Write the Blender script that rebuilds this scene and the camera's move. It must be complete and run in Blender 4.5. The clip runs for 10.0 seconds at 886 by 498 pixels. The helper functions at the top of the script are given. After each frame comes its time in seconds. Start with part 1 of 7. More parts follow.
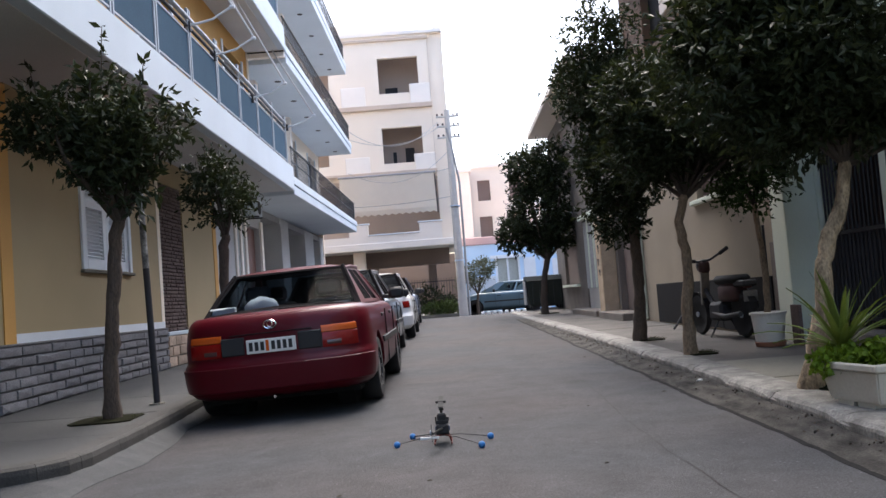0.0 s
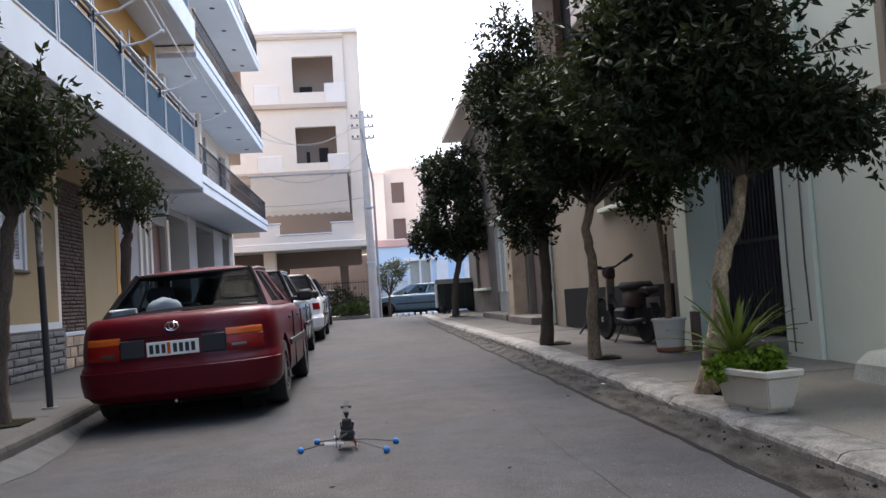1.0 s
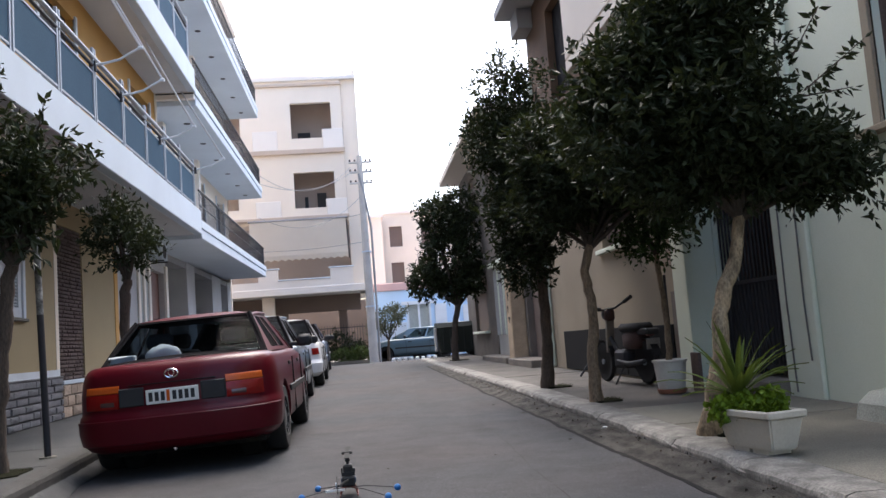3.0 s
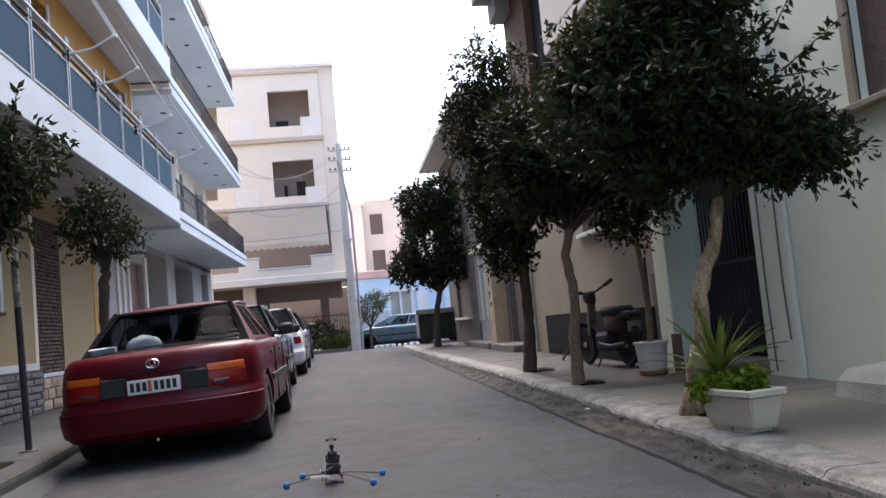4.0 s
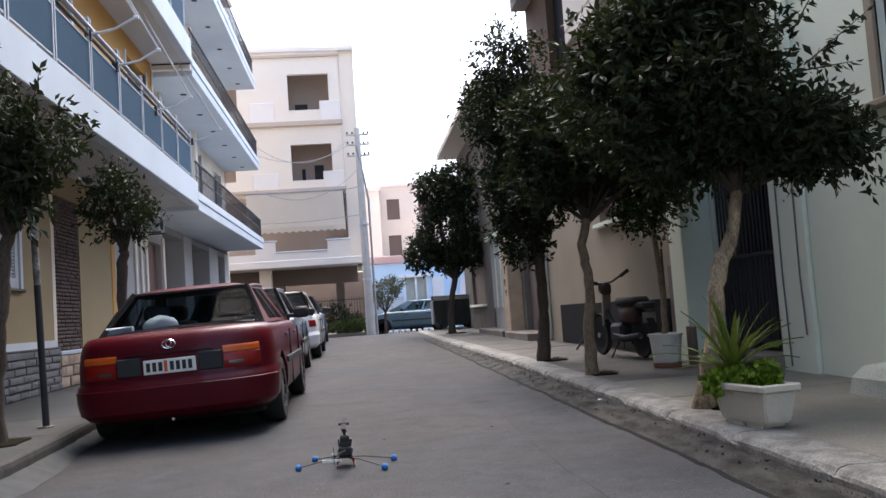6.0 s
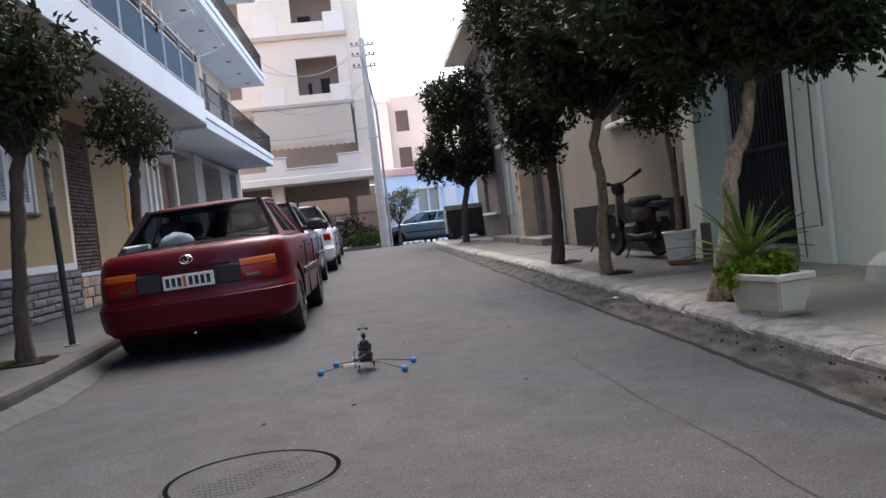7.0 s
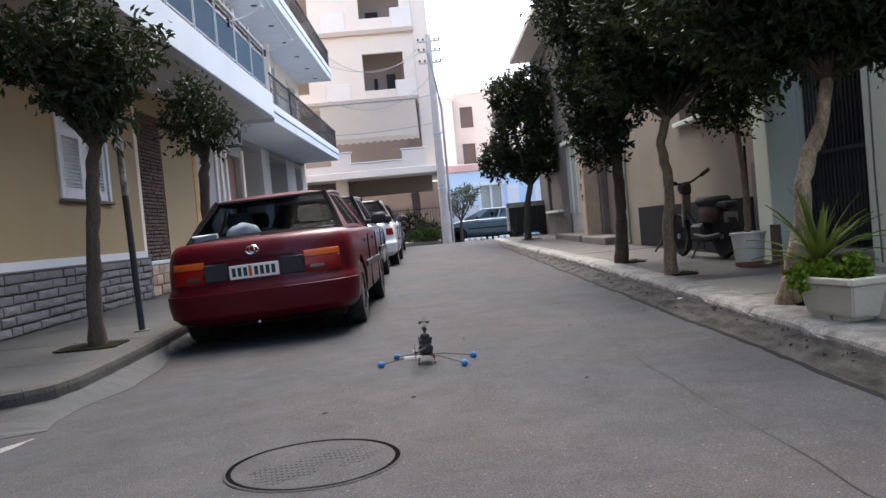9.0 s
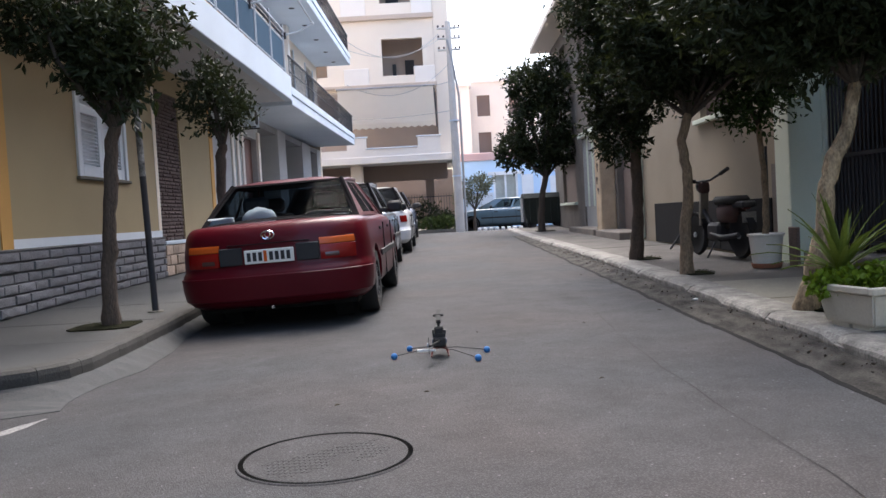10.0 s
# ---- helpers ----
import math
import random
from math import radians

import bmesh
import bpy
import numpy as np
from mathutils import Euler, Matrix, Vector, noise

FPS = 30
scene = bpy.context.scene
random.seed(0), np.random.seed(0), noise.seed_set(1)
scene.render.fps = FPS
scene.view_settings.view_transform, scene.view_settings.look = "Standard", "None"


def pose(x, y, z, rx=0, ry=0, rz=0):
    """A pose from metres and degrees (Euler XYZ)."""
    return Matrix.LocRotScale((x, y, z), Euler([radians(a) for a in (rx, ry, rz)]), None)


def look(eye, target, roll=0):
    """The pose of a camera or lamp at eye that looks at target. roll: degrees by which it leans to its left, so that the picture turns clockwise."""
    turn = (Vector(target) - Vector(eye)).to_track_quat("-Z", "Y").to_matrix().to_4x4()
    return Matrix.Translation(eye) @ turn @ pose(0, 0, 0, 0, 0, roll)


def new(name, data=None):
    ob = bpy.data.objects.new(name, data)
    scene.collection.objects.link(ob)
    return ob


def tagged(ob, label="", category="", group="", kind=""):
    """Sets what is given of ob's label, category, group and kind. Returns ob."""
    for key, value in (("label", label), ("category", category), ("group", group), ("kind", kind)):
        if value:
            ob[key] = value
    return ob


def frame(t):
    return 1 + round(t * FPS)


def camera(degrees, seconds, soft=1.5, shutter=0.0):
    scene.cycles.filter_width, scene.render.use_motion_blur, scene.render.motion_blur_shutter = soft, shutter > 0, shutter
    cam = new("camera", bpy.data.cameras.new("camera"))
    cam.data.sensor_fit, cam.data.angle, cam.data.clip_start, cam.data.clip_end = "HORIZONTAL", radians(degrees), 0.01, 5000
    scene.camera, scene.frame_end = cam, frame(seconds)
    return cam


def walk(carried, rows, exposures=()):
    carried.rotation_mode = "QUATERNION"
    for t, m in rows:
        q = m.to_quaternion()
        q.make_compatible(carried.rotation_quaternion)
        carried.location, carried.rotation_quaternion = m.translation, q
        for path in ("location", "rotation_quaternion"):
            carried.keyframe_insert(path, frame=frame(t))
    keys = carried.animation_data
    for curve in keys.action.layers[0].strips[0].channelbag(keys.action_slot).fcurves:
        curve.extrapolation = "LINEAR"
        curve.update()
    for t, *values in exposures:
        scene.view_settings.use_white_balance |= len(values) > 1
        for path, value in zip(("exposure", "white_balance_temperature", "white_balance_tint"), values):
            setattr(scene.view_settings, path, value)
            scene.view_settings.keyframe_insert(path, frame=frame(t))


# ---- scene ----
# camera: a phone held about a metre above the road, turning and swaying slightly
cam = camera(54.5, 10.0, soft=1.5)
PATH = [
    (0, (0.260, -0.070, 0.998), (0.261, 1.926, 1.111), -4.41),
    (0.5, (0.274, -0.068, 1.003), (0.316, 1.929, 1.100), -2.77),
    (1, (0.292, -0.058, 1.014), (0.494, 1.929, 1.117), -3.70),
    (1.5, (0.289, -0.059, 1.013), (0.483, 1.927, 1.153), -3.11),
    (2, (0.285, -0.068, 1.025), (0.513, 1.910, 1.214), -3.16),
    (3.5, (0.280, -0.077, 1.008), (0.497, 1.901, 1.210), -5.06),
    (4, (0.279, -0.068, 1.004), (0.533, 1.908, 1.173), -5.35),
    (4.5, (0.277, -0.067, 1.008), (0.503, 1.915, 1.151), -3.54),
    (5, (0.255, -0.057, 1.020), (0.429, 1.930, 1.165), -1.93),
    (6.5, (0.290, -0.083, 0.994), (0.500, 1.902, 1.130), -5.52),
    (7, (0.280, -0.070, 0.962), (0.447, 1.922, 0.900), -6.32),
    (7.5, (0.278, -0.064, 0.978), (0.391, 1.932, 0.931), -5.34),
    (8, (0.260, -0.081, 0.984), (0.297, 1.919, 0.978), -6.19),
    (8.5, (0.267, -0.073, 0.983), (0.315, 1.926, 1.021), -5.52),
    (9, (0.270, -0.066, 0.949), (0.295, 1.933, 0.894), -5.14),
    (9.5, (0.267, -0.054, 0.968), (0.279, 1.941, 0.823), -4.75),
    (10, (0.238, -0.033, 0.990), (0.234, 1.965, 0.907), -3.18),
]
walk(cam, [(t, look(eye, target, roll)) for t, eye, target, roll in PATH], [(0, 2.05, 6050, 10), (1.0, 2.0, 6050, 10), (2.0, 1.98, 6050, 10), (3.5, 2.0, 6050, 10), (6.5, 2.0, 6050, 10), (7.5, 2.1, 6050, 10), (8.5, 2.16, 6050, 10), (10, 2.18, 6050, 10)])

# ---------------------------------------------------------------- light
world = bpy.data.worlds.new("world")
scene.world = world
world.use_nodes = True
wn = world.node_tree
sky = wn.nodes.new("ShaderNodeTexSky")
sky.sky_type = "NISHITA"
sky.sun_disc = False
sky.sun_elevation = radians(62)
sky.sun_rotation = radians(10)
sky.air_density, sky.dust_density, sky.ozone_density = 1.0, 6.0, 0.8
bg = wn.nodes["Background"]
wn.links.new(sky.outputs[0], bg.inputs[0])
bg.inputs[1].default_value = 0.15
SUN = bpy.data.lights.new("sun", "SUN")
SUN.energy, SUN.angle, SUN.color = 0.5, radians(60), (1.0, 0.95, 0.88)
sun = new("sun", SUN)
sun.matrix_world = look((0.82, 4.62, 8.83), (0, 0, 0))

# ---------------------------------------------------------------- materials
MATS = {}


def mat(name, base, rough=0.7, var=0.25, scale=6.0, fine=60.0, bump=0.15, metal=0.0, tint=None, spec=0.5, rand=0.0, island=0.0, coat=0.0, stretch=(1, 1, 1)):
    """A painted, plastered or mineral surface: base colour broken up by a coarse and a fine noise, with fine relief."""
    if name in MATS:
        return MATS[name]
    m = MATS[name] = bpy.data.materials.new(name)
    m.use_nodes = True
    n, l = m.node_tree.nodes, m.node_tree.links
    b = n["Principled BSDF"]
    geo = n.new("ShaderNodeNewGeometry")
    mp = n.new("ShaderNodeMapping")
    mp.inputs["Scale"].default_value = stretch
    l.new(geo.outputs["Position"], mp.inputs[0])
    coarse, grain = n.new("ShaderNodeTexNoise"), n.new("ShaderNodeTexNoise")
    coarse.inputs["Scale"].default_value, coarse.inputs["Detail"].default_value = scale, 5
    grain.inputs["Scale"].default_value, grain.inputs["Detail"].default_value = fine, 3
    l.new(mp.outputs[0], coarse.inputs[0])
    l.new(mp.outputs[0], grain.inputs[0])
    ramp = n.new("ShaderNodeValToRGB")
    dark = tint or tuple(c * 0.6 for c in base)
    ramp.color_ramp.elements[0].position, ramp.color_ramp.elements[1].position = 0.3, 0.62
    ramp.color_ramp.elements[0].color = (*[a * var + c * (1 - var) for a, c in zip(dark, base)], 1)
    ramp.color_ramp.elements[1].color = (*base, 1)
    l.new(coarse.outputs[0], ramp.inputs[0])
    mix = n.new("ShaderNodeMix")
    mix.data_type, mix.blend_type = "RGBA", "OVERLAY"
    mix.inputs[0].default_value = min(1.0, var * 1.2)
    l.new(ramp.outputs[0], mix.inputs[6])
    l.new(grain.outputs[0], mix.inputs[7])
    out = mix.outputs[2]
    if rand or island:
        src = n.new("ShaderNodeObjectInfo").outputs["Random"] if rand else geo.outputs["Random Per Island"]
        hsv = n.new("ShaderNodeHueSaturation")
        rng = n.new("ShaderNodeMapRange")
        k = rand or island
        rng.inputs[3].default_value, rng.inputs[4].default_value = 1 - k, 1 + k
        l.new(src, rng.inputs[0])
        l.new(rng.outputs[0], hsv.inputs["Value"])
        l.new(out, hsv.inputs["Color"])
        out = hsv.outputs[0]
    l.new(out, b.inputs["Base Color"])
    rr = n.new("ShaderNodeMapRange")
    rr.inputs[3].default_value, rr.inputs[4].default_value = max(0.03, rough - 0.12 * var * 2), min(1, rough + 0.12 * var * 2)
    l.new(grain.outputs[0], rr.inputs[0])
    l.new(rr.outputs[0], b.inputs["Roughness"])
    b.inputs["Metallic"].default_value = metal
    b.inputs["Specular IOR Level"].default_value = spec
    b.inputs["Coat Weight"].default_value = coat
    b.inputs["Coat Roughness"].default_value = 0.06
    if bump:
        bp = n.new("ShaderNodeBump")
        bp.inputs["Strength"].default_value, bp.inputs["Distance"].default_value = bump, 0.01
        l.new(grain.outputs[0], bp.inputs["Height"])
        l.new(bp.outputs[0], b.inputs["Normal"])
    return m


def glass(name, tint, gloss=1.0):
    """A window pane: a glossy face over a clear tinted one."""
    if name in MATS:
        return MATS[name]
    m = MATS[name] = bpy.data.materials.new(name)
    m.use_nodes = True
    n, l = m.node_tree.nodes, m.node_tree.links
    n.remove(n["Principled BSDF"])
    tr, gl, mx = n.new("ShaderNodeBsdfTransparent"), n.new("ShaderNodeBsdfGlossy"), n.new("ShaderNodeMixShader")
    face, steep, amount = n.new("ShaderNodeLayerWeight"), n.new("ShaderNodeMath"), n.new("ShaderNodeMath")
    tr.inputs[0].default_value = (*tint, 1)
    gl.inputs["Roughness"].default_value = 0.03
    face.inputs[0].default_value = 0.5
    steep.operation, steep.inputs[1].default_value = "POWER", 4.0
    amount.operation, amount.inputs[1].default_value, amount.inputs[2].default_value = "MULTIPLY_ADD", 0.12 * gloss, 0.007 * gloss
    l.new(face.outputs["Facing"], steep.inputs[0])
    l.new(steep.outputs[0], amount.inputs[0])
    l.new(amount.outputs[0], mx.inputs[0])
    l.new(tr.outputs[0], mx.inputs[1])
    l.new(gl.outputs[0], mx.inputs[2])
    l.new(mx.outputs[0], n["Material Output"].inputs[0])
    return m


def road_mat(name, base):
    """Old asphalt: broad worn patches, blotches, dark stains, stone chips and fine cracks."""
    m = mat(name, base, 0.9, 0.36, 0.8, 230, 0.7, spec=0.22, tint=tuple(c * 0.45 for c in base), stretch=(1, 0.4, 1))
    n, l = m.node_tree.nodes, m.node_tree.links
    b = n["Principled BSDF"]
    geo = n.new("ShaderNodeNewGeometry")
    out = b.inputs["Base Color"].links[0].from_socket
    blot, chips, crack, warp = n.new("ShaderNodeTexNoise"), n.new("ShaderNodeTexVoronoi"), n.new("ShaderNodeTexVoronoi"), n.new("ShaderNodeTexNoise")
    blot.inputs["Scale"].default_value, blot.inputs["Detail"].default_value, blot.inputs["Roughness"].default_value = 3.4, 7, 0.68
    chips.inputs["Scale"].default_value = 95
    warp.inputs["Scale"].default_value, warp.inputs["Detail"].default_value = 2.5, 4
    crack.feature = "DISTANCE_TO_EDGE"
    crack.inputs["Scale"].default_value = 0.55
    shift = n.new("ShaderNodeVectorMath")
    shift.operation = "MULTIPLY_ADD"
    shift.inputs[1].default_value = (0.9, 0.9, 0.9)
    l.new(geo.outputs["Position"], blot.inputs[0])
    l.new(geo.outputs["Position"], chips.inputs[0])
    l.new(geo.outputs["Position"], warp.inputs[0])
    l.new(warp.outputs["Color"], shift.inputs[0])
    l.new(geo.outputs["Position"], shift.inputs[2])
    l.new(shift.outputs[0], crack.inputs[0])

    def scale_by(src, lo, hi, a, c):
        nonlocal out
        rng = n.new("ShaderNodeMapRange")
        rng.inputs[1].default_value, rng.inputs[2].default_value = lo, hi
        rng.inputs[3].default_value, rng.inputs[4].default_value = a, c
        l.new(src, rng.inputs[0])
        mul = n.new("ShaderNodeVectorMath")
        mul.operation = "SCALE"
        l.new(out, mul.inputs[0])
        l.new(rng.outputs[0], mul.inputs["Scale"])
        out = mul.outputs[0]

    scale_by(blot.outputs[0], 0.36, 0.64, 0.84, 1.14)
    scale_by(chips.outputs["Distance"], 0.1, 0.55, 1.38, 0.82)
    scale_by(crack.outputs["Distance"], 0.0, 0.006, 0.82, 1.0)
    speck = n.new("ShaderNodeTexVoronoi")
    speck.inputs["Scale"].default_value = 15
    l.new(geo.outputs["Position"], speck.inputs[0])
    scale_by(speck.outputs["Distance"], 0.05, 0.10, 2.6, 1.0)
    stain = n.new("ShaderNodeTexNoise")
    stain.inputs["Scale"].default_value, stain.inputs["Detail"].default_value = 1.7, 3
    l.new(geo.outputs["Position"], stain.inputs[0])
    scale_by(stain.outputs[0], 0.60, 0.72, 1.0, 0.66)
    tone, hue, tinted = n.new("ShaderNodeTexNoise"), n.new("ShaderNodeValToRGB"), n.new("ShaderNodeVectorMath")
    tone.inputs["Scale"].default_value, tone.inputs["Detail"].default_value = 0.4, 2
    hue.color_ramp.elements[0].position, hue.color_ramp.elements[1].position = 0.38, 0.62
    hue.color_ramp.elements[0].color, hue.color_ramp.elements[1].color = (0.90, 0.98, 1.03, 1), (1.04, 1.0, 0.985, 1)
    tinted.operation = "MULTIPLY"
    l.new(geo.outputs["Position"], tone.inputs[0])
    l.new(tone.outputs[0], hue.inputs[0])
    l.new(hue.outputs[0], tinted.inputs[0])
    l.new(out, tinted.inputs[1])
    out = tinted.outputs[0]
    l.new(out, b.inputs["Base Color"])
    return m


asphalt = road_mat("asphalt", (0.061, 0.059, 0.0605))
apron = mat("worn_cement_apron", (0.040, 0.043, 0.045), 0.9, 0.7, 2.6, 120, 0.4, tint=(0.045, 0.045, 0.046))
gutter_stone = mat("gutter_concrete", (0.062, 0.058, 0.052), 0.95, 1.0, 6.0, 90, 0.8, tint=(0.009, 0.009, 0.008), spec=0.15, stretch=(1.6, 0.6, 1))
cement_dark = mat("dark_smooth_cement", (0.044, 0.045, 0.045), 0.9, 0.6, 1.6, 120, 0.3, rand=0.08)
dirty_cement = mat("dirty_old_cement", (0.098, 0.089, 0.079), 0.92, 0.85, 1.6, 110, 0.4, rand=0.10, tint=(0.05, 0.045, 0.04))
concrete = mat("pavement_concrete", (0.185, 0.172, 0.14), 0.9, 0.85, 1.3, 120, 0.35, rand=0.10)
kerbstone = mat("kerb_stone", (0.20, 0.192, 0.175), 0.85, 0.95, 7, 60, 0.2, rand=0.14, tint=(0.075, 0.07, 0.063))
kerbstone_grey = mat("kerb_cement", (0.046, 0.044, 0.041), 0.9, 0.6, 4, 90, 0.4, rand=0.08)
cream = mat("cream_plaster", (0.385, 0.30, 0.165), 0.85, 0.15, 1.2, 150, 0.15)
ochre = mat("ochre_paint", (0.62, 0.34, 0.09), 0.8, 0.2, 1.5, 150, 0.1)
white_paint = mat("white_masonry_paint", (0.59, 0.66, 0.73), 0.75, 0.2, 1.0, 120, 0.1)
soffit = mat("soffit_plaster", (0.58, 0.585, 0.59), 0.9, 0.25, 0.8, 120, 0.1)
grey_plaster = mat("grey_plaster", (0.35, 0.345, 0.34), 0.9, 0.3, 1.3, 120, 0.15)
grey_plaster_pale = mat("pale_grey_plaster", (0.50, 0.50, 0.50), 0.9, 0.3, 1.3, 120, 0.15)
stone_grey = mat("grey_split_stone", (0.20, 0.198, 0.21), 0.92, 0.45, 9, 70, 0.5, rand=0.12, spec=0.2)
stone_warm = mat("warm_split_stone", (0.42, 0.32, 0.24), 0.9, 0.6, 9, 70, 0.8, rand=0.22)
stone_brown = mat("brown_slate", (0.135, 0.098, 0.086), 0.9, 0.6, 9, 70, 0.6, rand=0.16, spec=0.2)
brown_render = mat("dark_brown_render", (0.12, 0.068, 0.036), 0.9, 0.7, 1.4, 80, 0.3)
mortar = mat("mortar", (0.17, 0.165, 0.165), 0.95, 0.4, 8, 120, 0.4)
shutter_white = mat("white_shutter_paint", (0.72, 0.76, 0.80), 0.5, 0.15, 3, 80, 0.05)
panel_blue = mat("blue_grey_balcony_panel", (0.058, 0.105, 0.155), 0.85, 0.2, 1.5, 60, 0.03, spec=0.05)
steel = mat("brushed_aluminium", (0.34, 0.37, 0.41), 0.5, 0.2, 20, 200, 0.03, metal=0.35)
under_black = mat("black_gap", (0.006, 0.006, 0.006), 0.95, 0.2, 10, 60, 0.1, spec=0.05)
dark_metal = mat("dark_metal", (0.03, 0.03, 0.035), 0.7, 0.3, 12, 120, 0.1)
iron = mat("dark_wrought_iron", (0.03, 0.03, 0.034), 0.65, 0.3, 12, 120, 0.1)
far_plaster = mat("pale_cream_plaster", (0.90, 0.79, 0.66), 0.85, 0.10, 0.8, 60, 0.1)
far_trim = mat("pale_white_trim", (0.90, 0.83, 0.75), 0.8, 0.12, 1.0, 60, 0.1)
# loggia plaster lightened so its colour carries the flare over the openings
loggia_pale = mat("flare_lifted_brown_plaster", (0.50, 0.41, 0.35), 0.85, 0.2, 1.0, 60, 0.1)
far_cornice = mat("beige_cornice_paint", (0.62, 0.50, 0.40), 0.85, 0.2, 1.0, 60, 0.1)
# brown plaster with the ground floor's shade put into its colour; fills windows too
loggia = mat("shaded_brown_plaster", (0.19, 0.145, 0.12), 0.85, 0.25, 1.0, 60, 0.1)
awning_cloth = mat("cream_awning_cloth", (0.93, 0.90, 0.84), 0.9, 0.15, 2.0, 90, 0.1)
cn = awning_cloth.node_tree
cloth_back, cloth_mix = cn.nodes.new("ShaderNodeBsdfTranslucent"), cn.nodes.new("ShaderNodeMixShader")
cloth_back.inputs[0].default_value = (0.92, 0.86, 0.76, 1)
cloth_mix.inputs[0].default_value = 0.55
cn.links.new(cn.nodes["Principled BSDF"].outputs[0], cloth_mix.inputs[1])
cn.links.new(cloth_back.outputs[0], cloth_mix.inputs[2])
cn.links.new(cloth_mix.outputs[0], cn.nodes["Material Output"].inputs[0])
blue_plaster = mat("pale_blue_plaster", (0.52, 0.70, 0.90), 0.85, 0.15, 1.0, 60, 0.1)
pink_plaster = mat("pink_plaster", (0.62, 0.42, 0.40), 0.85, 0.15, 1.0, 60, 0.1)
beige_plaster = mat("beige_plaster", (0.80, 0.735, 0.61), 0.85, 0.15, 1.0, 60, 0.1)
right_white = mat("pale_green_white_plaster", (0.75, 0.80, 0.665), 0.85, 0.25, 0.7, 110, 0.15)
right_cream = mat("aged_cream_plaster", (0.33, 0.275, 0.20), 0.88, 0.35, 1.0, 110, 0.2)
old_plaster = mat("old_stained_plaster", (0.19, 0.165, 0.14), 0.9, 0.6, 1.6, 90, 0.3)
black_panel = mat("black_granite", (0.011, 0.011, 0.012), 0.8, 0.4, 5, 90, 0.1, spec=0.2)
garage_metal = mat("grey_painted_sheet_metal", (0.46, 0.46, 0.44), 0.55, 0.4, 2.0, 60, 0.1, stretch=(1, 1, 0.25))
bark_pale = mat("pale_patchy_bark", (0.40, 0.30, 0.19), 0.95, 0.9, 11, 70, 0.9, tint=(0.05, 0.035, 0.02), stretch=(1, 1, 0.5))
bark_tan = mat("tan_bark", (0.22, 0.16, 0.105), 0.95, 0.8, 13, 70, 0.9, stretch=(1, 1, 0.4))
bark_dark = mat("dark_branch_bark", (0.06, 0.047, 0.036), 0.95, 0.6, 14, 70, 0.6)
bark = mat("tree_bark", (0.085, 0.062, 0.046), 0.95, 0.7, 14, 70, 0.9, stretch=(1, 1, 0.35))
soil = mat("dark_soil", (0.016, 0.016, 0.009), 1.0, 0.5, 12, 70, 0.9, spec=0.03)
concrete_pole = mat("weathered_pole_concrete", (0.60, 0.56, 0.51), 0.9, 0.3, 3, 60, 0.2)


def leaf_mat(name, base, rough=0.5, spread=0.35):
    m = mat(name, base, rough, 0.3, 7, 60, 0.0, island=spread, spec=0.15)
    n, l = m.node_tree.nodes, m.node_tree.links
    b = n["Principled BSDF"]
    thin, mx = n.new("ShaderNodeBsdfTranslucent"), n.new("ShaderNodeMixShader")
    thin.inputs[0].default_value = (base[0] * 2.1, base[1] * 2.0, base[2] * 1.1, 1)
    mx.inputs[0].default_value = 0.11
    l.new(b.outputs[0], mx.inputs[1])
    l.new(thin.outputs[0], mx.inputs[2])
    l.new(mx.outputs[0], n["Material Output"].inputs[0])
    return m


leaf_dark = leaf_mat("dark_green_leaf", (0.025, 0.033, 0.0145))
leaf_bright = leaf_mat("bright_green_leaf", (0.13, 0.20, 0.018))
leaf_olive = leaf_mat("grey_olive_leaf", (0.10, 0.11, 0.075))
leaf_blade = leaf_mat("yellow_green_blade", (0.14, 0.185, 0.04))


# ---------------------------------------------------------------- helpers
def gz(y):
    """The road rises gently to a crest before the junction and falls beyond it."""
    return 0.01 * max(-30.0, min(30.0, y)) - 0.020 * max(0.0, min(12.0, y - 30.0))


def camber(x, y):
    """How far the road falls towards the parked cars' kerb."""
    return 0.065 * max(0.0, min(1.0, (-0.5 - x) / 1.9)) * (1.0 if -60 < y < 31 else 0.0)


def box(bm, x0, x1, y0, y1, z0, z1, bev=0.0, slope=0.0):
    """An upright block; slope lifts its far end."""
    r = bmesh.ops.create_cube(bm, size=1.0)
    for v in r["verts"]:
        y = y0 + (v.co.y + 0.5) * (y1 - y0)
        v.co = Vector((x0 + (v.co.x + 0.5) * (x1 - x0), y, z0 + (v.co.z + 0.5) * (z1 - z0) + slope * (y - y0)))
    if bev:
        es = list({e for v in r["verts"] for e in v.link_edges})
        bmesh.ops.bevel(bm, geom=es, offset=bev, segments=1, affect="EDGES")
    return r


def prism(bm, outline, axis, a, b):
    """A block with a drawn outline, pushed from a to b along an axis (0, 1 or 2); the outline's points run along the other two."""
    def put(p, d):
        c = list(p)
        c.insert(axis, d)
        return bm.verts.new(c)
    lo, hi = [put(p, a) for p in outline], [put(p, b) for p in outline]
    n = len(outline)
    bm.faces.new(lo)
    bm.faces.new(hi[::-1])
    for i in range(n):
        bm.faces.new((lo[i], hi[i], hi[(i + 1) % n], lo[(i + 1) % n]))
    bmesh.ops.recalc_face_normals(bm, faces=bm.faces[:])


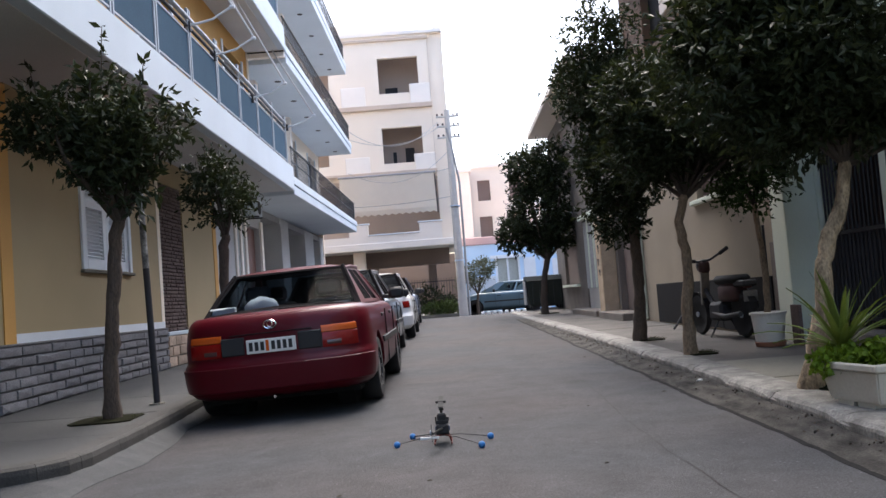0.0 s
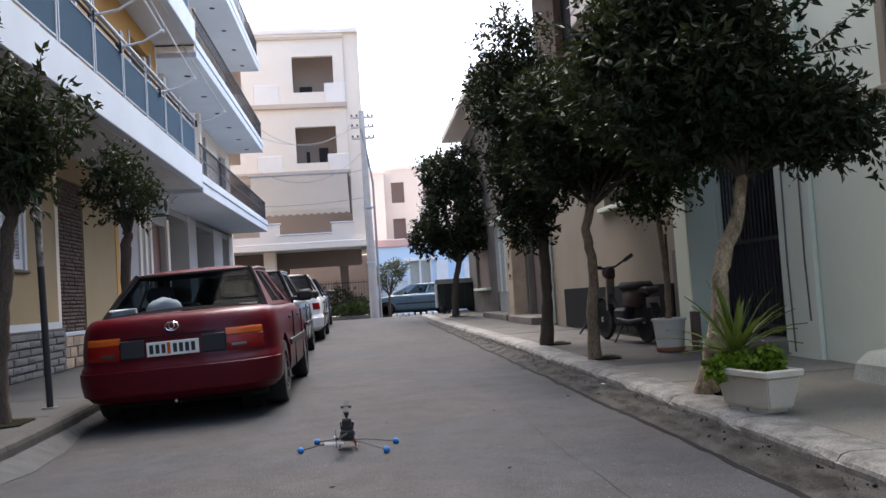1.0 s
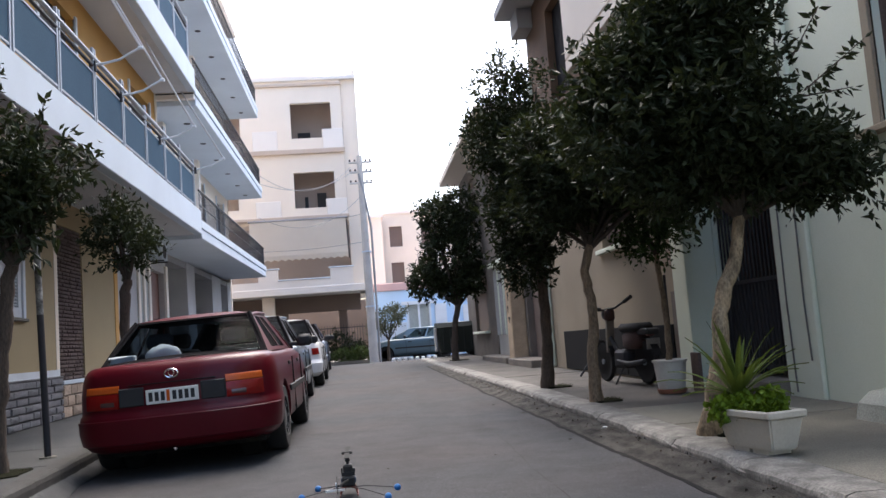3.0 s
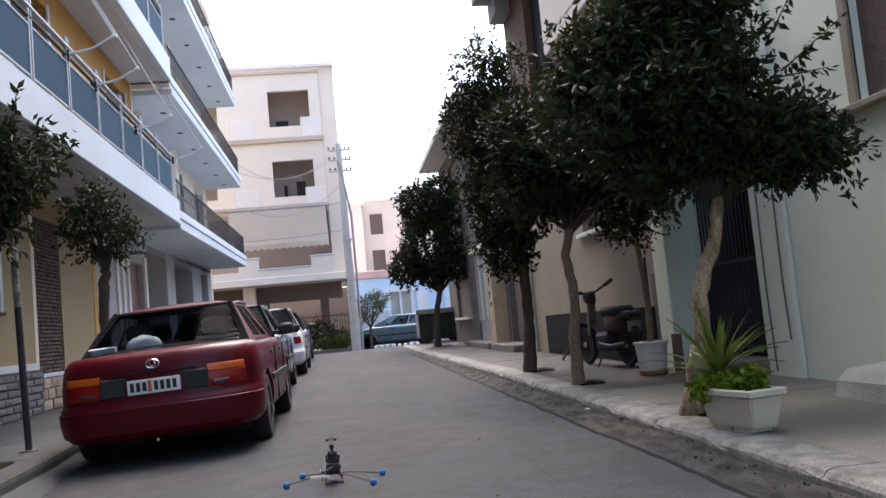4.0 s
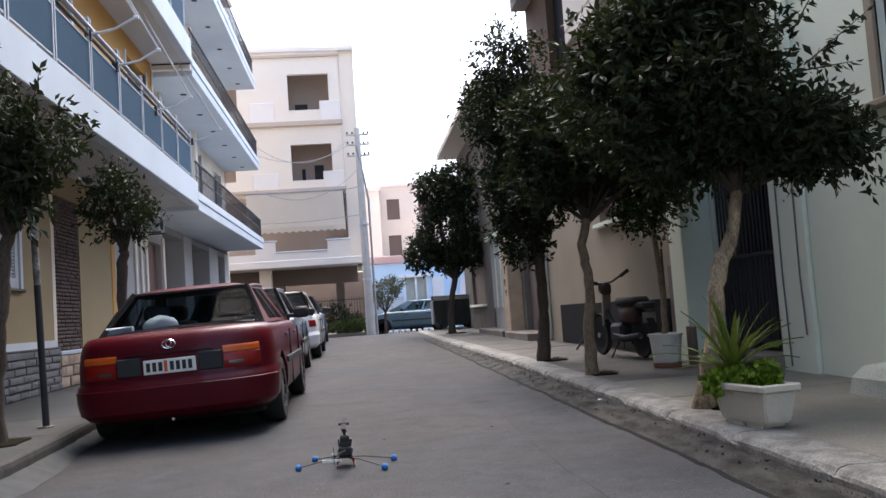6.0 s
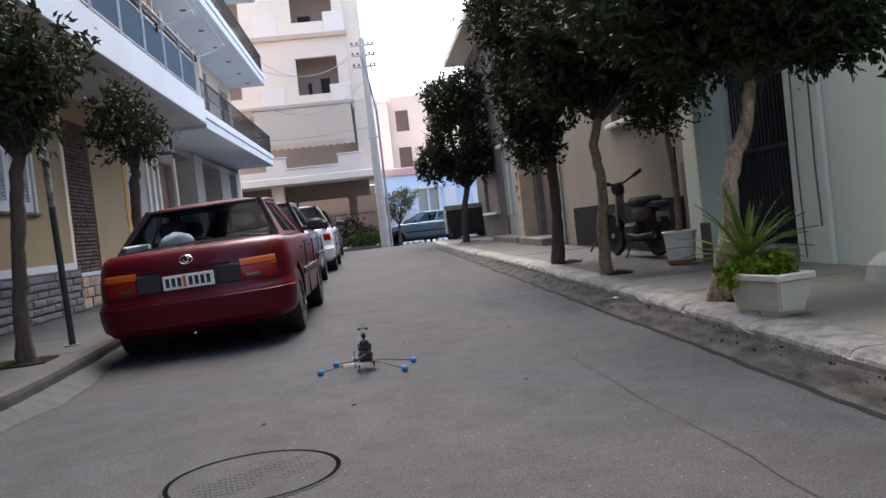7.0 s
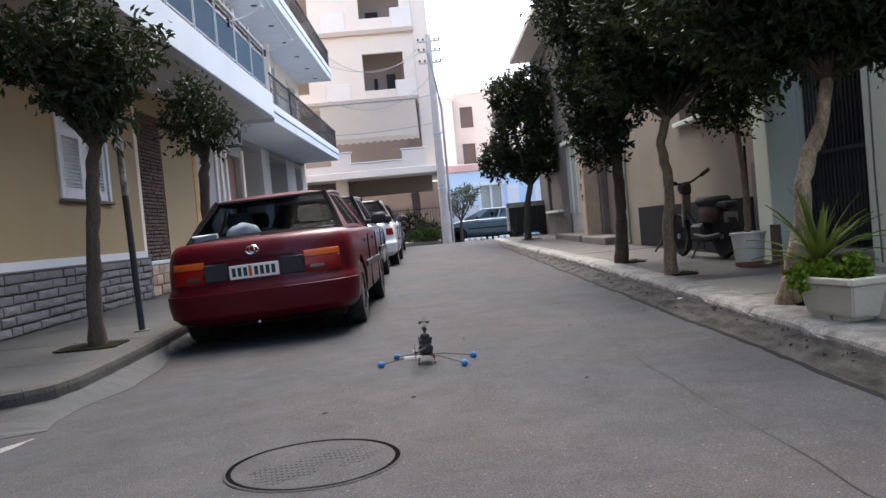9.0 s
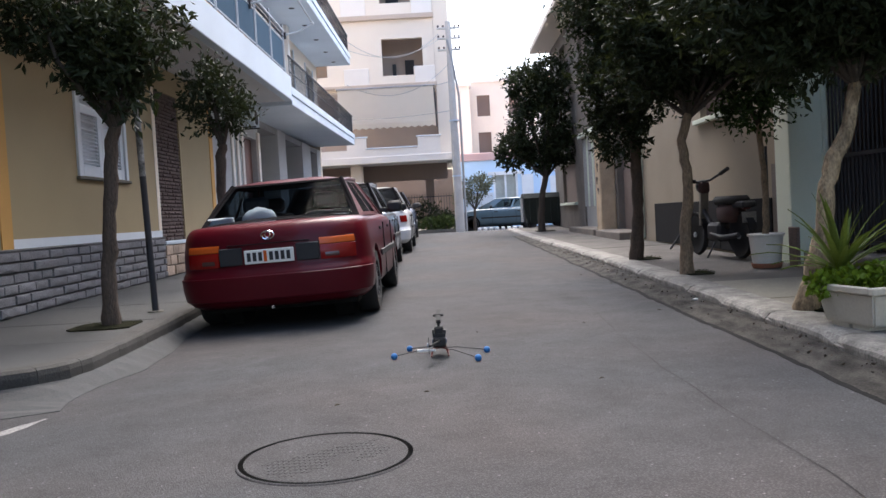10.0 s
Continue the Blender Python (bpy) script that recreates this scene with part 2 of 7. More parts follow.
def tube(bm, pts, radii, sides=8, cap=True):
    """A round bar through points, with a radius at each."""
    if not hasattr(radii, "__len__"):
        radii = [radii] * len(pts)
    pts = [Vector(p) for p in pts]
    rings = []
    for i, (p, r) in enumerate(zip(pts, radii)):
        d = (pts[min(i + 1, len(pts) - 1)] - pts[max(i - 1, 0)]).normalized()
        u = d.orthogonal().normalized() if i == 0 else (u0 - d * u0.dot(d)).normalized()
        u0 = u
        w = d.cross(u)
        rings.append([bm.verts.new(p + r * (math.cos(k * math.tau / sides) * u + math.sin(k * math.tau / sides) * w)) for k in range(sides)])
    for a, b in zip(rings, rings[1:]):
        for k in range(sides):
            bm.faces.new((a[k], a[(k + 1) % sides], b[(k + 1) % sides], b[k]))
    if cap:
        bm.faces.new(rings[0][::-1])
        bm.faces.new(rings[-1])


def lathe(bm, profile, sides=24, centre=(0, 0, 0), axis="z"):
    """A turned form from (radius, height) pairs."""
    rings = []
    for r, h in profile:
        ring = []
        for k in range(sides):
            c, s = r * math.cos(k * math.tau / sides), r * math.sin(k * math.tau / sides)
            p = (c, s, h) if axis == "z" else (h, c, s)
            ring.append(bm.verts.new(Vector(centre) + Vector(p)))
        rings.append(ring)
    for a, b in zip(rings, rings[1:]):
        for k in range(sides):
            bm.faces.new((a[k], a[(k + 1) % sides], b[(k + 1) % sides], b[k]))
    for ring, flip in ((rings[0], True), (rings[-1], False)):
        if (ring[0].co - ring[1].co).length > 1e-4:
            bm.faces.new(ring[::-1] if flip else ring)
    bmesh.ops.recalc_face_normals(bm, faces=bm.faces[:])


def finish(name, bm, material, smooth=0):
    me = bpy.data.meshes.new(name)
    bm.to_mesh(me)
    bm.free()
    me.materials.append(material)
    if smooth:
        me.shade_smooth()
        me.set_sharp_from_angle(angle=radians(smooth))
    return me


def part(name, bm, material, parent, label="", smooth=0):
    ob = new(name, finish(name, bm, material, smooth))
    ob.parent = parent
    return tagged(ob, label)


def piece(name, me, parent, m):
    ob = new(name, me)
    ob.parent = parent
    ob.matrix_basis = m
    return ob


def struct(name, bm, material, label, category, smooth=0):
    ob = new(name, finish(name, bm, material, smooth))
    return tagged(ob, label, category, kind="structure")


def thing(name, m, label, category, group="", kind=""):
    ob = new(name)
    ob.empty_display_size = 0.2
    ob.matrix_basis = m
    return tagged(ob, label, category, group, kind)


def boxed(name, dims, material, parent, label="", bev=0.0, slope=0.0, smooth=0):
    bm = bmesh.new()
    box(bm, *dims, bev=bev, slope=slope)
    return part(name, bm, material, parent, label, smooth)


def wall(bm, axis, at, thick, u0, u1, v0, v1, holes):
    """A wall across axis ('x' or 'y') from at to at + thick, along u and up v, with rectangular openings (u0, u1, v0, v1)."""
    us = sorted({u0, u1, *[min(max(h[i], u0), u1) for h in holes for i in (0, 1)]})
    vs = sorted({v0, v1, *[min(max(h[i], v0), v1) for h in holes for i in (2, 3)]})
    keep = {}
    for i in range(len(us) - 1):
        for j in range(len(vs) - 1):
            cu, cv = (us[i] + us[i + 1]) / 2, (vs[j] + vs[j + 1]) / 2
            keep[i, j] = not any(h[0] < cu < h[1] and h[2] < cv < h[3] for h in holes)
    verts = {}

    def vert(i, j, k):
        if (i, j, k) not in verts:
            d = at + k * thick
            verts[i, j, k] = bm.verts.new((d, us[i], vs[j]) if axis == "x" else (us[i], d, vs[j]))
        return verts[i, j, k]

    for (i, j), on in keep.items():
        if not on:
            continue
        for k in (0, 1):
            bm.faces.new([vert(i, j, k), vert(i + 1, j, k), vert(i + 1, j + 1, k), vert(i, j + 1, k)])
        for di, dj, a, b in ((-1, 0, (i, j), (i, j + 1)), (1, 0, (i + 1, j), (i + 1, j + 1)), (0, -1, (i, j), (i + 1, j)), (0, 1, (i, j + 1), (i + 1, j + 1))):
            if not keep.get((i + di, j + dj), False):
                bm.faces.new([vert(*a, 0), vert(*b, 0), vert(*b, 1), vert(*a, 1)])
    bmesh.ops.recalc_face_normals(bm, faces=bm.faces[:])


# ---------------------------------------------------------------- ground
bm = bmesh.new()
gx = [-900, -60, -20, -6, -3, -2.4, -0.5, 0, 3, 6, 20, 60, 900]
gy = [-900, -60, -30, 0, 10, 20, 30, 40, 60, 120, 900]
grid = [[bm.verts.new((x, y, gz(y) - camber(x, y))) for x in gx] for y in gy]
for r0, r1 in zip(grid, grid[1:]):
    for i in range(len(gx) - 1):
        bm.faces.new((r0[i], r0[i + 1], r1[i + 1], r1[i]))
struct("ground", bm, asphalt, "worn grey asphalt street rising gently to a junction", "road")


def strip(bm, left, right, dz, y0, y1, depth=0.3, step=2.0):
    """A slab that follows the road's rise between two edges given as functions of y; its top is dz above the road."""
    n = max(1, round((y1 - y0) / step))
    rows = []
    for i in range(n + 1):
        y = y0 + (y1 - y0) * i / n
        rows.append([bm.verts.new((x, y, gz(y) + z)) for x, z in ((left(y), dz), (right(y), dz), (right(y), dz - depth), (left(y), dz - depth))])
    for a, b in zip(rows, rows[1:]):
        for k in range(4):
            bm.faces.new((a[k], a[(k + 1) % 4], b[(k + 1) % 4], b[k]))
    bm.faces.new(rows[0])
    bm.faces.new(rows[-1][::-1])
    bmesh.ops.recalc_face_normals(bm, faces=bm.faces[:])


def kerb_left_x(y):
    return float(np.interp(y, [4.85, 4.97, 5.06, 5.18, 5.36, 5.62, 6.4, 7.5, 9.0, 31], [-4.0, -2.85, -2.52, -2.31, -2.18, -2.13, -2.13, -2.17, -2.26, -2.26]))


KERB = 0.13


def kerb_top(y):
    """Height of the right-hand pavement over the road: it sinks towards the junction."""
    return float(np.interp(y, [12, 24], [KERB, 0.03]))


def gutter_foot(y):
    return float(np.interp(y, [12, 24], [0.064, 0.012]))


def wedge(bm, low_x, low_z, high_x, high_z, y0, y1, step, rough=0.0):
    """A sloping cement strip that climbs from the road to the foot of a kerb, with an uneven top."""
    n = round((y1 - y0) / step)
    rows = []
    for i in range(n + 1):
        y = y0 + (y1 - y0) * i / n
        a, b = Vector((low_x(y), y, gz(y) + low_z(y))), Vector((high_x(y), y, gz(y) + high_z(y)))
        row = []
        for k in range(6):
            p = a.lerp(b, k / 5)
            p.z += rough * noise.noise(p * 9.0) * (1 if 0 < k < 5 else 0)
            row.append(bm.verts.new(p))
        row += [bm.verts.new(b - Vector((0, 0, 0.2))), bm.verts.new(a - Vector((0, 0, 0.2)))]
        rows.append(row)
    for a, b in zip(rows, rows[1:]):
        for k in range(8):
            bm.faces.new((a[k], a[(k + 1) % 8], b[(k + 1) % 8], b[k]))
    bm.faces.new(rows[0])
    bm.faces.new(rows[-1][::-1])
    bmesh.ops.recalc_face_normals(bm, faces=bm.faces[:])


def gutter_edge(y):
    return 2.165 + 0.030 * noise.noise(Vector((0.3, y * 1.3, 2.0))) + 0.018 * noise.noise(Vector((4.3, y * 5.0, 2.0)))


def apron_edge(y):
    return float(np.interp(y, [4.58, 4.68, 4.76, 5.0, 5.45, 5.95, 6.6, 7.5, 12], [-3.0, -2.25, -1.98, -2.03, -2.02, -1.90, -1.93, -2.07, -2.16])) + 0.02 * noise.noise(Vector((1.3, y * 3.0, 5.0)))


bm = bmesh.new()
wedge(bm, gutter_edge, lambda y: 0.003, lambda y: 2.44, gutter_foot, -6, 24, 0.12, 0.012)
struct("gutter", bm, gutter_stone, "dirty broken concrete gutter strip along the kerb", "gutter")
bm = bmesh.new()
wedge(bm, lambda y: gutter_edge(y) - 0.022 - 0.016 * noise.noise(Vector((8.0, y * 6.0, 0))), lambda y: 0.002, lambda y: gutter_edge(y) + 0.012, lambda y: 0.006, -6, 24, 0.12)
struct("gutter_seam", bm, mat("tarred_seam", (0.016, 0.016, 0.016), 0.95, 0.5, 9, 90, 0.4, spec=0.1), "dark tarred seam between asphalt and gutter", "gutter")
bm = bmesh.new()
wedge(bm, apron_edge, lambda y: 0.004 - camber(apron_edge(y), y), lambda y: max(-3.2, kerb_left_x(y)) - 0.01, lambda y: float(np.interp(y, [4.8, 5.1], [-0.06, 0.035])), 4.6, 12.0, 0.08, 0.010)
struct("gutter_apron", bm, apron, "pale cement apron at the foot of the kerb", "gutter")
kerb_right = thing("kerb_right", Matrix(), "chipped pale stone kerb beside the gutter", "kerb", kind="structure")
kerb_left = thing("kerb_left", Matrix(), "worn grey concrete kerb", "kerb", kind="structure")
pavement_right = thing("pavement_right", Matrix(), "cracked grey concrete pavement with patches", "pavement", kind="structure")
pavement_left = thing("pavement_left", Matrix(), "smooth grey cement pavement", "pavement", kind="structure")

# ---------------------------------------------------------------- apartment building with long balconies
FX = -4.0
apartments = thing("apartment_building", Matrix(), "cream and ochre apartment building with long white balconies", "building")

bm = bmesh.new()
wall(bm, "x", FX, -0.30, 8.42, 15.9, 0.1, 3.56, [(10.08, 11.62, 1.68, 3.05), (12.93, 14.10, 0.1, 3.10)])
part("ground_floor_wall", bm, cream, apartments, "cream plaster wall")
for y in (8.20, 15.9):
    boxed("corner_strip", (FX - 0.30, FX + 0.012, y, y + 0.22, 0.05, 3.46), ochre, apartments, "ochre painted strip")
bm = bmesh.new()
wall(bm, "x", FX, -0.30, -8, 8.2, -0.1, 3.56, [(6.4, 8.1, -0.1, 2.6), (1.0, 4.0, 0.9, 2.5)])
part("ground_floor_wall", bm, cream, apartments)
boxed("door", (FX - 0.25, FX - 0.19, 6.4, 8.1, 0.05, 2.6), dark_metal, apartments, "dark entrance door set back in its opening")
boxed("window", (FX - 0.25, FX - 0.19, 1.0, 4.0, 0.9, 2.5), dark_metal, apartments, "dark window")
# recess faced with brown slate
bm = bmesh.new()
box(bm, FX - 0.45, FX - 0.03, 12.93, 14.10, 0.74, 3.46)
part("recess_back", bm, stone_brown, apartments)
bm = bmesh.new()
box(bm, FX - 0.5, FX + 0.015, 12.93, 14.10, 0.05, 0.74)
part("recess_plinth", bm, mortar, apartments)
boxed("plinth_cap", (FX - 0.30, FX + 0.05, 12.95, 14.10, 0.74, 0.80), white_paint, apartments, "white stone ledge", bev=0.008)
# shutters
bm = bmesh.new()
for d in ((10.06, 10.14, 1.66, 3.07), (11.56, 11.64, 1.66, 3.07), (10.14, 11.56, 3.0, 3.07)):
    box(bm, FX - 0.06, FX + 0.03, *d, bev=0.006)
part("window_frame", bm, shutter_white, apartments, "white wooden window frame")
boxed("shutter_board", (FX - 0.075, FX - 0.05, 10.14, 11.56, 1.66, 3.0), shutter_white, apartments, "white board behind the louvres")
boxed("window_sill", (FX - 0.05, FX + 0.05, 10.02, 11.68, 1.622, 1.66), concrete, apartments, "thin stone window sill", bev=0.008)
slat_bm = bmesh.new()
box(slat_bm, -0.012, 0.012, -0.22, 0.22, -0.006, 0.006)
for v in slat_bm.verts:
    v.co = Matrix.Rotation(radians(40), 4, "Y") @ v.co
slat_me = finish("slat", slat_bm, shutter_white)
for k, y0 in enumerate((10.14, 10.85)):
    bm = bmesh.new()
    y1 = y0 + 0.70
    for d in ((y0, y0 + 0.10, 1.67, 3.0), (y1 - 0.10, y1, 1.67, 3.0), (y0 + 0.1, y1 - 0.1, 1.67, 1.80), (y0 + 0.1, y1 - 0.1, 2.88, 3.0), (y0 + 0.1, y1 - 0.1, 2.42, 2.52)):
        box(bm, FX - 0.045, FX + 0.005, *d, bev=0.004)
    leafp = part("shutter", bm, shutter_white, apartments, "white louvred wooden shutter")
    for z in np.arange(1.83, 2.87, 0.045):
        if not 2.39 < z < 2.55:
            piece("slat", slat_me, leafp, pose(FX - 0.02, (y0 + y1) / 2, z) @ Matrix.Diagonal((1, 1.12, 1, 1)))
# white band over the stone base, and the wall behind the stones
boxed("base_band", (FX, FX + 0.006, 8.42, 12.93, 0.870, 0.965), shutter_white, apartments, "pale painted band over the stone base")
boxed("base_ledge", (FX, FX + 0.045, 8.0, 12.95, 0.845, 0.870), mortar, apartments, "thin dark ledge on the stones", bev=0.006)
boxed("edge_strip", (FX, FX + 0.006, 12.80, 12.93, 0.965, 3.46), far_plaster, apartments, "pale painted edge strip")
bm = bmesh.new()
box(bm, FX, FX + 0.018, 8.0, 12.93, 0.02, 0.865)
part("base_bed", bm, mortar, apartments)
# second stretch of the ground floor: white surround, brown door, air conditioner, grey bays
bm = bmesh.new()
wall(bm, "x", FX, -0.30, 16.12, 20.25, 0.1, 3.56, [(18.70, 20.02, 0.1, 2.93)])
part("ground_floor_wall", bm, grey_plaster_pale, apartments, "white plaster surround")
for y in (17.55, 18.0, 18.45):
    boxed("pilaster_rib", (FX, FX + 0.04, y, y + 0.16, 0.3, 3.2), far_trim, apartments, "white plaster rib", bev=0.008)
boxed("door_surround", (FX, FX + 0.05, 20.05, 20.25, 0.3, 3.1), far_trim, apartments, "white door surround", bev=0.008)
boxed("door", (FX - 0.22, FX - 0.12, 18.70, 20.02, 0.15, 2.93), mat("red_brown_door", (0.20, 0.095, 0.07), 0.6, 0.4, 5, 60, 0.1, stretch=(1, 1, 0.2)), apartments, "red-brown entrance door", bev=0.01)
bm = bmesh.new()
wall(bm, "x", FX - 0.9, -0.2, 20.25, 30.8, 0.1, 3.56, [])
part("ground_floor_wall", bm, grey_plaster, apartments, "grey plaster wall set back behind the columns")
for y, w in ((22.9, 1.1), (26.85, 1.7), (30.0, 0.78)):
    boxed("column", (FX - 0.55, FX - 0.02, y, y + w, 0.1, 3.46), grey_plaster_pale, apartments, "grey plaster column", bev=0.01)
boxed("beam", (FX - 0.6, FX - 0.05, 20.0, 30.8, 3.30, 3.46), grey_plaster, apartments)
boxed("end_wall", (-12, FX, 30.8, 31.0, 0.1, 12.6), far_plaster, apartments)
boxed("side_wall", (-12, FX, -8.2, -8.0, -0.1, 12.6), cream, apartments)
for z in (3.75, 6.8, 9.7):
    boxed("inner_floor", (-12, FX - 0.25, -8, 30.8, z - 0.1, z + 0.1), grey_plaster, apartments)
boxed("roof", (-12, -3.4, -8.2, 31.0, 12.45, 12.65), far_trim, apartments, "flat roof slab")
# upper storeys
LEVELS = (3.49, 6.50, 9.42)
UX = -3.58
for z in LEVELS:
    bm = bmesh.new()
    wall(bm, "x", UX, -0.25, -8, 17.84, z + 0.45, z + 3.06, [(a, a + 1.5, z + 0.47, z + 2.6) for a in (2.0, 6.6, 11.2, 15.8)])
    part("upper_wall", bm, ochre, apartments, "ochre plaster wall")
    bm = bmesh.new()
    wall(bm, "x", FX, -0.25, 17.98, 31, z + 0.45, z + 3.06, [(a, a + 1.5, z + 0.47, z + 2.6) for a in (20.2, 24.5, 28.3)])
    part("upper_wall", bm, far_plaster, apartments, "pale plaster wall")
    boxed("return_wall", (FX - 0.2, UX + 0.02, 17.84, 17.98, z + 0.45, z + 3.06), far_trim, apartments, "white wall end between the balconies")
    for a in (2.0, 6.6, 11.2, 15.8, 20.2, 24.5, 28.3):
        ux = UX if a < 17 else FX
        boxed("balcony_door", (ux - 0.18, ux - 0.12, a, a + 1.5, z + 0.47, z + 2.6), dark_metal, apartments, "dark balcony door")
        boxed("door_frame", (ux - 0.02, ux + 0.03, a - 0.08, a + 0.0, z + 0.45, z + 2.65), shutter_white, apartments)
        boxed("door_frame", (ux - 0.02, ux + 0.03, a + 1.5, a + 1.58, z + 0.45, z + 2.65), shutter_white, apartments)
    for a in (19.3, 23.6):
        boxed("pilaster", (FX, FX + 0.28, a, a + 0.3, z + 0.45, z + 3.05), far_trim, apartments, "pale plaster pilaster")
# partition at the joint of the two balconies
    boxed("partition", (FX, -2.95, 17.96, 18.04, z + 0.5, z + 1.5), soffit, apartments, "balcony partition", bev=0.01)

post_bm = bmesh.new()
box(post_bm, -0.018, 0.018, -0.018, 0.018, 0, 0.98, bev=0.004)
post_me = finish("post", post_bm, steel)
BX = -2.75
for lev, z in enumerate(LEVELS):
    # solid part with tall fascia and blue panels
    bm = bmesh.new()
    box(bm, FX - 0.2, BX, -8, 17.95, z, z + 0.50, bev=0.012)
    bal = part("balcony", bm, white_paint, apartments, "white concrete balcony with blue-grey panels")
    boxed("soffit", (FX + 0.01, BX - 0.14, -7.9, 17.85, z - 0.012, z - 0.002), soffit, bal)
    ys = [17.50 - 1.33 * i for i in range(17)]
    for i, y in enumerate(ys):
        for off in (-0.04, 0.04):
            piece("post", post_me, bal, pose(BX - 0.05, y + off, z + 0.50))
    for y0, y1 in zip(ys[1:], ys):
        bmp = bmesh.new()
        box(bmp, BX - 0.058, BX - 0.046, y0 + 0.07, y1 - 0.07, z + 0.60, z + 1.14, bev=0.003)
        part("panel", bmp, panel_blue, bal)
        bmp = bmesh.new()
        for zz in (0.575, 1.155):
            box(bmp, BX - 0.066, BX - 0.038, y0 + 0.05, y1 - 0.05, z + zz - 0.014, z + zz + 0.014, bev=0.004)
        part("panel_rail", bmp, steel, bal)
    bm = bmesh.new()
    tube(bm, [(BX - 0.05, -8, z + 1.36), (BX - 0.05, 17.56, z + 1.36)], 0.032, 10)
    part("handrail", bm, steel, bal, "aluminium handrail", smooth=50)
    bm = bmesh.new()
    tube(bm, [(BX - 0.05, -8, z + 1.25), (BX - 0.05, 17.56, z + 1.25)], 0.022, 8)
    part("handrail", bm, dark_metal, bal, smooth=50)
    # thinner part beyond it, with an iron grille, rising with the street
    zb, rise = z + (-0.07, -0.24, -0.22)[lev], 0.0137
    bm = bmesh.new()
    box(bm, FX - 0.2, BX - 0.02, 18.05, 30.85, zb, zb + 0.20, bev=0.01, slope=rise)
    box(bm, FX, BX, 17.96, 30.9, zb + 0.21, zb + 0.38, bev=0.01, slope=rise)
    bal = part("balcony", bm, white_paint, apartments, "white concrete balcony with an iron railing")
    boxed("end_beam", (FX + 0.42, BX - 0.03, 17.90, 18.04, zb + 0.10, zb + 0.36), far_trim, bal, "white end beam between the balconies", bev=0.008)
    if lev:
        boxed("end_groove", (FX + 0.42, BX - 0.03, 17.892, 17.90, zb + 0.20, zb + 0.225), under_black, bal)
    dz = rise * 12.74
    bm = bmesh.new()
    for zz, rr in ((0.42, 0.014), (0.72, 0.012), (1.03, 0.022)):
        tube(bm, [(BX - 0.06, 18.1, zb + zz), (BX - 0.06, 30.84, zb + zz + dz)], rr, 6)
        tube(bm, [(BX - 0.06, 30.84, zb + zz + dz), (FX, 30.84, zb + zz + dz)], rr, 6)
    part("railing_bar", bm, iron, bal, "dark iron rails")
    bm = bmesh.new()
    y = 18.12
    while y < 30.85:
        up = rise * (y - 18.1)
        tube(bm, [(BX - 0.06, y, zb + up + 0.4), (BX - 0.06, y, zb + up + 1.02)], 0.007, 4, cap=False)
        y += 0.11
    tagged(part("baluster", bm, iron, bal, "closely set iron balusters"), kind="stuff")

vent_bm = bmesh.new()
lathe(vent_bm, [(0.0, 0.0), (0.07, 0.0), (0.08, 0.012), (0.0, 0.012)], 12)
vent_me = finish("soffit_vent", vent_bm, dark_metal)
for z in (LEVELS[1] - 0.24, LEVELS[2] - 0.22):
    for y in (19.6, 21.7, 23.8, 25.9, 28.0, 30.0):
        piece("soffit_vent", vent_me, apartments, pose(-3.25, y, z + 0.0137 * (y - 18.05) - 0.010))

# awning arms with no cloth: each arm leans out from the handrail, a stay runs from its end up to the balcony above
awning = thing("folding_awning", pose(BX, 0, 4.7), "bare white awning arms with stays up to the balcony above", "awning")
for y, e in ((3.2, -0.01), (5.6, 0.0), (8.2, 0.02), (10.84, 0.05), (12.06, 0.01), (14.45, -0.05), (17.70, 0.10)):
    bm = bmesh.new()
    tube(bm, [(-0.05, y, e), (0.10, y, 0.02 + e), (0.28, y, 0.06 + e), (0.40, y, 0.13 + e), (0.53, y, 0.20 + e)], 0.017, 8)
    part("arm", bm, shutter_white, awning, "bent white awning arm", smooth=50)
    for off, rad in ((0.0, 0.016), (0.045, 0.010)):
        bm = bmesh.new()
        tube(bm, [(0.55, y + off, 0.20 + e), (-0.27, y + 0.10 + off, 1.80)], rad, 6)
        part("stay", bm, soffit, awning, "slim pale stay", smooth=50)
    bm = bmesh.new()
    lathe(bm, [(0.001, -0.03), (0.026, -0.03), (0.026, 0.03), (0.001, 0.03)], 10, (0.54, y, 0.20 + e), "x")
    part("joint", bm, shutter_white, awning)
    boxed("bracket", (-0.09, -0.01, y - 0.03, y + 0.03, -0.08 + e, 0.05 + e), dark_metal, awning)

# wall lamps on the first storey
for y, z in ((13.6, 5.75), (17.2, 5.75)):
    lamp = thing("wall_lamp", pose(FX + 0.02, y, z), "small dark wall lamp on the balcony wall", "wall lamp", "balcony wall lamps")
    boxed("arm", (-0.03, 0.14, -0.02, 0.02, 0.05, 0.09), dark_metal, lamp)
    bm = bmesh.new()
    lathe(bm, [(0.0, -0.10), (0.06, -0.09), (0.075, 0.02), (0.05, 0.09), (0.0, 0.11)], 12, (0.14, 0, 0))
    part("shade", bm, dark_metal, lamp, smooth=40)

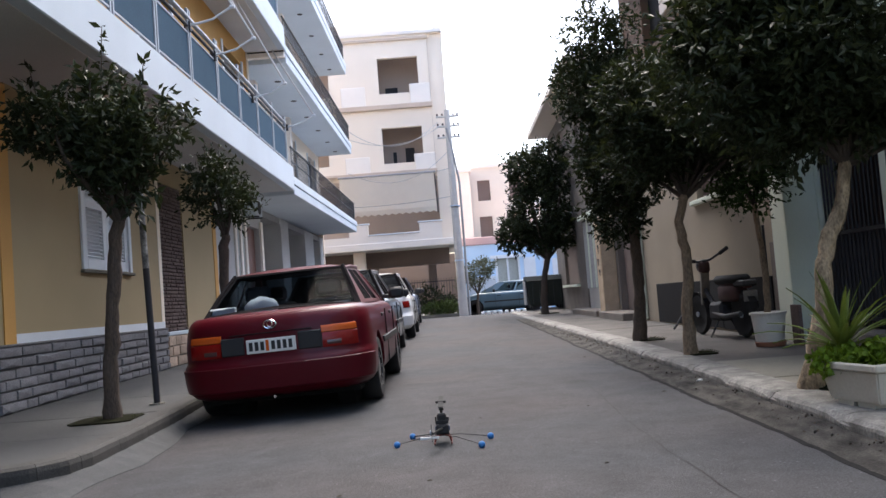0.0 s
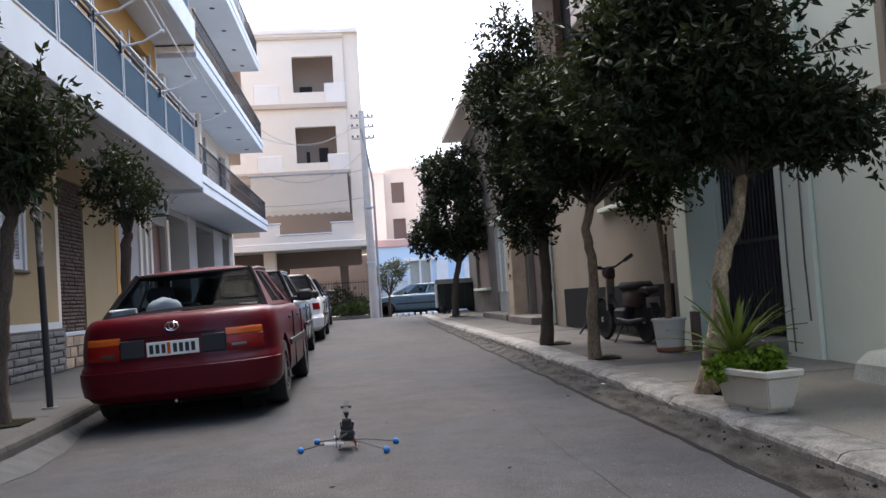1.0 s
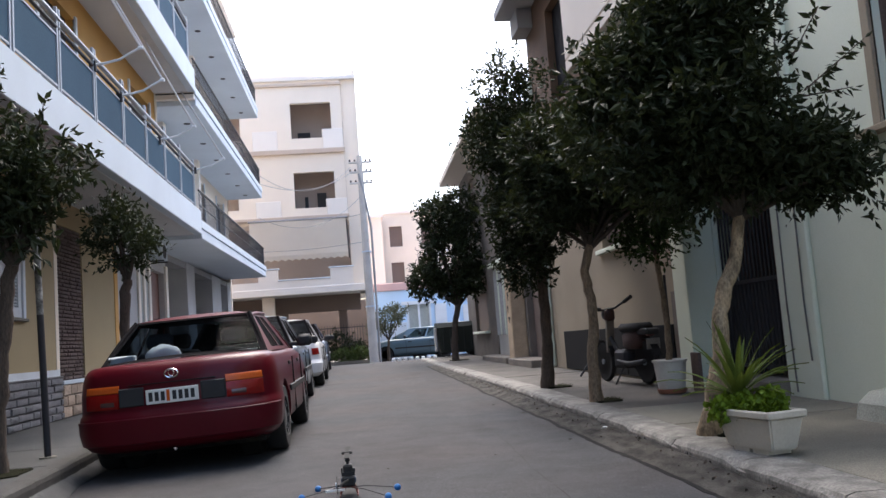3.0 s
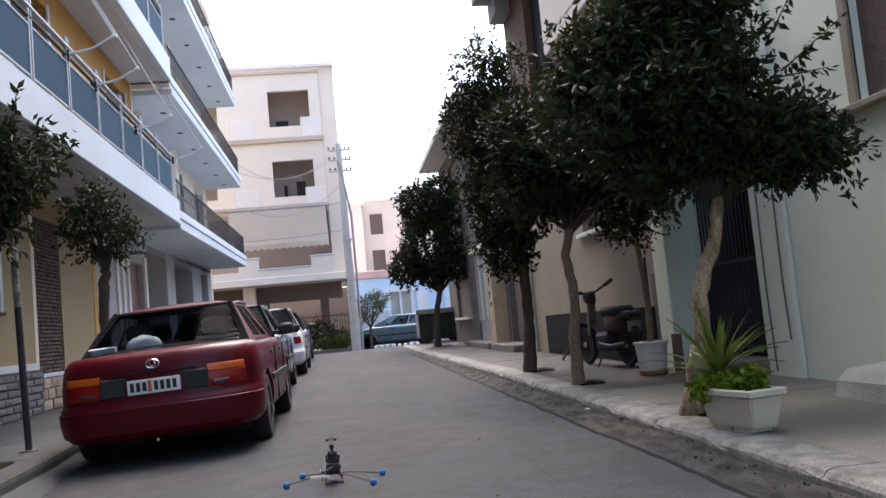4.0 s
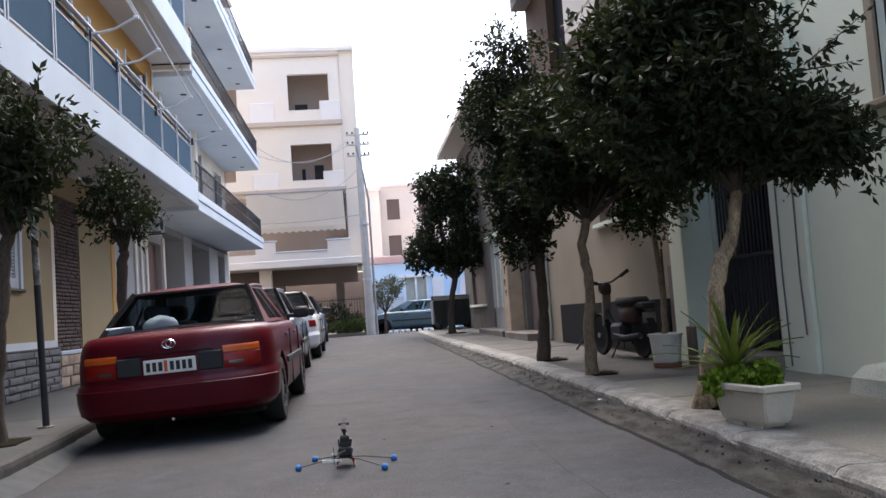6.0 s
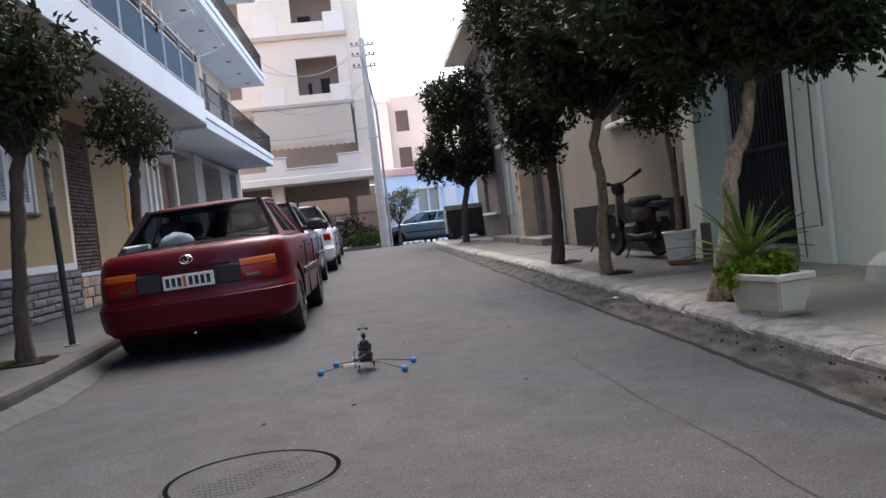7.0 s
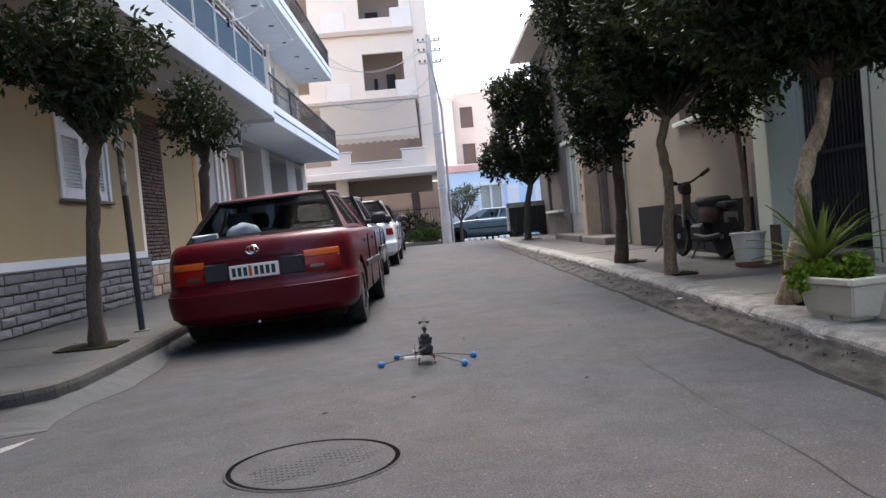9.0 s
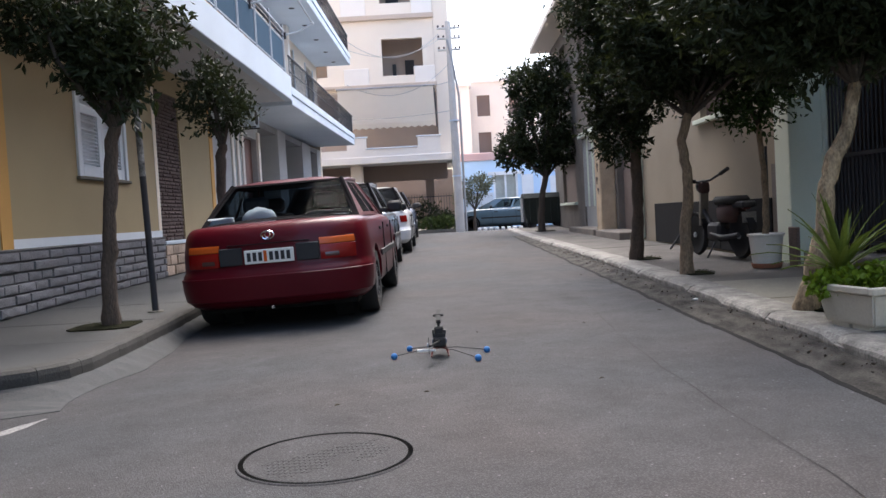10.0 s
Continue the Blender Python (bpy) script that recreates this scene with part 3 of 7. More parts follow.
# ---------------------------------------------------------------- pale building across the junction
FY = 36.5
faraway = thing("apartment_house", Matrix(), "pale cream apartment house with stepped parapets and open ground floor", "building")
bm = bmesh.new()
holes = [(-1.95, -0.22, 10.28, 11.47), (-1.95, -0.65, 9.92, 10.28), (-1.96, -0.24, 7.24, 8.43), (-1.96, -0.65, 6.89, 7.24), (-8.2, -4.1, 9.95, 11.4), (-8.2, -4.3, 6.95, 8.4), (-14, -10, 9.95, 11.4), (-14, -10, 6.95, 8.4)]
wall(bm, "y", FY, 0.22, -18, 0.25, 6.40, 12.45, holes)
part("front_wall", bm, far_plaster, faraway, "pale cream plaster front")
bm = bmesh.new()
for d in ((12.20, 12.32, 0.10), (9.22, 9.42, 0.16), (6.42, 6.55, 0.12)):
    box(bm, -18, 0.30, FY - d[2], FY, d[0], d[1], bev=0.02)
part("cornice", bm, far_cornice, faraway, "beige cornice")
for z in (10.28, 7.24):
    for a, b in ((-0.62, 0.25), (-3.6, -2.55)):
        boxed("parapet_step", (a, b, FY - 0.05, FY - 0.002, z - 0.84, z), far_trim, faraway, "stepped parapet panel", bev=0.015)
bm = bmesh.new()
wall(bm, "y", FY + 1.5, 0.2, -18, 0.9, 3.4, 12.9, [])
part("loggia_wall", bm, loggia_pale, faraway, "brown loggia wall with flare put into its colour")
for d in ((-1.05, -0.65, 6.9, 7.75), (-1.75, -1.2, 9.93, 10.5), (-1.6, -1.45, 6.9, 7.6)):
    boxed("inner_door", (d[0], d[1], FY + 1.38, FY + 1.49, d[2], d[3]), dark_metal, faraway)
for z in (3.4, 6.40, 9.3, 12.4):
    boxed("floor_slab", (-18, 0.55, FY + 0.22, FY + 1.5, z - 0.12, z + 0.08), far_plaster, faraway)
boxed("side_wall", (0.55, 0.90, FY + 0.22, FY + 6, 3.2, 12.9), far_plaster, faraway, "blank cream side wall")
boxed("side_pier", (0.26, 0.80, FY + 0.12, FY + 0.6, 3.5, 12.44), far_plaster, faraway)
boxed("roof_room", (-14, -0.9, FY + 2, FY + 6, 12.6, 13.7), far_plaster, faraway)
boxed("roof", (-18, 0.92, FY - 0.1, FY + 6, 12.45, 12.60), far_trim, faraway)
for a, b in ((-3.6, -2.6), (-1.7, -0.7)):
    boxed("roof_coping", (a, b, FY + 1.8, FY + 2.1, 12.6, 12.85), far_trim, faraway)
# first-storey balcony with a stepped parapet
bm = bmesh.new()
prism(bm, [(-18, 3.50), (0.30, 3.50), (0.30, 4.22), (-0.64, 4.22), (-0.64, 3.80), (-2.78, 3.80), (-2.78, 4.28), (-3.6, 4.28), (-3.6, 3.80), (-18, 3.80)], 1, FY - 0.62, FY - 0.50)
par = part("balcony_parapet", bm, far_trim, faraway, "white stepped balcony parapet")
bm = bmesh.new()
for d in ((-0.70, 0.34, 4.22), (-2.80, -0.64, 3.80), (-3.62, -2.72, 4.28)):
    box(bm, d[0], d[1], FY - 0.66, FY - 0.46, d[2], d[2] + 0.06, bev=0.012)
part("coping", bm, shutter_white, par)
boxed("balcony_slab", (-18, 0.80, FY - 0.66, FY + 1.5, 3.20, 3.50), far_trim, faraway, "white balcony slab", bev=0.02)
for x in (-3.57, -9.0):
    boxed("column", (x, x + 0.5, FY + 0.1, FY + 0.6, -0.4, 3.2), far_plaster, faraway, "pale square column", bev=0.02)
# beam, garden wall, ceiling and rear columns take the shade-dark plaster colour
boxed("beam", (-18, 0.55, FY + 1.2, FY + 1.5, 2.50, 3.2), loggia, faraway, "beam under the slab in shade-dark plaster")
boxed("garden_wall", (-18, 0.9, FY + 11.0, FY + 11.2, -0.4, 3.4), loggia, faraway, "garden wall in shade-dark brown behind the open ground floor")
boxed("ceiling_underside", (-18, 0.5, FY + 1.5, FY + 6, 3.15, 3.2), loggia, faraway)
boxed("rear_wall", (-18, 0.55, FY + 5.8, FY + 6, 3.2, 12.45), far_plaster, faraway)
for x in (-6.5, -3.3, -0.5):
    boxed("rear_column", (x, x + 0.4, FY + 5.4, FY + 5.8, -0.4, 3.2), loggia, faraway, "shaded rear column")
# awning cloth
bm = bmesh.new()
n = 28
top = [bm.verts.new((-3.9 + 4.02 * i / n, FY - 0.22, 6.36)) for i in range(n + 1)]
mid = [bm.verts.new((-3.9 + 4.06 * i / n, FY - 0.62, 4.86)) for i in range(n + 1)]
low = [bm.verts.new((-3.9 + 4.06 * i / n, FY - 0.63, 4.62 + (0.07 if i % 2 else 0.0))) for i in range(n + 1)]
for a, b in ((top, mid), (mid, low)):
    for i in range(n):
        bm.faces.new((a[i], a[i + 1], b[i + 1], b[i]))
bmesh.ops.solidify(bm, geom=bm.faces[:], thickness=0.015)
far_awning = thing("awning", Matrix(), "cream cloth awning with a scalloped edge, let down", "awning")
part("cloth", bm, awning_cloth, far_awning)
bm = bmesh.new()
tube(bm, [(-3.95, FY - 0.2, 6.38), (0.2, FY - 0.2, 6.38)], 0.05, 8)
part("roller", bm, grey_plaster, far_awning, smooth=50)
bm = bmesh.new()
tube(bm, [(0.16, FY - 0.2, 6.3), (0.2, FY - 0.62, 4.6)], 0.025, 6)
part("side_rail", bm, dark_metal, far_awning, smooth=50)

# low blue house and taller beige houses behind it
blue_house = thing("blue_house", Matrix(), "low pale blue house with white window frames and pink cornice", "house")
bm = bmesh.new()
wall(bm, "y", 44, 0.25, 1.0, 14, -0.4, 3.55, [(2.9, 4.15, 0.9, 2.78), (6.3, 7.4, 0.9, 2.6)])
part("wall", bm, blue_plaster, blue_house)
bm = bmesh.new()
box(bm, 1.0, 14, 43.9, 52, 3.55, 3.95, bev=0.03)
part("roof", bm, pink_plaster, blue_house, "pink cornice and flat roof")
boxed("side_wall", (1.0, 1.25, 44.25, 52, -0.4, 3.55), blue_plaster, blue_house)
boxed("porch_wall", (1.5, 2.85, 43.4, 44, -0.4, 1.9), white_paint, blue_house, "white porch wall", bev=0.02)
for a, b in ((2.9, 4.15), (6.3, 7.4)):
    w = boxed("window", (a, b, 44.12, 44.16, 0.9, 2.78), mat("lace_curtain", (0.42, 0.45, 0.42), 0.9, 0.3, 12, 90, 0.1), blue_house, "curtained window")
    bmw = bmesh.new()
    for x in (a, (a + b) / 2 - 0.05, b - 0.1):
        box(bmw, x, x + 0.1, 43.96, 44.11, 0.9, 2.78)
    box(bmw, a - 0.25, b + 0.25, 43.85, 43.99, 2.78, 2.95)
    part("window_frame", bmw, shutter_white, w, "white frame")
for a, b, z1 in ((4.35, 4.95, 2.75), (5.35, 5.6, 2.6), (5.8, 6.1, 2.6)):
    boxed("white_door", (a, b, 43.93, 43.99, -0.3, z1), shutter_white, blue_house, "white painted door leaf", bev=0.01)
for nm, x0, x1, y0, h, m, lab in (("beige_house", 2.3, 9.0, 54, 9.0, beige_plaster, "beige plastered house behind the blue one"), ("cream_house", 1.2, 2.25, 52.5, 8.6, far_plaster, "narrow cream house front"), ("terrace_house", 9.2, 30, 56, 7.5, far_plaster, "pale terrace house beyond the junction")):
    h0 = thing(nm, Matrix(), lab, "house")
    bm = bmesh.new()
    hs = [(a, a + 0.8, b, b + 1.3) for a in np.arange(x0 + 0.45, x1 - 0.9, 2.0) for b in (4.6, 6.9)]
    wall(bm, "y", y0, 0.3, x0, x1, -0.4, h, hs)
    part("wall", bm, m, h0)
    for q in hs:
        boxed("window", (q[0], q[1], y0 + 0.15, y0 + 0.2, q[2], q[3]), loggia, h0, "dark window")
    boxed("roof", (x0 - 0.1, x1 + 0.1, y0 - 0.12, y0 + 6, h, h + 0.18), far_trim, h0)
    boxed("side_wall", (x0, x0 + 0.3, y0 + 0.3, y0 + 6, -0.4, h), m, h0)

# ---------------------------------------------------------------- houses beside the kerb opposite
RX = 4.43
white_house = thing("white_house", Matrix(), "pale plastered house with a dark iron gate", "house")
bm = bmesh.new()
wall(bm, "x", RX, 0.25, -8, 9.55, 0.0, 9.5, [(7.95, 9.40, 0.30, 3.3), (4.4, 6.05, 2.40, 4.0), (1.0, 2.4, 2.40, 4.0)])
part("wall", bm, right_white, white_house, "pale stained plaster wall")
for y0, y1 in ((4.4, 6.05), (1.0, 2.4)):
    bm = bmesh.new()
    box(bm, RX - 0.03, RX + 0.02, y1, y1 + 0.10, 2.36, 4.1, bev=0.006)
    box(bm, RX - 0.03, RX + 0.02, y0 - 0.10, y0, 2.36, 4.1, bev=0.006)
    box(bm, RX - 0.10, RX + 0.05, y0 - 0.2, y1 + 0.25, 2.33, 2.385, bev=0.008)
    part("window_frame", bm, right_cream, white_house, "narrow stone window surround")
for y0, y1 in ((4.4, 6.05), (1.0, 2.4)):
    boxed("window", (RX + 0.08, RX + 0.12, y0, y1, 2.4, 4.0), stone_brown, white_house, "closed brown shutter")
# dark passage added behind the gate to block light; a black panel ends it
boxed("door", (RX + 1.40, RX + 1.46, 7.9, 9.45, 0.3, 3.3), black_panel, white_house, "black panel closing the added passage")
for d in ((7.85, 7.95, 0.1, 3.4), (9.40, 9.50, 0.1, 3.4), (7.95, 9.40, 3.3, 3.4), (7.95, 9.40, 0.20, 0.30)):
    boxed("passage_wall", (RX + 0.25, RX + 1.40, *d), stone_brown, white_house, "added dark wall that shuts light out behind the gate")
boxed("step", (RX - 0.25, RX + 0.2, 7.9, 9.45, 0.0, 0.36), old_plaster, white_house, "worn door step", bev=0.015)
boxed("pier", (RX - 0.05, RX, 7.30, 7.93, 0.1, 9.4), right_white, white_house, "shallow plaster pier beside the gate", bev=0.015)
boxed("meter_box", (RX - 0.14, RX, 5.25, 5.75, 0.95, 1.30), right_white, white_house, "pale meter box", bev=0.01)
bm = bmesh.new()
prism(bm, [(RX, 0.1), (RX - 0.55, 0.1), (RX - 0.53, 0.30), (RX - 0.42, 0.37), (RX, 0.40)], 1, 4.2, 6.05)
for v in bm.verts:
    v.co += Vector((0.05 * noise.noise(v.co * 3.1), 0.06 * noise.noise(v.co * 2.3), 0.02 * noise.noise(v.co * 4.0)))
part("bench_block", bm, mat("greyed_plaster", (0.40, 0.41, 0.36), 0.9, 0.5, 2.2, 90, 0.3), white_house, "broken plastered block at the foot of the wall")
gate = thing("iron_gate", pose(RX + 0.05, 7.95, 0.36), "tall dark iron gate of narrow upright bars", "gate")
for k in range(17):
    bm = bmesh.new()
    tube(bm, [(0, 0.04 + 0.085 * k, 0.02), (0, 0.04 + 0.085 * k, 2.9)], 0.011, 6)
    part("bar", bm, iron, gate)
for z in (0.1, 1.0, 2.0, 2.86):
    boxed("rail", (-0.015, 0.015, 0.01, 1.43, z - 0.02, z + 0.02), iron, gate)
boxed("lower_panel", (0.012, 0.022, 0.03, 1.42, 0.1, 1.0), iron, gate)
for y, z0, z1 in ((7.42, 0.55, 3.6), (7.74, 0.25, 3.2)):
    pipe = thing("wall_pipe", pose(RX - 0.075 if y > 7.3 else RX - 0.025, y, 0), "thin grey cable pipe on the pale wall", "pipe", "cable pipes on the wall")
    bm = bmesh.new()
    tube(bm, [(0.012, 0, z0), (0.014, 0.03, 1.1), (0.012, 0.01, 2.0), (0.012, 0, z1)], 0.008, 6)
    part("tube", bm, mat("grey_cable", (0.16, 0.16, 0.15), 0.8, 0.3, 9, 60, 0.1), pipe, smooth=50)

CX = 4.1
cream_house = thing("cream_house", Matrix(), "aged cream house with a black stone base", "house")
bm = bmesh.new()
wall(bm, "x", CX, 0.3, 9.56, 16.7, 0.1, 4.4, [(11.4, 12.7, 2.15, 3.4)])
part("wall", bm, right_cream, cream_house, "aged cream plaster wall")
boxed("end_pier", (CX - 0.04, CX + 0.33, 9.42, 9.83, 0.1, 5.6), right_white, cream_house, "pale pier", bev=0.01)
boxed("window", (CX + 0.1, CX + 0.14, 11.4, 12.7, 2.15, 3.4), stone_brown, cream_house, "closed window")
boxed("window_sill", (CX - 0.08, CX + 0.05, 11.25, 12.85, 2.08, 2.15), right_white, cream_house, bev=0.01)
boxed("small_door", (CX - 0.012, CX, 9.86, 10.02, 0.5, 1.35), old_plaster, cream_house)
for y0, y1 in ((10.02, 11.9), (11.93, 13.7), (13.73, 15.55)):
    boxed("base_panel", (CX - 0.03, CX, y0, y1, 0.28, 0.96), black_panel, cream_house, "black granite base panel", bev=0.006, slope=-0.006)
boxed("corner_pipe", (CX - 0.10, CX, 16.42, 16.60, 0.28, 6.0), right_white, cream_house, "white drain pipe", bev=0.03)
bm = bmesh.new()
box(bm, 3.0, CX, 7.6, 9.84, 4.06, 4.22, bev=0.015)
box(bm, 3.0, 3.12, 7.6, 9.84, 4.22, 5.0, bev=0.015)
part("balcony", bm, far_trim, cream_house, "white parapet balcony above the trees")
bm = bmesh.new()
wall(bm, "x", CX - 0.02, 0.3, 9.56, 16.6, 4.4, 8.3, [(13.6, 14.9, 5.0, 6.8), (10.6, 11.9, 5.0, 6.8)])
part("upper_wall", bm, brown_render, cream_house, "stained brown upper wall")
for a in (13.6, 10.6):
    boxed("window", (CX + 0.12, CX + 0.16, a, a + 1.3, 5.0, 6.8), black_panel, cream_house, "dark upper window")
boxed("balcony_slab", (3.46, CX - 0.02, 14.6, 16.6, 7.28, 7.46), grey_plaster, cream_house, "grey overhanging slab", bev=0.01)
boxed("bracket_block", (3.78, CX - 0.02, 15.9, 16.6, 6.88, 7.28), grey_plaster, cream_house, "grey corbel under the slab", bev=0.01)
boxed("upper_end_wall", (CX + 0.28, 12, 16.45, 16.6, 4.4, 8.3), grey_plaster, cream_house)
boxed("roof", (3.9, 12, -8, 16.7, 9.5, 9.7), grey_plaster, cream_house)
boxed("roof_room", (CX - 0.02, 12, 9.56, 16.6, 8.3, 9.5), brown_render, cream_house)

old_house = thing("old_house", Matrix(), "old stained two-storey house with a metal garage door", "house")
OX = 4.25
bm = bmesh.new()
wall(bm, "x", OX, 0.3, 16.75, 29.9, 0.1, 6.42, [(17.3, 19.6, 0.3, 2.9), (20.9, 24.2, 0.3, 2.85), (25.6, 28.3, 1.1, 2.3), (19.0, 20.2, 3.6, 5.0), (16.7, 20.8, 5.4, 6.5), (23.0, 24.2, 4.2, 6.0), (26.6, 27.8, 4.2, 6.0)])
part("wall", bm, old_plaster, old_house, "stained plaster wall")
boxed("end_wall", (OX, 12, 29.9, 30.15, 0.1, 6.6), old_plaster, old_house)
boxed("roof", (3.56, 12, 20.8, 30.3, 6.53, 6.73), far_plaster, old_house, "flat roof with a pale eave", bev=0.02, slope=-0.018)
boxed("door", (OX + 0.14, OX + 0.2, 17.3, 19.6, 0.3, 2.9), loggia, old_house, "brown recessed door", bev=0.01)
boxed("low_roof", (OX - 0.15, 12, 16.75, 20.8, 5.4, 5.52), old_plaster, old_house, "low flat roof", bev=0.01)
boxed("gable", (OX + 0.3, 12, 20.75, 20.9, 5.52, 6.5), old_plaster, old_house)
for d in ((19.0, 20.2, 3.6, 5.0), (23.0, 24.2, 4.2, 6.0), (26.6, 27.8, 4.2, 6.0)):
    boxed("window", (OX + 0.1, OX + 0.14, *d), loggia, old_house, "dark upper window")
boxed("window", (OX + 0.1, OX + 0.14, 25.6, 28.3, 1.1, 2.3), loggia, old_house, "shuttered shop window")
boxed("window_sill", (OX - 0.12, OX + 0.1, 25.4, 28.5, 1.02, 1.10), right_white, old_house, bev=0.01)
gd = boxed("garage_door", (OX + 0.05, OX + 0.10, 20.9, 24.2, 0.32, 2.85), garage_metal, old_house, "grey sheet metal garage door with ribs")
for k in range(12):
    boxed("rib", (OX - 0.02, OX + 0.05, 20.98 + 0.27 * k, 21.06 + 0.27 * k, 0.95, 2.8), garage_metal if k % 3 else right_white, gd, bev=0.008)
boxed("lintel", (OX - 0.12, OX + 0.1, 20.8, 24.3, 2.85, 2.97), right_white, old_house, "pale lintel", bev=0.01)
boxed("gate_pillar", (OX - 0.35, OX, 19.85, 20.45, 0.3, 2.6), mat("peeling_plaster", (0.52, 0.40, 0.27), 0.9, 0.6, 3, 60, 0.3), old_house, "peeling plaster pillar", bev=0.02)
boxed("step", (OX - 0.50, OX + 0.1, 17.2, 19.9, 0.20, 0.41), old_plaster, old_house, "cement door step", bev=0.02)
boxed("step", (OX - 0.45, OX + 0.05, 20.5, 24.4, 0.20, 0.41), old_plaster, old_house, "cement step", bev=0.02)
for y, z, s in ((20.12, 1.85, 0.10), (20.2, 1.55, 0.08), (20.1, 1.3, 0.07)):
    bm = bmesh.new()
    for k in range(4):
        tube(bm, [(OX - 0.354, y - s + 0.04 * k, z - s * (k % 2)), (OX - 0.354, y - s + 0.05 * k + 0.03, z + s)], 0.005, 4)
    part("scrawl", bm, dark_metal, old_house, "dark painted scrawl")
red_spray = mat("faded_red_spray_paint", (0.30, 0.07, 0.06), 0.8, 0.4, 9, 60, 0.05)
for y, z in ((22.15, 2.15), (22.75, 2.0)):
    bm = bmesh.new()
    tube(bm, [(OX + 0.046, y + 0.22 * math.sin(k * 0.9), z + 0.18 * math.cos(k * 1.3) - 0.05 * k) for k in range(9)], 0.014, 5)
    part("scrawl", bm, red_spray, old_house, "faded red painted scrawl")

# ---------------------------------------------------------------- parked cars
rubber = mat("tyre_rubber", (0.018, 0.018, 0.019), 0.85, 0.3, 20, 120, 0.2)
under = mat("underbody_black", (0.008, 0.008, 0.008), 0.95, 0.2, 10, 60, 0.1)
trim_black = mat("black_trim_plastic", (0.016, 0.016, 0.018), 0.62, 0.3, 20, 160, 0.1)
# wheel cover grey is darkened to hold the shade at the car's side
rim_grey = mat("dull_shaded_wheel_cover", (0.14, 0.14, 0.145), 0.45, 0.3, 20, 90, 0.05, metal=0.5)
chrome = mat("chrome", (0.8, 0.8, 0.82), 0.12, 0.1, 20, 90, 0.0, metal=1.0)
lamp_red = mat("red_lamp_lens", (0.22, 0.006, 0.005), 0.25, 0.2, 30, 200, 0.05, coat=0.15, spec=0.25)
lamp_amber = mat("amber_lamp_lens", (0.55, 0.10, 0.014), 0.25, 0.2, 30, 200, 0.05, coat=0.15, spec=0.25)
reverse_lens = mat("dull_reversing_lens", (0.075, 0.03, 0.03), 0.2, 0.2, 30, 200, 0.05, coat=0.5)
lamp_clear = mat("clear_lamp_lens", (0.55, 0.55, 0.56), 0.15, 0.2, 30, 200, 0.05, coat=0.6)
plate_white = mat("plate_white", (0.72, 0.72, 0.68), 0.4, 0.15, 20, 90, 0.02)
car_glass = glass("car_glass", (0.36, 0.42, 0.43))
car_glass_dark = glass("tinted_car_glass", (0.12, 0.15, 0.17))
cloth_dark = mat("dark_seat_cloth", (0.035, 0.035, 0.04), 0.95, 0.4, 20, 120, 0.2)
cloth_white = mat("white_cloth", (0.86, 0.87, 0.87), 0.9, 0.2, 8, 60, 0.2)


def cut(me, cutters):
    """The mesh with closed cutter meshes taken out of it."""
    ob = new("blank", me)
    tools = []
    for c in cutters:
        t = new("blank_tool", c)
        tools.append(t)
        md = ob.modifiers.new("cut", "BOOLEAN")
        md.operation, md.solver, md.object = "DIFFERENCE", "EXACT", t
    bpy.context.view_layer.update()
    got = bpy.data.meshes.new_from_object(ob.evaluated_get(bpy.context.evaluated_depsgraph_get()))
    for o in (ob, *tools):
        bpy.data.objects.remove(o)
    return got


def sheet(corners, windows, bulge, frame_bm, panes, liner, nu=4, nv=3):
    """A curved four-cornered sheet (bottom left, bottom right, top right, top left) with window openings (u0, u1, v0, v1)."""
    c = [Vector(p) for p in corners]
    nrm = (c[1] - c[0]).cross(c[3] - c[0]).normalized()

    def at(u, v, off=0.0):
        p = (c[0] * (1 - u) + c[1] * u) * (1 - v) + (c[3] * (1 - u) + c[2] * u) * v
        return p + nrm * (bulge * 4 * u * (1 - u) * (1 - v) + off)

    us = sorted({0.0, 1.0, *[w[i] for w in windows for i in (0, 1)], *[k / (nu * 2) for k in range(nu * 2)]})
    vs = sorted({0.0, 1.0, *[w[i] for w in windows for i in (2, 3)], *[k / nv for k in range(nv)]})
    for i in range(len(us) - 1):
        for j in range(len(vs) - 1):
            u, v = (us[i] + us[i + 1]) / 2, (vs[j] + vs[j + 1]) / 2
            hit = [k for k, w in enumerate(windows) if w[0] < u < w[1] and w[2] < v < w[3]]
            tgt, off = (panes[hit[0]], -0.006) if hit else (frame_bm, 0.0)
            cell = ((us[i], vs[j]), (us[i + 1], vs[j]), (us[i + 1], vs[j + 1]), (us[i], vs[j + 1]))
            tgt.faces.new([tgt.verts.new(at(a, b, off)) for a, b in cell])
            if not hit:
                liner.faces.new([liner.verts.new(at(a, b, -0.012)) for a, b in cell])


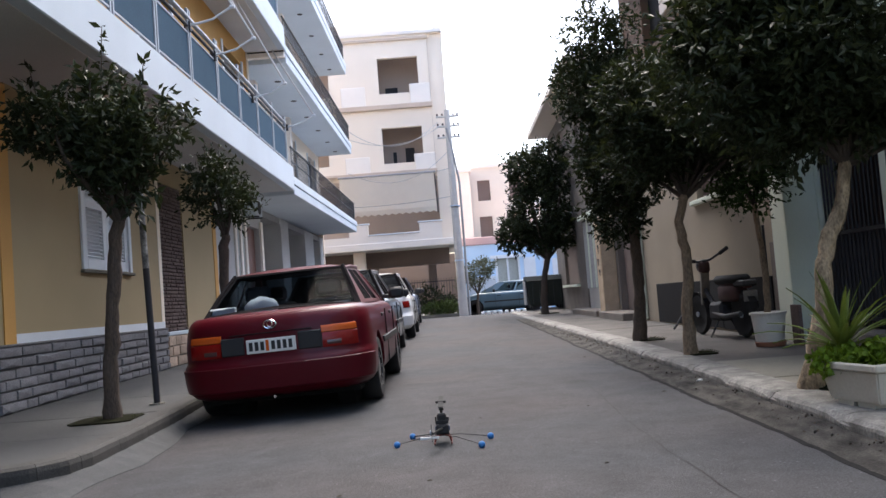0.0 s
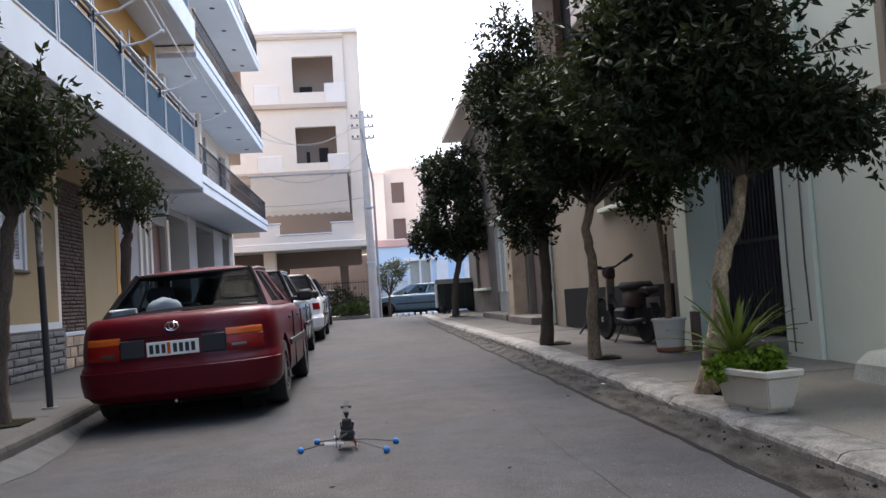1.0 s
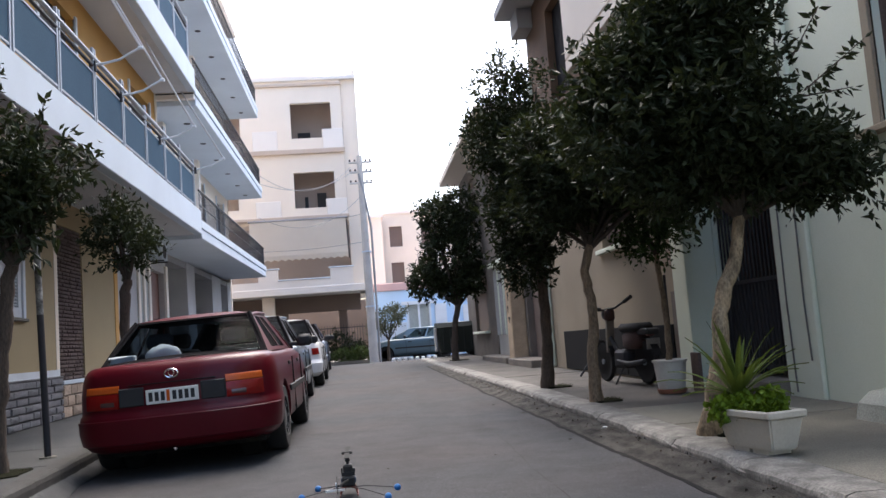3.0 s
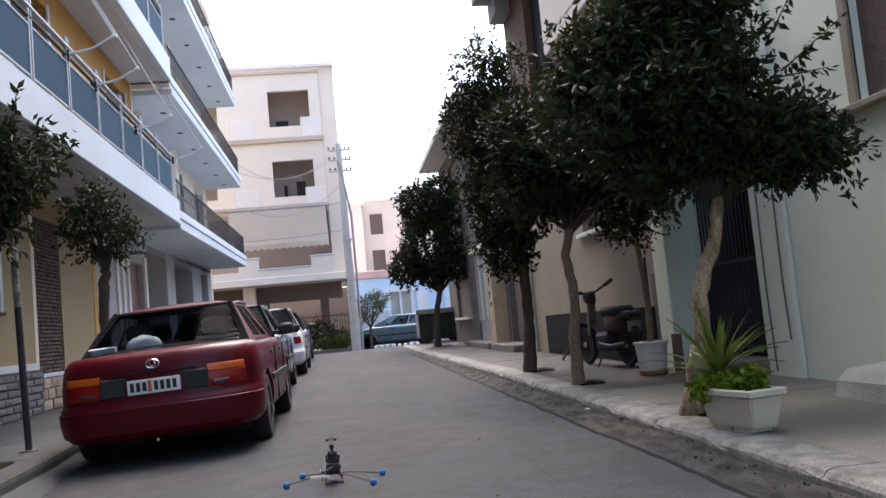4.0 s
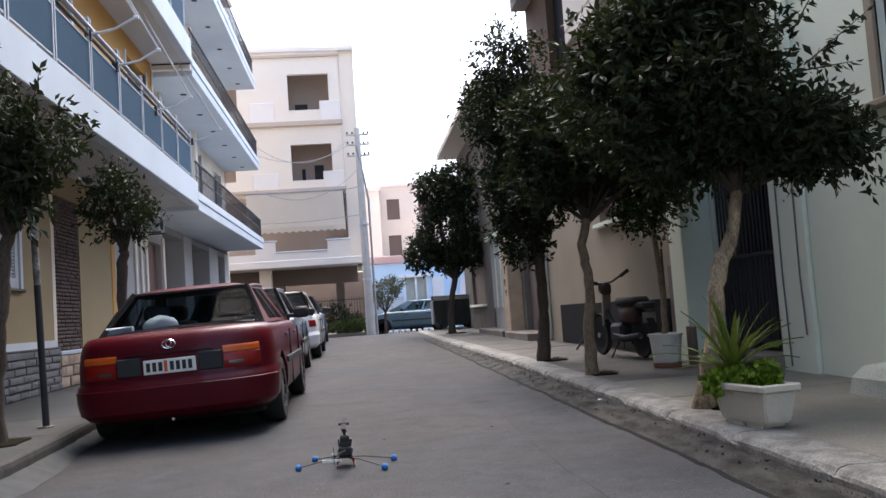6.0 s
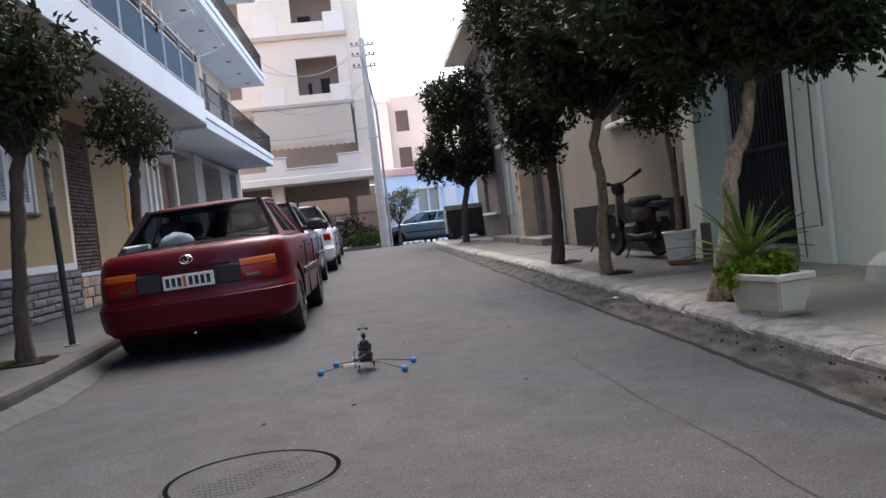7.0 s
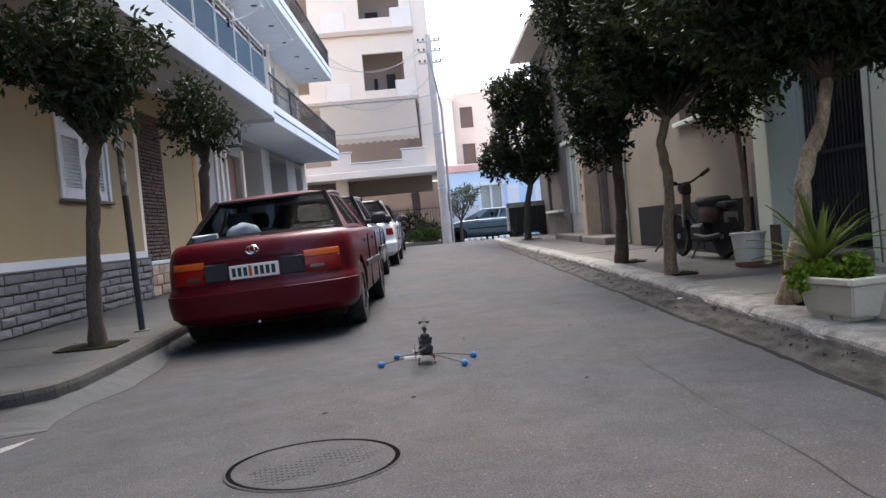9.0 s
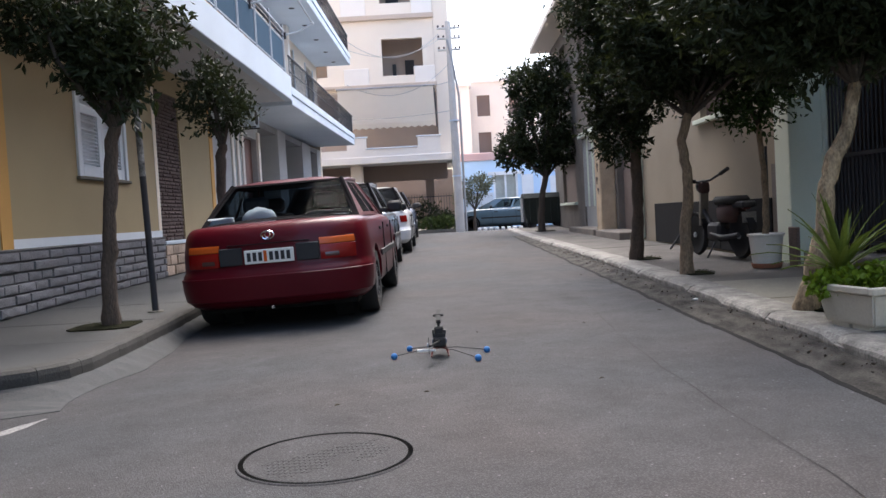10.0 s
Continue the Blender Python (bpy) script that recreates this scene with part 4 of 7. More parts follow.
def wheel(parent, x, y, r, out, cover):
    """A wheel at the side of a car: tyre and pressed cover."""
    bm = bmesh.new()
    w = 0.19
    lathe(bm, [(r * 0.62, -w / 2), (r * 0.93, -w / 2), (r, -w * 0.34), (r, w * 0.34), (r * 0.93, w / 2), (r * 0.62, w / 2), (r * 0.60, w * 0.3), (r * 0.60, -w * 0.3), (r * 0.62, -w / 2)], 28, (x, y, r), "x")
    wh = part("wheel", bm, rubber, parent, "black tyre", smooth=40)
    bm = bmesh.new()
    o = out * (w / 2 - 0.035)
    lathe(bm, [(r * 0.61, o - out * 0.05), (r * 0.60, o + out * 0.012), (r * 0.52, o + out * 0.004), (r * 0.30, o + out * 0.024), (r * 0.14, o + out * 0.03), (0.001, o + out * 0.02)], 24, (x, y, r), "x")
    for k in range(8):
        a = k * math.tau / 8
        c = Vector((x + o + out * 0.02, y + math.cos(a) * r * 0.42, r + math.sin(a) * r * 0.42))
        box(bm, c.x - 0.012, c.x + 0.012, c.y - 0.014, c.y + 0.014, c.z - 0.014, c.z + 0.014)
    part("wheel_cover", bm, cover, wh, "grey wheel cover", smooth=40)


rubber_black = mat("window_rubber", (0.012, 0.011, 0.012), 0.95, 0.3, 6, 120, 0.05, spec=0.03)


def car(m, label, paint, L, W, H, hatch, wheels, glazing, belt=0.92, hood=0.86, deck=0.94, rear_lamps="split", rear_glazing=None):
    """A parked car; its rear bumper at y = 0, its nose at y = L, wheels on z = 0."""
    top = thing("car", m, label, "car", "cars parked along the street")
    hwm = W / 2
    cab0, cab1 = (0.20, 0.62) if hatch else (0.62, 1.18)           # rear glass: foot and head
    cab2, cab3 = (L - 2.00, L - 1.20) if not hatch else (L - 1.85, L - 1.05)  # windscreen: head and foot
    ztop = [(0, deck - 0.02), (0.15, deck), (cab0, belt + 0.02), (1.2, belt), (cab3 - 0.2, belt), (cab3, belt), (cab3 + 0.35, hood), (L - 0.45, hood - 0.06), (L - 0.15, hood - 0.13), (L, hood - 0.20)]
    zb = 0.21
    # share of the height, share of the half width, set-back of the tail and of the nose
    levels = [(0.0, 0.88, 0.12, 0.12), (0.04, 0.93, 0.05, 0.06), (0.11, 0.975, 0.012, 0.02), (0.20, 0.992, 0.0, 0.0), (0.38, 1.0, 0.0, 0.0), (0.43, 0.998, 0.012, 0.01), (0.455, 0.99, 0.04, 0.02), (0.50, 0.988, 0.05, 0.03), (0.66, 0.985, 0.054, 0.04), (0.82, 0.968, 0.066, 0.06), (0.90, 0.952, 0.082, 0.09), (0.95, 0.93, 0.105, 0.12)]

    def zt(y):
        return sum(float(np.interp(y + d, [a for a, _ in ztop], [b for _, b in ztop])) for d in (-0.1, -0.05, 0, 0.05, 0.1)) / 5

    def level(k):
        return [float(np.interp(k, [r[0] for r in levels], [r[c] for r in levels])) for c in (1, 2, 3)]

    def quarter(k, a, proud=0.0):
        """A point of the tail's plan at the angle a (0: middle, 90: side)."""
        w, r, _ = level(k)
        c, sn = max(0.0, math.cos(a)), math.sin(a)
        x, y = w * hwm * sn ** (2 / 3.3), r + 0.52 * (1 - c ** (2 / 3.3))
        return x + proud * sn, y - proud * c

    def ring_of(k):
        w, r, f = level(k)
        half = [quarter(k, radians(a)) for a in (0, 3, 8, 15, 24, 34, 44, 54, 63, 71, 78, 84, 88, 90)]
        half += [(w * hwm, y) for y in (0.7, 1.0, 1.4, 1.9, 2.4, L - 1.35, L - 1.0)]
        for a in (90, 86, 80, 72, 62, 52, 42, 32, 22, 12, 4, 0):
            c, sn = max(0.0, math.cos(radians(a))), math.sin(radians(a))
            half.append((w * hwm * sn ** (2 / 2.7), L - f - 0.75 * (1 - c ** (2 / 2.7))))
        return half + [(-x, y) for x, y in half[-2:0:-1]]

    bm = bmesh.new()
    rings = []
    for k, *_ in levels:
        rings.append([bm.verts.new((x, y, zb + k * (zt(y) - zb))) for x, y in ring_of(k)])
    last = ring_of(0.95)
    for d, up in ((0.022, -0.016), (0.05, -0.004), (0.12, 0.003), (0.30, 0.010), (0.55, 0.014), (0.74, 0.015)):
        sx, sy = 1 - d / (0.93 * hwm), 1 - d / (L / 2)
        rings.append([bm.verts.new((x * sx, L / 2 + (y - L / 2) * sy, zt(L / 2 + (y - L / 2) * sy) + up)) for x, y in last])
    for a, b in zip(rings, rings[1:]):
        for i in range(len(a)):
            bm.faces.new((a[i], a[(i + 1) % len(a)], b[(i + 1) % len(a)], b[i]))
    bm.faces.new(rings[0][::-1])
    n_r = len(rings[-1])
    for i in range(n_r // 2):
        q = [rings[-1][i], rings[-1][i + 1], rings[-1][(n_r - i - 1) % n_r], rings[-1][(n_r - i) % n_r]]
        q = list(dict.fromkeys(q))
        if len(q) > 2:
            bm.faces.new(q)
    bmesh.ops.recalc_face_normals(bm, faces=bm.faces[:])

    def shell(name, z0, z1, a0, a1, proud, thick, material, parent, label="", sides=(1,)):
        """A curved strip that follows the tail between two heights and two angles of the plan."""
        b2 = bmesh.new()
        n = 14
        angs = [radians(a0 + (a1 - a0) * i / n) for i in range(n + 1)]
        if len(sides) == 2:
            angs = [-a for a in reversed(angs)] + angs[1:]
        zs = [z0, z0 + 0.006, (z0 + z1) / 2, z1 - 0.006, z1]
        cols = []
        for a in angs:
            s = math.copysign(1, a) if len(sides) == 2 else sides[0]
            col = []
            for i, z in enumerate(zs):
                k = (z - zb) / (deck - zb)
                x, y = quarter(k, abs(a), proud - (0.005 if i in (0, 4) else 0.0))
                col.append(b2.verts.new((s * x, y, z)))
            for z in (z1, z0):
                k = (z - zb) / (deck - zb)
                x, y = quarter(k, abs(a), proud - thick)
                col.append(b2.verts.new((s * x, y, z)))
            cols.append(col)
        for p, q in zip(cols, cols[1:]):
            for i in range(7):
                b2.faces.new((p[i], p[(i + 1) % 7], q[(i + 1) % 7], q[i]))
        b2.faces.new(cols[0])
        b2.faces.new(cols[-1][::-1])
        bmesh.ops.recalc_face_normals(b2, faces=b2.faces[:])
        return part(name, b2, material, parent, label, smooth=40)

    me = finish("body", bm, paint)
    cuts = []
    r = 0.30
    for y in wheels:
        for s in (-1, 1):
            c = bmesh.new()
            lathe(c, [(r + 0.055, s * (hwm - 0.30)), (r + 0.055, s * (hwm + 0.2))], 24, (0, y, r), "x")
            cuts.append(finish("tool", c, under))
    got = cut(me, cuts)
    got.materials.clear()
    got.materials.append(paint)
    got.shade_smooth()
    got.set_sharp_from_angle(angle=radians(42))
    body = new("body", got)
    body.parent = top
    tagged(body, "painted steel body")
    for y in wheels:
        for s in (-1, 1):
            wheel(top, s * (hwm - 0.115), y, r, s, rim_grey)
            bm = bmesh.new()
            lathe(bm, [(r + 0.05, s * (hwm - 0.42)), (r + 0.05, s * (hwm - 0.26)), (0.02, s * (hwm - 0.26))], 20, (0, y, r + 0.005), "x")
            part("wheel_housing", bm, under, top)
    boxed("floor_pan", (-hwm + 0.16, hwm - 0.16, 0.35, L - 0.4, 0.16, 0.30), under, top)
    # cabin
    fr, lin = bmesh.new(), bmesh.new()
    panes = [bmesh.new() for _ in range(6 if not hatch else 6)]
    wb, wt = 0.89 * hwm, 0.63 * hwm
    bl, rt = belt - 0.012, H
    A0, A1 = (-wb * 0.97, cab0, bl + 0.02), (wb * 0.97, cab0, bl + 0.02)
    B0, B1 = (-wt, cab1, rt - 0.045), (wt, cab1, rt - 0.045)
    C0, C1 = (-wt, cab2, rt - 0.04), (wt, cab2, rt - 0.04)
    D0, D1 = (-wb * 0.95, cab3, bl), (wb * 0.95, cab3, bl)
    surround = bmesh.new()
    sheet([A0, A1, B1, B0], [(0.03, 0.97, 0.05, 0.965)], 0.05, surround, panes[:1], lin, nu=8)
    bmesh.ops.remove_doubles(surround, verts=surround.verts[:], dist=0.002)
    bmesh.ops.recalc_face_normals(surround, faces=surround.faces[:])
    sheet([D1, D0, C0, C1], [(0.06, 0.94, 0.08, 0.94)], 0.06, fr, panes[1:2], lin)
    sheet([A1, D1, C1, B1], [(0.20, 0.47, 0.09, 0.91), (0.50, 0.80, 0.09, 0.91)], 0.02, fr, panes[2:4], lin)
    sheet([D0, A0, B0, C0], [(0.20, 0.50, 0.09, 0.91), (0.53, 0.80, 0.09, 0.91)], 0.02, fr, panes[4:6], lin)
    # roof, crowned
    n = 6
    rows = []
    for i in range(n + 1):
        v = i / n
        y = cab1 * (1 - v) + cab2 * v
        rows.append([fr.verts.new((-wt + 2 * wt * u / n, y, rt - 0.042 + 0.045 * (1 - (2 * u / n - 1) ** 4) * (1 - (2 * v - 1) ** 4))) for u in range(n + 1)])
    for a, b in zip(rows, rows[1:]):
        for i in range(n):
            fr.faces.new((a[i], a[i + 1], b[i + 1], b[i]))
        for i in range(n):
            lin.faces.new([lin.verts.new(v.co - Vector((0, 0, 0.015))) for v in (a[i], a[i + 1], b[i + 1], b[i])])
    bmesh.ops.remove_doubles(lin, verts=lin.verts[:], dist=0.002)
    part("headliner", lin, cloth_dark, top, "dark cabin lining")
    bmesh.ops.remove_doubles(fr, verts=fr.verts[:], dist=0.002)
    bmesh.ops.recalc_face_normals(fr, faces=fr.faces[:])
    rails = []
    for ca, cb, rad in ((A0, B0, 0.020), (A1, B1, 0.020), (B0, C0, 0.022), (B1, C1, 0.022), (C0, D0, 0.018), (C1, D1, 0.018)):
        a, b = Vector(ca), Vector(cb)
        rails.append(bmesh.new())
        tube(rails[-1], [a + Vector((0, 0, -0.03)), a + (b - a) * 0.5, b], rad, 8)
    cabin = part("cabin", fr, paint, top, "pillars and roof", smooth=50)
    for k, q in enumerate(rails):
        part("pillar", q, rubber_black if k < 2 else paint, cabin, smooth=60)
    part("window_surround", surround, rubber_black, cabin, "black border of the rear window", smooth=60)
    for p, nm in zip(panes, ("rear_window", "windscreen", "side_window", "side_window", "side_window", "side_window")):
        bmesh.ops.remove_doubles(p, verts=p.verts[:], dist=0.002)
        w = part(nm, p, (rear_glazing or glazing) if nm == "rear_window" else glazing, cabin, smooth=60)
        w.visible_shadow = False
    # inside
    boxed("cabin_floor", (-wb + 0.03, wb - 0.03, cab0 + 0.05, cab3 - 0.05, belt + 0.020, belt + 0.024), cloth_dark, top)
    boxed("rear_shelf", (-wb + 0.12, wb - 0.12, cab0 + 0.12, cab0 + 0.55, belt - 0.06, belt - 0.03), cloth_dark, top)
    for x in (-0.36, 0.36):
        for yy in (cab0 + 0.62, cab0 + 1.45):
            bm = bmesh.new()
            box(bm, x - 0.23, x + 0.23, yy, yy + 0.14, 0.45, belt + 0.10, bev=0.04)
            box(bm, x - 0.13, x + 0.13, yy + 0.02, yy + 0.11, belt + 0.12, belt + 0.28, bev=0.035)
            part("seat", bm, cloth_dark, top, smooth=40)
    bm = bmesh.new()
    box(bm, -wb + 0.1, wb - 0.1, cab3 - 0.45, cab3 - 0.05, belt - 0.16, belt - 0.02, bev=0.03)
    part("dashboard", bm, trim_black, top)
    # sides: mirrors, handles, moulding, door gaps
    for s in (-1, 1):
        bm = bmesh.new()
        box(bm, s * (hwm + 0.09) - 0.085, s * (hwm + 0.09) + 0.085, cab3 - 0.62, cab3 - 0.50, belt + 0.01, belt + 0.14, bev=0.03)
        box(bm, s * (hwm - 0.02) - 0.06, s * (hwm - 0.02) + 0.06, cab3 - 0.58, cab3 - 0.53, belt + 0.02, belt + 0.07, bev=0.01)
        part("wing_mirror", bm, trim_black, top, "black wing mirror", smooth=40)
        for yy in (cab0 + 0.95, cab0 + 1.95):
            boxed("door_handle", (s * (hwm * 0.965) - 0.018, s * (hwm * 0.965) + 0.018, yy, yy + 0.17, belt - 0.155, belt - 0.12), trim_black, top, bev=0.006)
        boxed("side_moulding", (s * hwm - 0.012, s * hwm + 0.012, wheels[0] + 0.40, wheels[1] - 0.40, 0.51, 0.57), trim_black, top, bev=0.006)
        for yy in (cab0 + 1.18, cab0 + 2.2):
            boxed("door_gap", (s * (hwm * 0.995) - 0.006, s * (hwm * 0.995) + 0.0075, yy, yy + 0.008, 0.28, belt - 0.08), under, top)
    # rear
    for s in (-1, 1):
        if rear_lamps == "split":
            lm = shell("tail_lamp", 0.715, 0.775, 20, 52, 0.010, 0.03, lamp_amber, top, "amber and red tail lamp", (s,))
            shell("red_lens", 0.585, 0.711, 20, 52, 0.009, 0.03, lamp_red, lm, "red lower lens", (s,))
            shell("reversing_lens", 0.605, 0.645, 23, 34, 0.013, 0.01, reverse_lens, lm, "", (s,))
        else:
            shell("tail_lamp", 0.66, 0.80, 42, 64, 0.012, 0.03, lamp_red, top, "red tail lamp", (s,))
    shell("rear_bumper", 0.285, 0.495, 0, 80, 0.014, 0.05, paint, top, "body-coloured bumper", (-1, 1))
    # nose
    for s in (-1, 1):
        x0, x1 = sorted((s * hwm * 0.48, s * hwm * 0.80))
        boxed("headlamp", (x0, x1, L - 0.16, L - 0.03, 0.52, 0.66), lamp_clear, top, "clear headlamp", bev=0.015)
    boxed("grille", (-0.36, 0.36, L - 0.08, L + 0.004, 0.50, 0.60), trim_black, top, bev=0.01)
    # plate with plain bars in place of its characters
    pw = 0.215
    plate = boxed("number_plate", (-pw, pw, 0.034, 0.060, 0.595, 0.715), plate_white, top, "white number plate with dark bars", bev=0.004)
    yb = 0.034
    for x in (-0.175, -0.125, -0.075, 0.02, 0.07, 0.12, 0.17):
        boxed("bar", (x - 0.016, x + 0.016, yb - 0.004, yb + 0.002, 0.618, 0.693), trim_black, plate)
    boxed("stamp", (-0.045, -0.018, yb - 0.003, yb + 0.002, 0.610, 0.705), lamp_amber, plate)
    return top


red_paint = mat("dark_red_car_paint", (0.078, 0.0032, 0.0085), 0.38, 0.25, 3, 200, 0.0, metal=0.0, spec=0.12, coat=0.18)
rear_glass = glass("clear_car_glass", (0.42, 0.48, 0.52), 0.2)
grey_blue_paint = mat("grey_blue_car_paint", (0.10, 0.12, 0.15), 0.3, 0.15, 3, 200, 0.0, metal=0.4, coat=0.7)
white_car_paint = mat("white_car_paint", (0.76, 0.76, 0.76), 0.3, 0.08, 3, 200, 0.0, coat=0.7)
navy_paint = mat("dark_blue_car_paint", (0.06, 0.08, 0.14), 0.3, 0.15, 3, 200, 0.0, metal=0.3, coat=0.7)
pale_blue_paint = mat("pale_blue_car_paint", (0.10, 0.155, 0.19), 0.32, 0.15, 3, 200, 0.0, metal=0.3, coat=0.6)

red_car = car(pose(-1.262, 7.37, gz(9.3) - 0.042, 0.57, -1.95, -0.8), "dark red saloon with split tail lamps, parked at the kerb", red_paint, 4.27, 1.72, 1.365, False, (0.93, 3.42), car_glass_dark, rear_glazing=rear_glass)
boxed("dark_panel", (-0.437, -0.235, 0.044, 0.085, 0.59, 0.745), trim_black, red_car, "black plastic panel beside the plate", bev=0.008)
boxed("dark_panel", (0.235, 0.437, 0.044, 0.085, 0.59, 0.745), trim_black, red_car, "black plastic panel beside the plate", bev=0.008)
bm = bmesh.new()
for k in range(20):
    a, b = k * math.tau / 20, (k + 1) * math.tau / 20
    tube(bm, [(0.055 * math.cos(a), 0.062, 0.835 + 0.036 * math.sin(a)), (0.055 * math.cos(b), 0.062, 0.835 + 0.036 * math.sin(b))], 0.007, 5)
    tube(bm, [(0.022 * math.cos(a), 0.060, 0.84 + 0.028 * math.sin(a)), (0.022 * math.cos(b), 0.060, 0.84 + 0.028 * math.sin(b))], 0.005, 5)
part("badge", bm, chrome, red_car, "oval chrome ring on the boot lid")
bm = bmesh.new()
tube(bm, [(-0.02, 0.09, 0.205), (-0.02, 0.35, 0.205)], 0.013, 10)
part("exhaust_pipe", bm, chrome, red_car, "bright exhaust end", smooth=50)
boxed("boot_gap", (-0.36, 0.36, 0.048, 0.08, 0.762, 0.769), under, red_car)
bm = bmesh.new()
bmesh.ops.create_icosphere(bm, subdivisions=3, radius=1.0)
for v in bm.verts:
    v.co = Vector((-0.25 + 0.165 * v.co.x, 0.95 + 0.07 * v.co.y, 0.985 + 0.105 * v.co.z)) + 0.02 * noise.noise_vector(v.co * 2.2)
part("seat_cover", bm, cloth_white, red_car, "white cloth over a headrest", smooth=50)
bm = bmesh.new()
box(bm, -0.70, -0.46, 0.72, 0.80, 0.93, 1.02, bev=0.01)
part("papers", bm, cloth_white, red_car, "white papers on the rear shelf")
boxed("papers", (0.32, 0.62, 0.76, 0.92, 0.93, 0.97), cloth_white, red_car, "white papers on the rear shelf")

car(pose(-1.37, 12.5, gz(14) - 0.034, 0.3, -1.95), "grey-blue hatchback parked ahead of the saloon", grey_blue_paint, 3.9, 1.70, 1.43, True, (0.70, 3.15), car_glass_dark, rear_lamps="tall")
car(pose(-1.30, 17.95, gz(20) - 0.034, 0.3, -1.95), "white hatchback with red tail lamps, parked in line", white_car_paint, 4.0, 1.72, 1.46, True, (0.74, 3.25), car_glass_dark, rear_lamps="tall")
car(pose(-1.40, 23.9, gz(26) - 0.034, 0.3, -1.95), "dark blue hatchback at the end of the parked row", navy_paint, 4.0, 1.72, 1.45, True, (0.74, 3.25), car_glass_dark, rear_lamps="tall")
car(pose(4.75, 37.6, gz(37.6), 0, 0, 90), "pale blue hatchback parked across the end of the street", pale_blue_paint, 4.05, 1.66, 1.37, True, (0.78, 3.28), car_glass, rear_lamps="tall")
car(pose(6.6, 41.2, gz(41), 0, 0, 90), "white hatchback behind the pale blue one", white_car_paint, 4.3, 1.7, 1.62, True, (0.78, 3.4), car_glass, rear_lamps="tall")

# ---------------------------------------------------------------- trees and plants
def leaves_mesh(name, pts, dirs, sizes, material, seed, droop=0.3, slim=0.42):
    """Many folded pointed leaves as one mesh: each of four corners and two faces."""
    r = np.random.RandomState(seed)
    n = len(pts)
    d = dirs + r.normal(0, 0.45, (n, 3))
    d[:, 2] -= droop
    d /= np.linalg.norm(d, axis=1)[:, None] + 1e-9
    side = np.cross(d, r.normal(0, 1, (n, 3)))
    side /= np.linalg.norm(side, axis=1)[:, None] + 1e-9
    nrm = np.cross(side, d)
    s = sizes[:, None]
    base, tip = pts, pts + d * s
    mid = pts + d * s * 0.45
    le, ri = mid + side * s * slim * 0.5 + nrm * s * 0.10, mid - side * s * slim * 0.5 + nrm * s * 0.10
    v = np.stack([base, le, tip, ri], 1).reshape(-1, 3)
    i = np.arange(n) * 4
    f = np.concatenate([np.stack([i, i + 1, i + 2], 1), np.stack([i, i + 2, i + 3], 1)])
    me = bpy.data.meshes.new(name)
    me.from_pydata(v.tolist(), [], f.tolist())
    me.materials.append(material)
    return me


def crown_points(blobs, twigs, per, seed, up=0.5, reach=1.0):
    """Points and headings of leaves on short twigs that fill lumpy ellipsoids (centre, radii, share)."""
    r = np.random.RandomState(seed)
    P, D = [], []
    share = np.array([b[2] for b in blobs], float)
    which = r.choice(len(blobs), twigs, p=share / share.sum())
    for w in which:
        c, rad, _ = blobs[w]
        u = r.normal(0, 1, 3)
        u /= np.linalg.norm(u)
        k = r.uniform(0.25, 1.0) ** 0.45
        lump = 0.80 + 0.34 * noise.noise(Vector((u * 2.1 + np.array(c)).tolist()))
        a = np.array(c) + u * np.array(rad) * k * lump
        h = u * 0.8 + np.array((0, 0, up)) + r.normal(0, 0.3, 3)
        h /= np.linalg.norm(h)
        ln = r.uniform(0.10, 0.26) * reach
        t = np.linspace(0.0, 1.0, per)[:, None]
        side = r.normal(0, 1, (per, 3)) * 0.012
        P.append(a + h * ln * t + side)
        D.append(np.repeat(h[None] * 0.55, per, 0) + r.normal(0, 0.55, (per, 3)))
    return np.concatenate(P), np.concatenate(D)


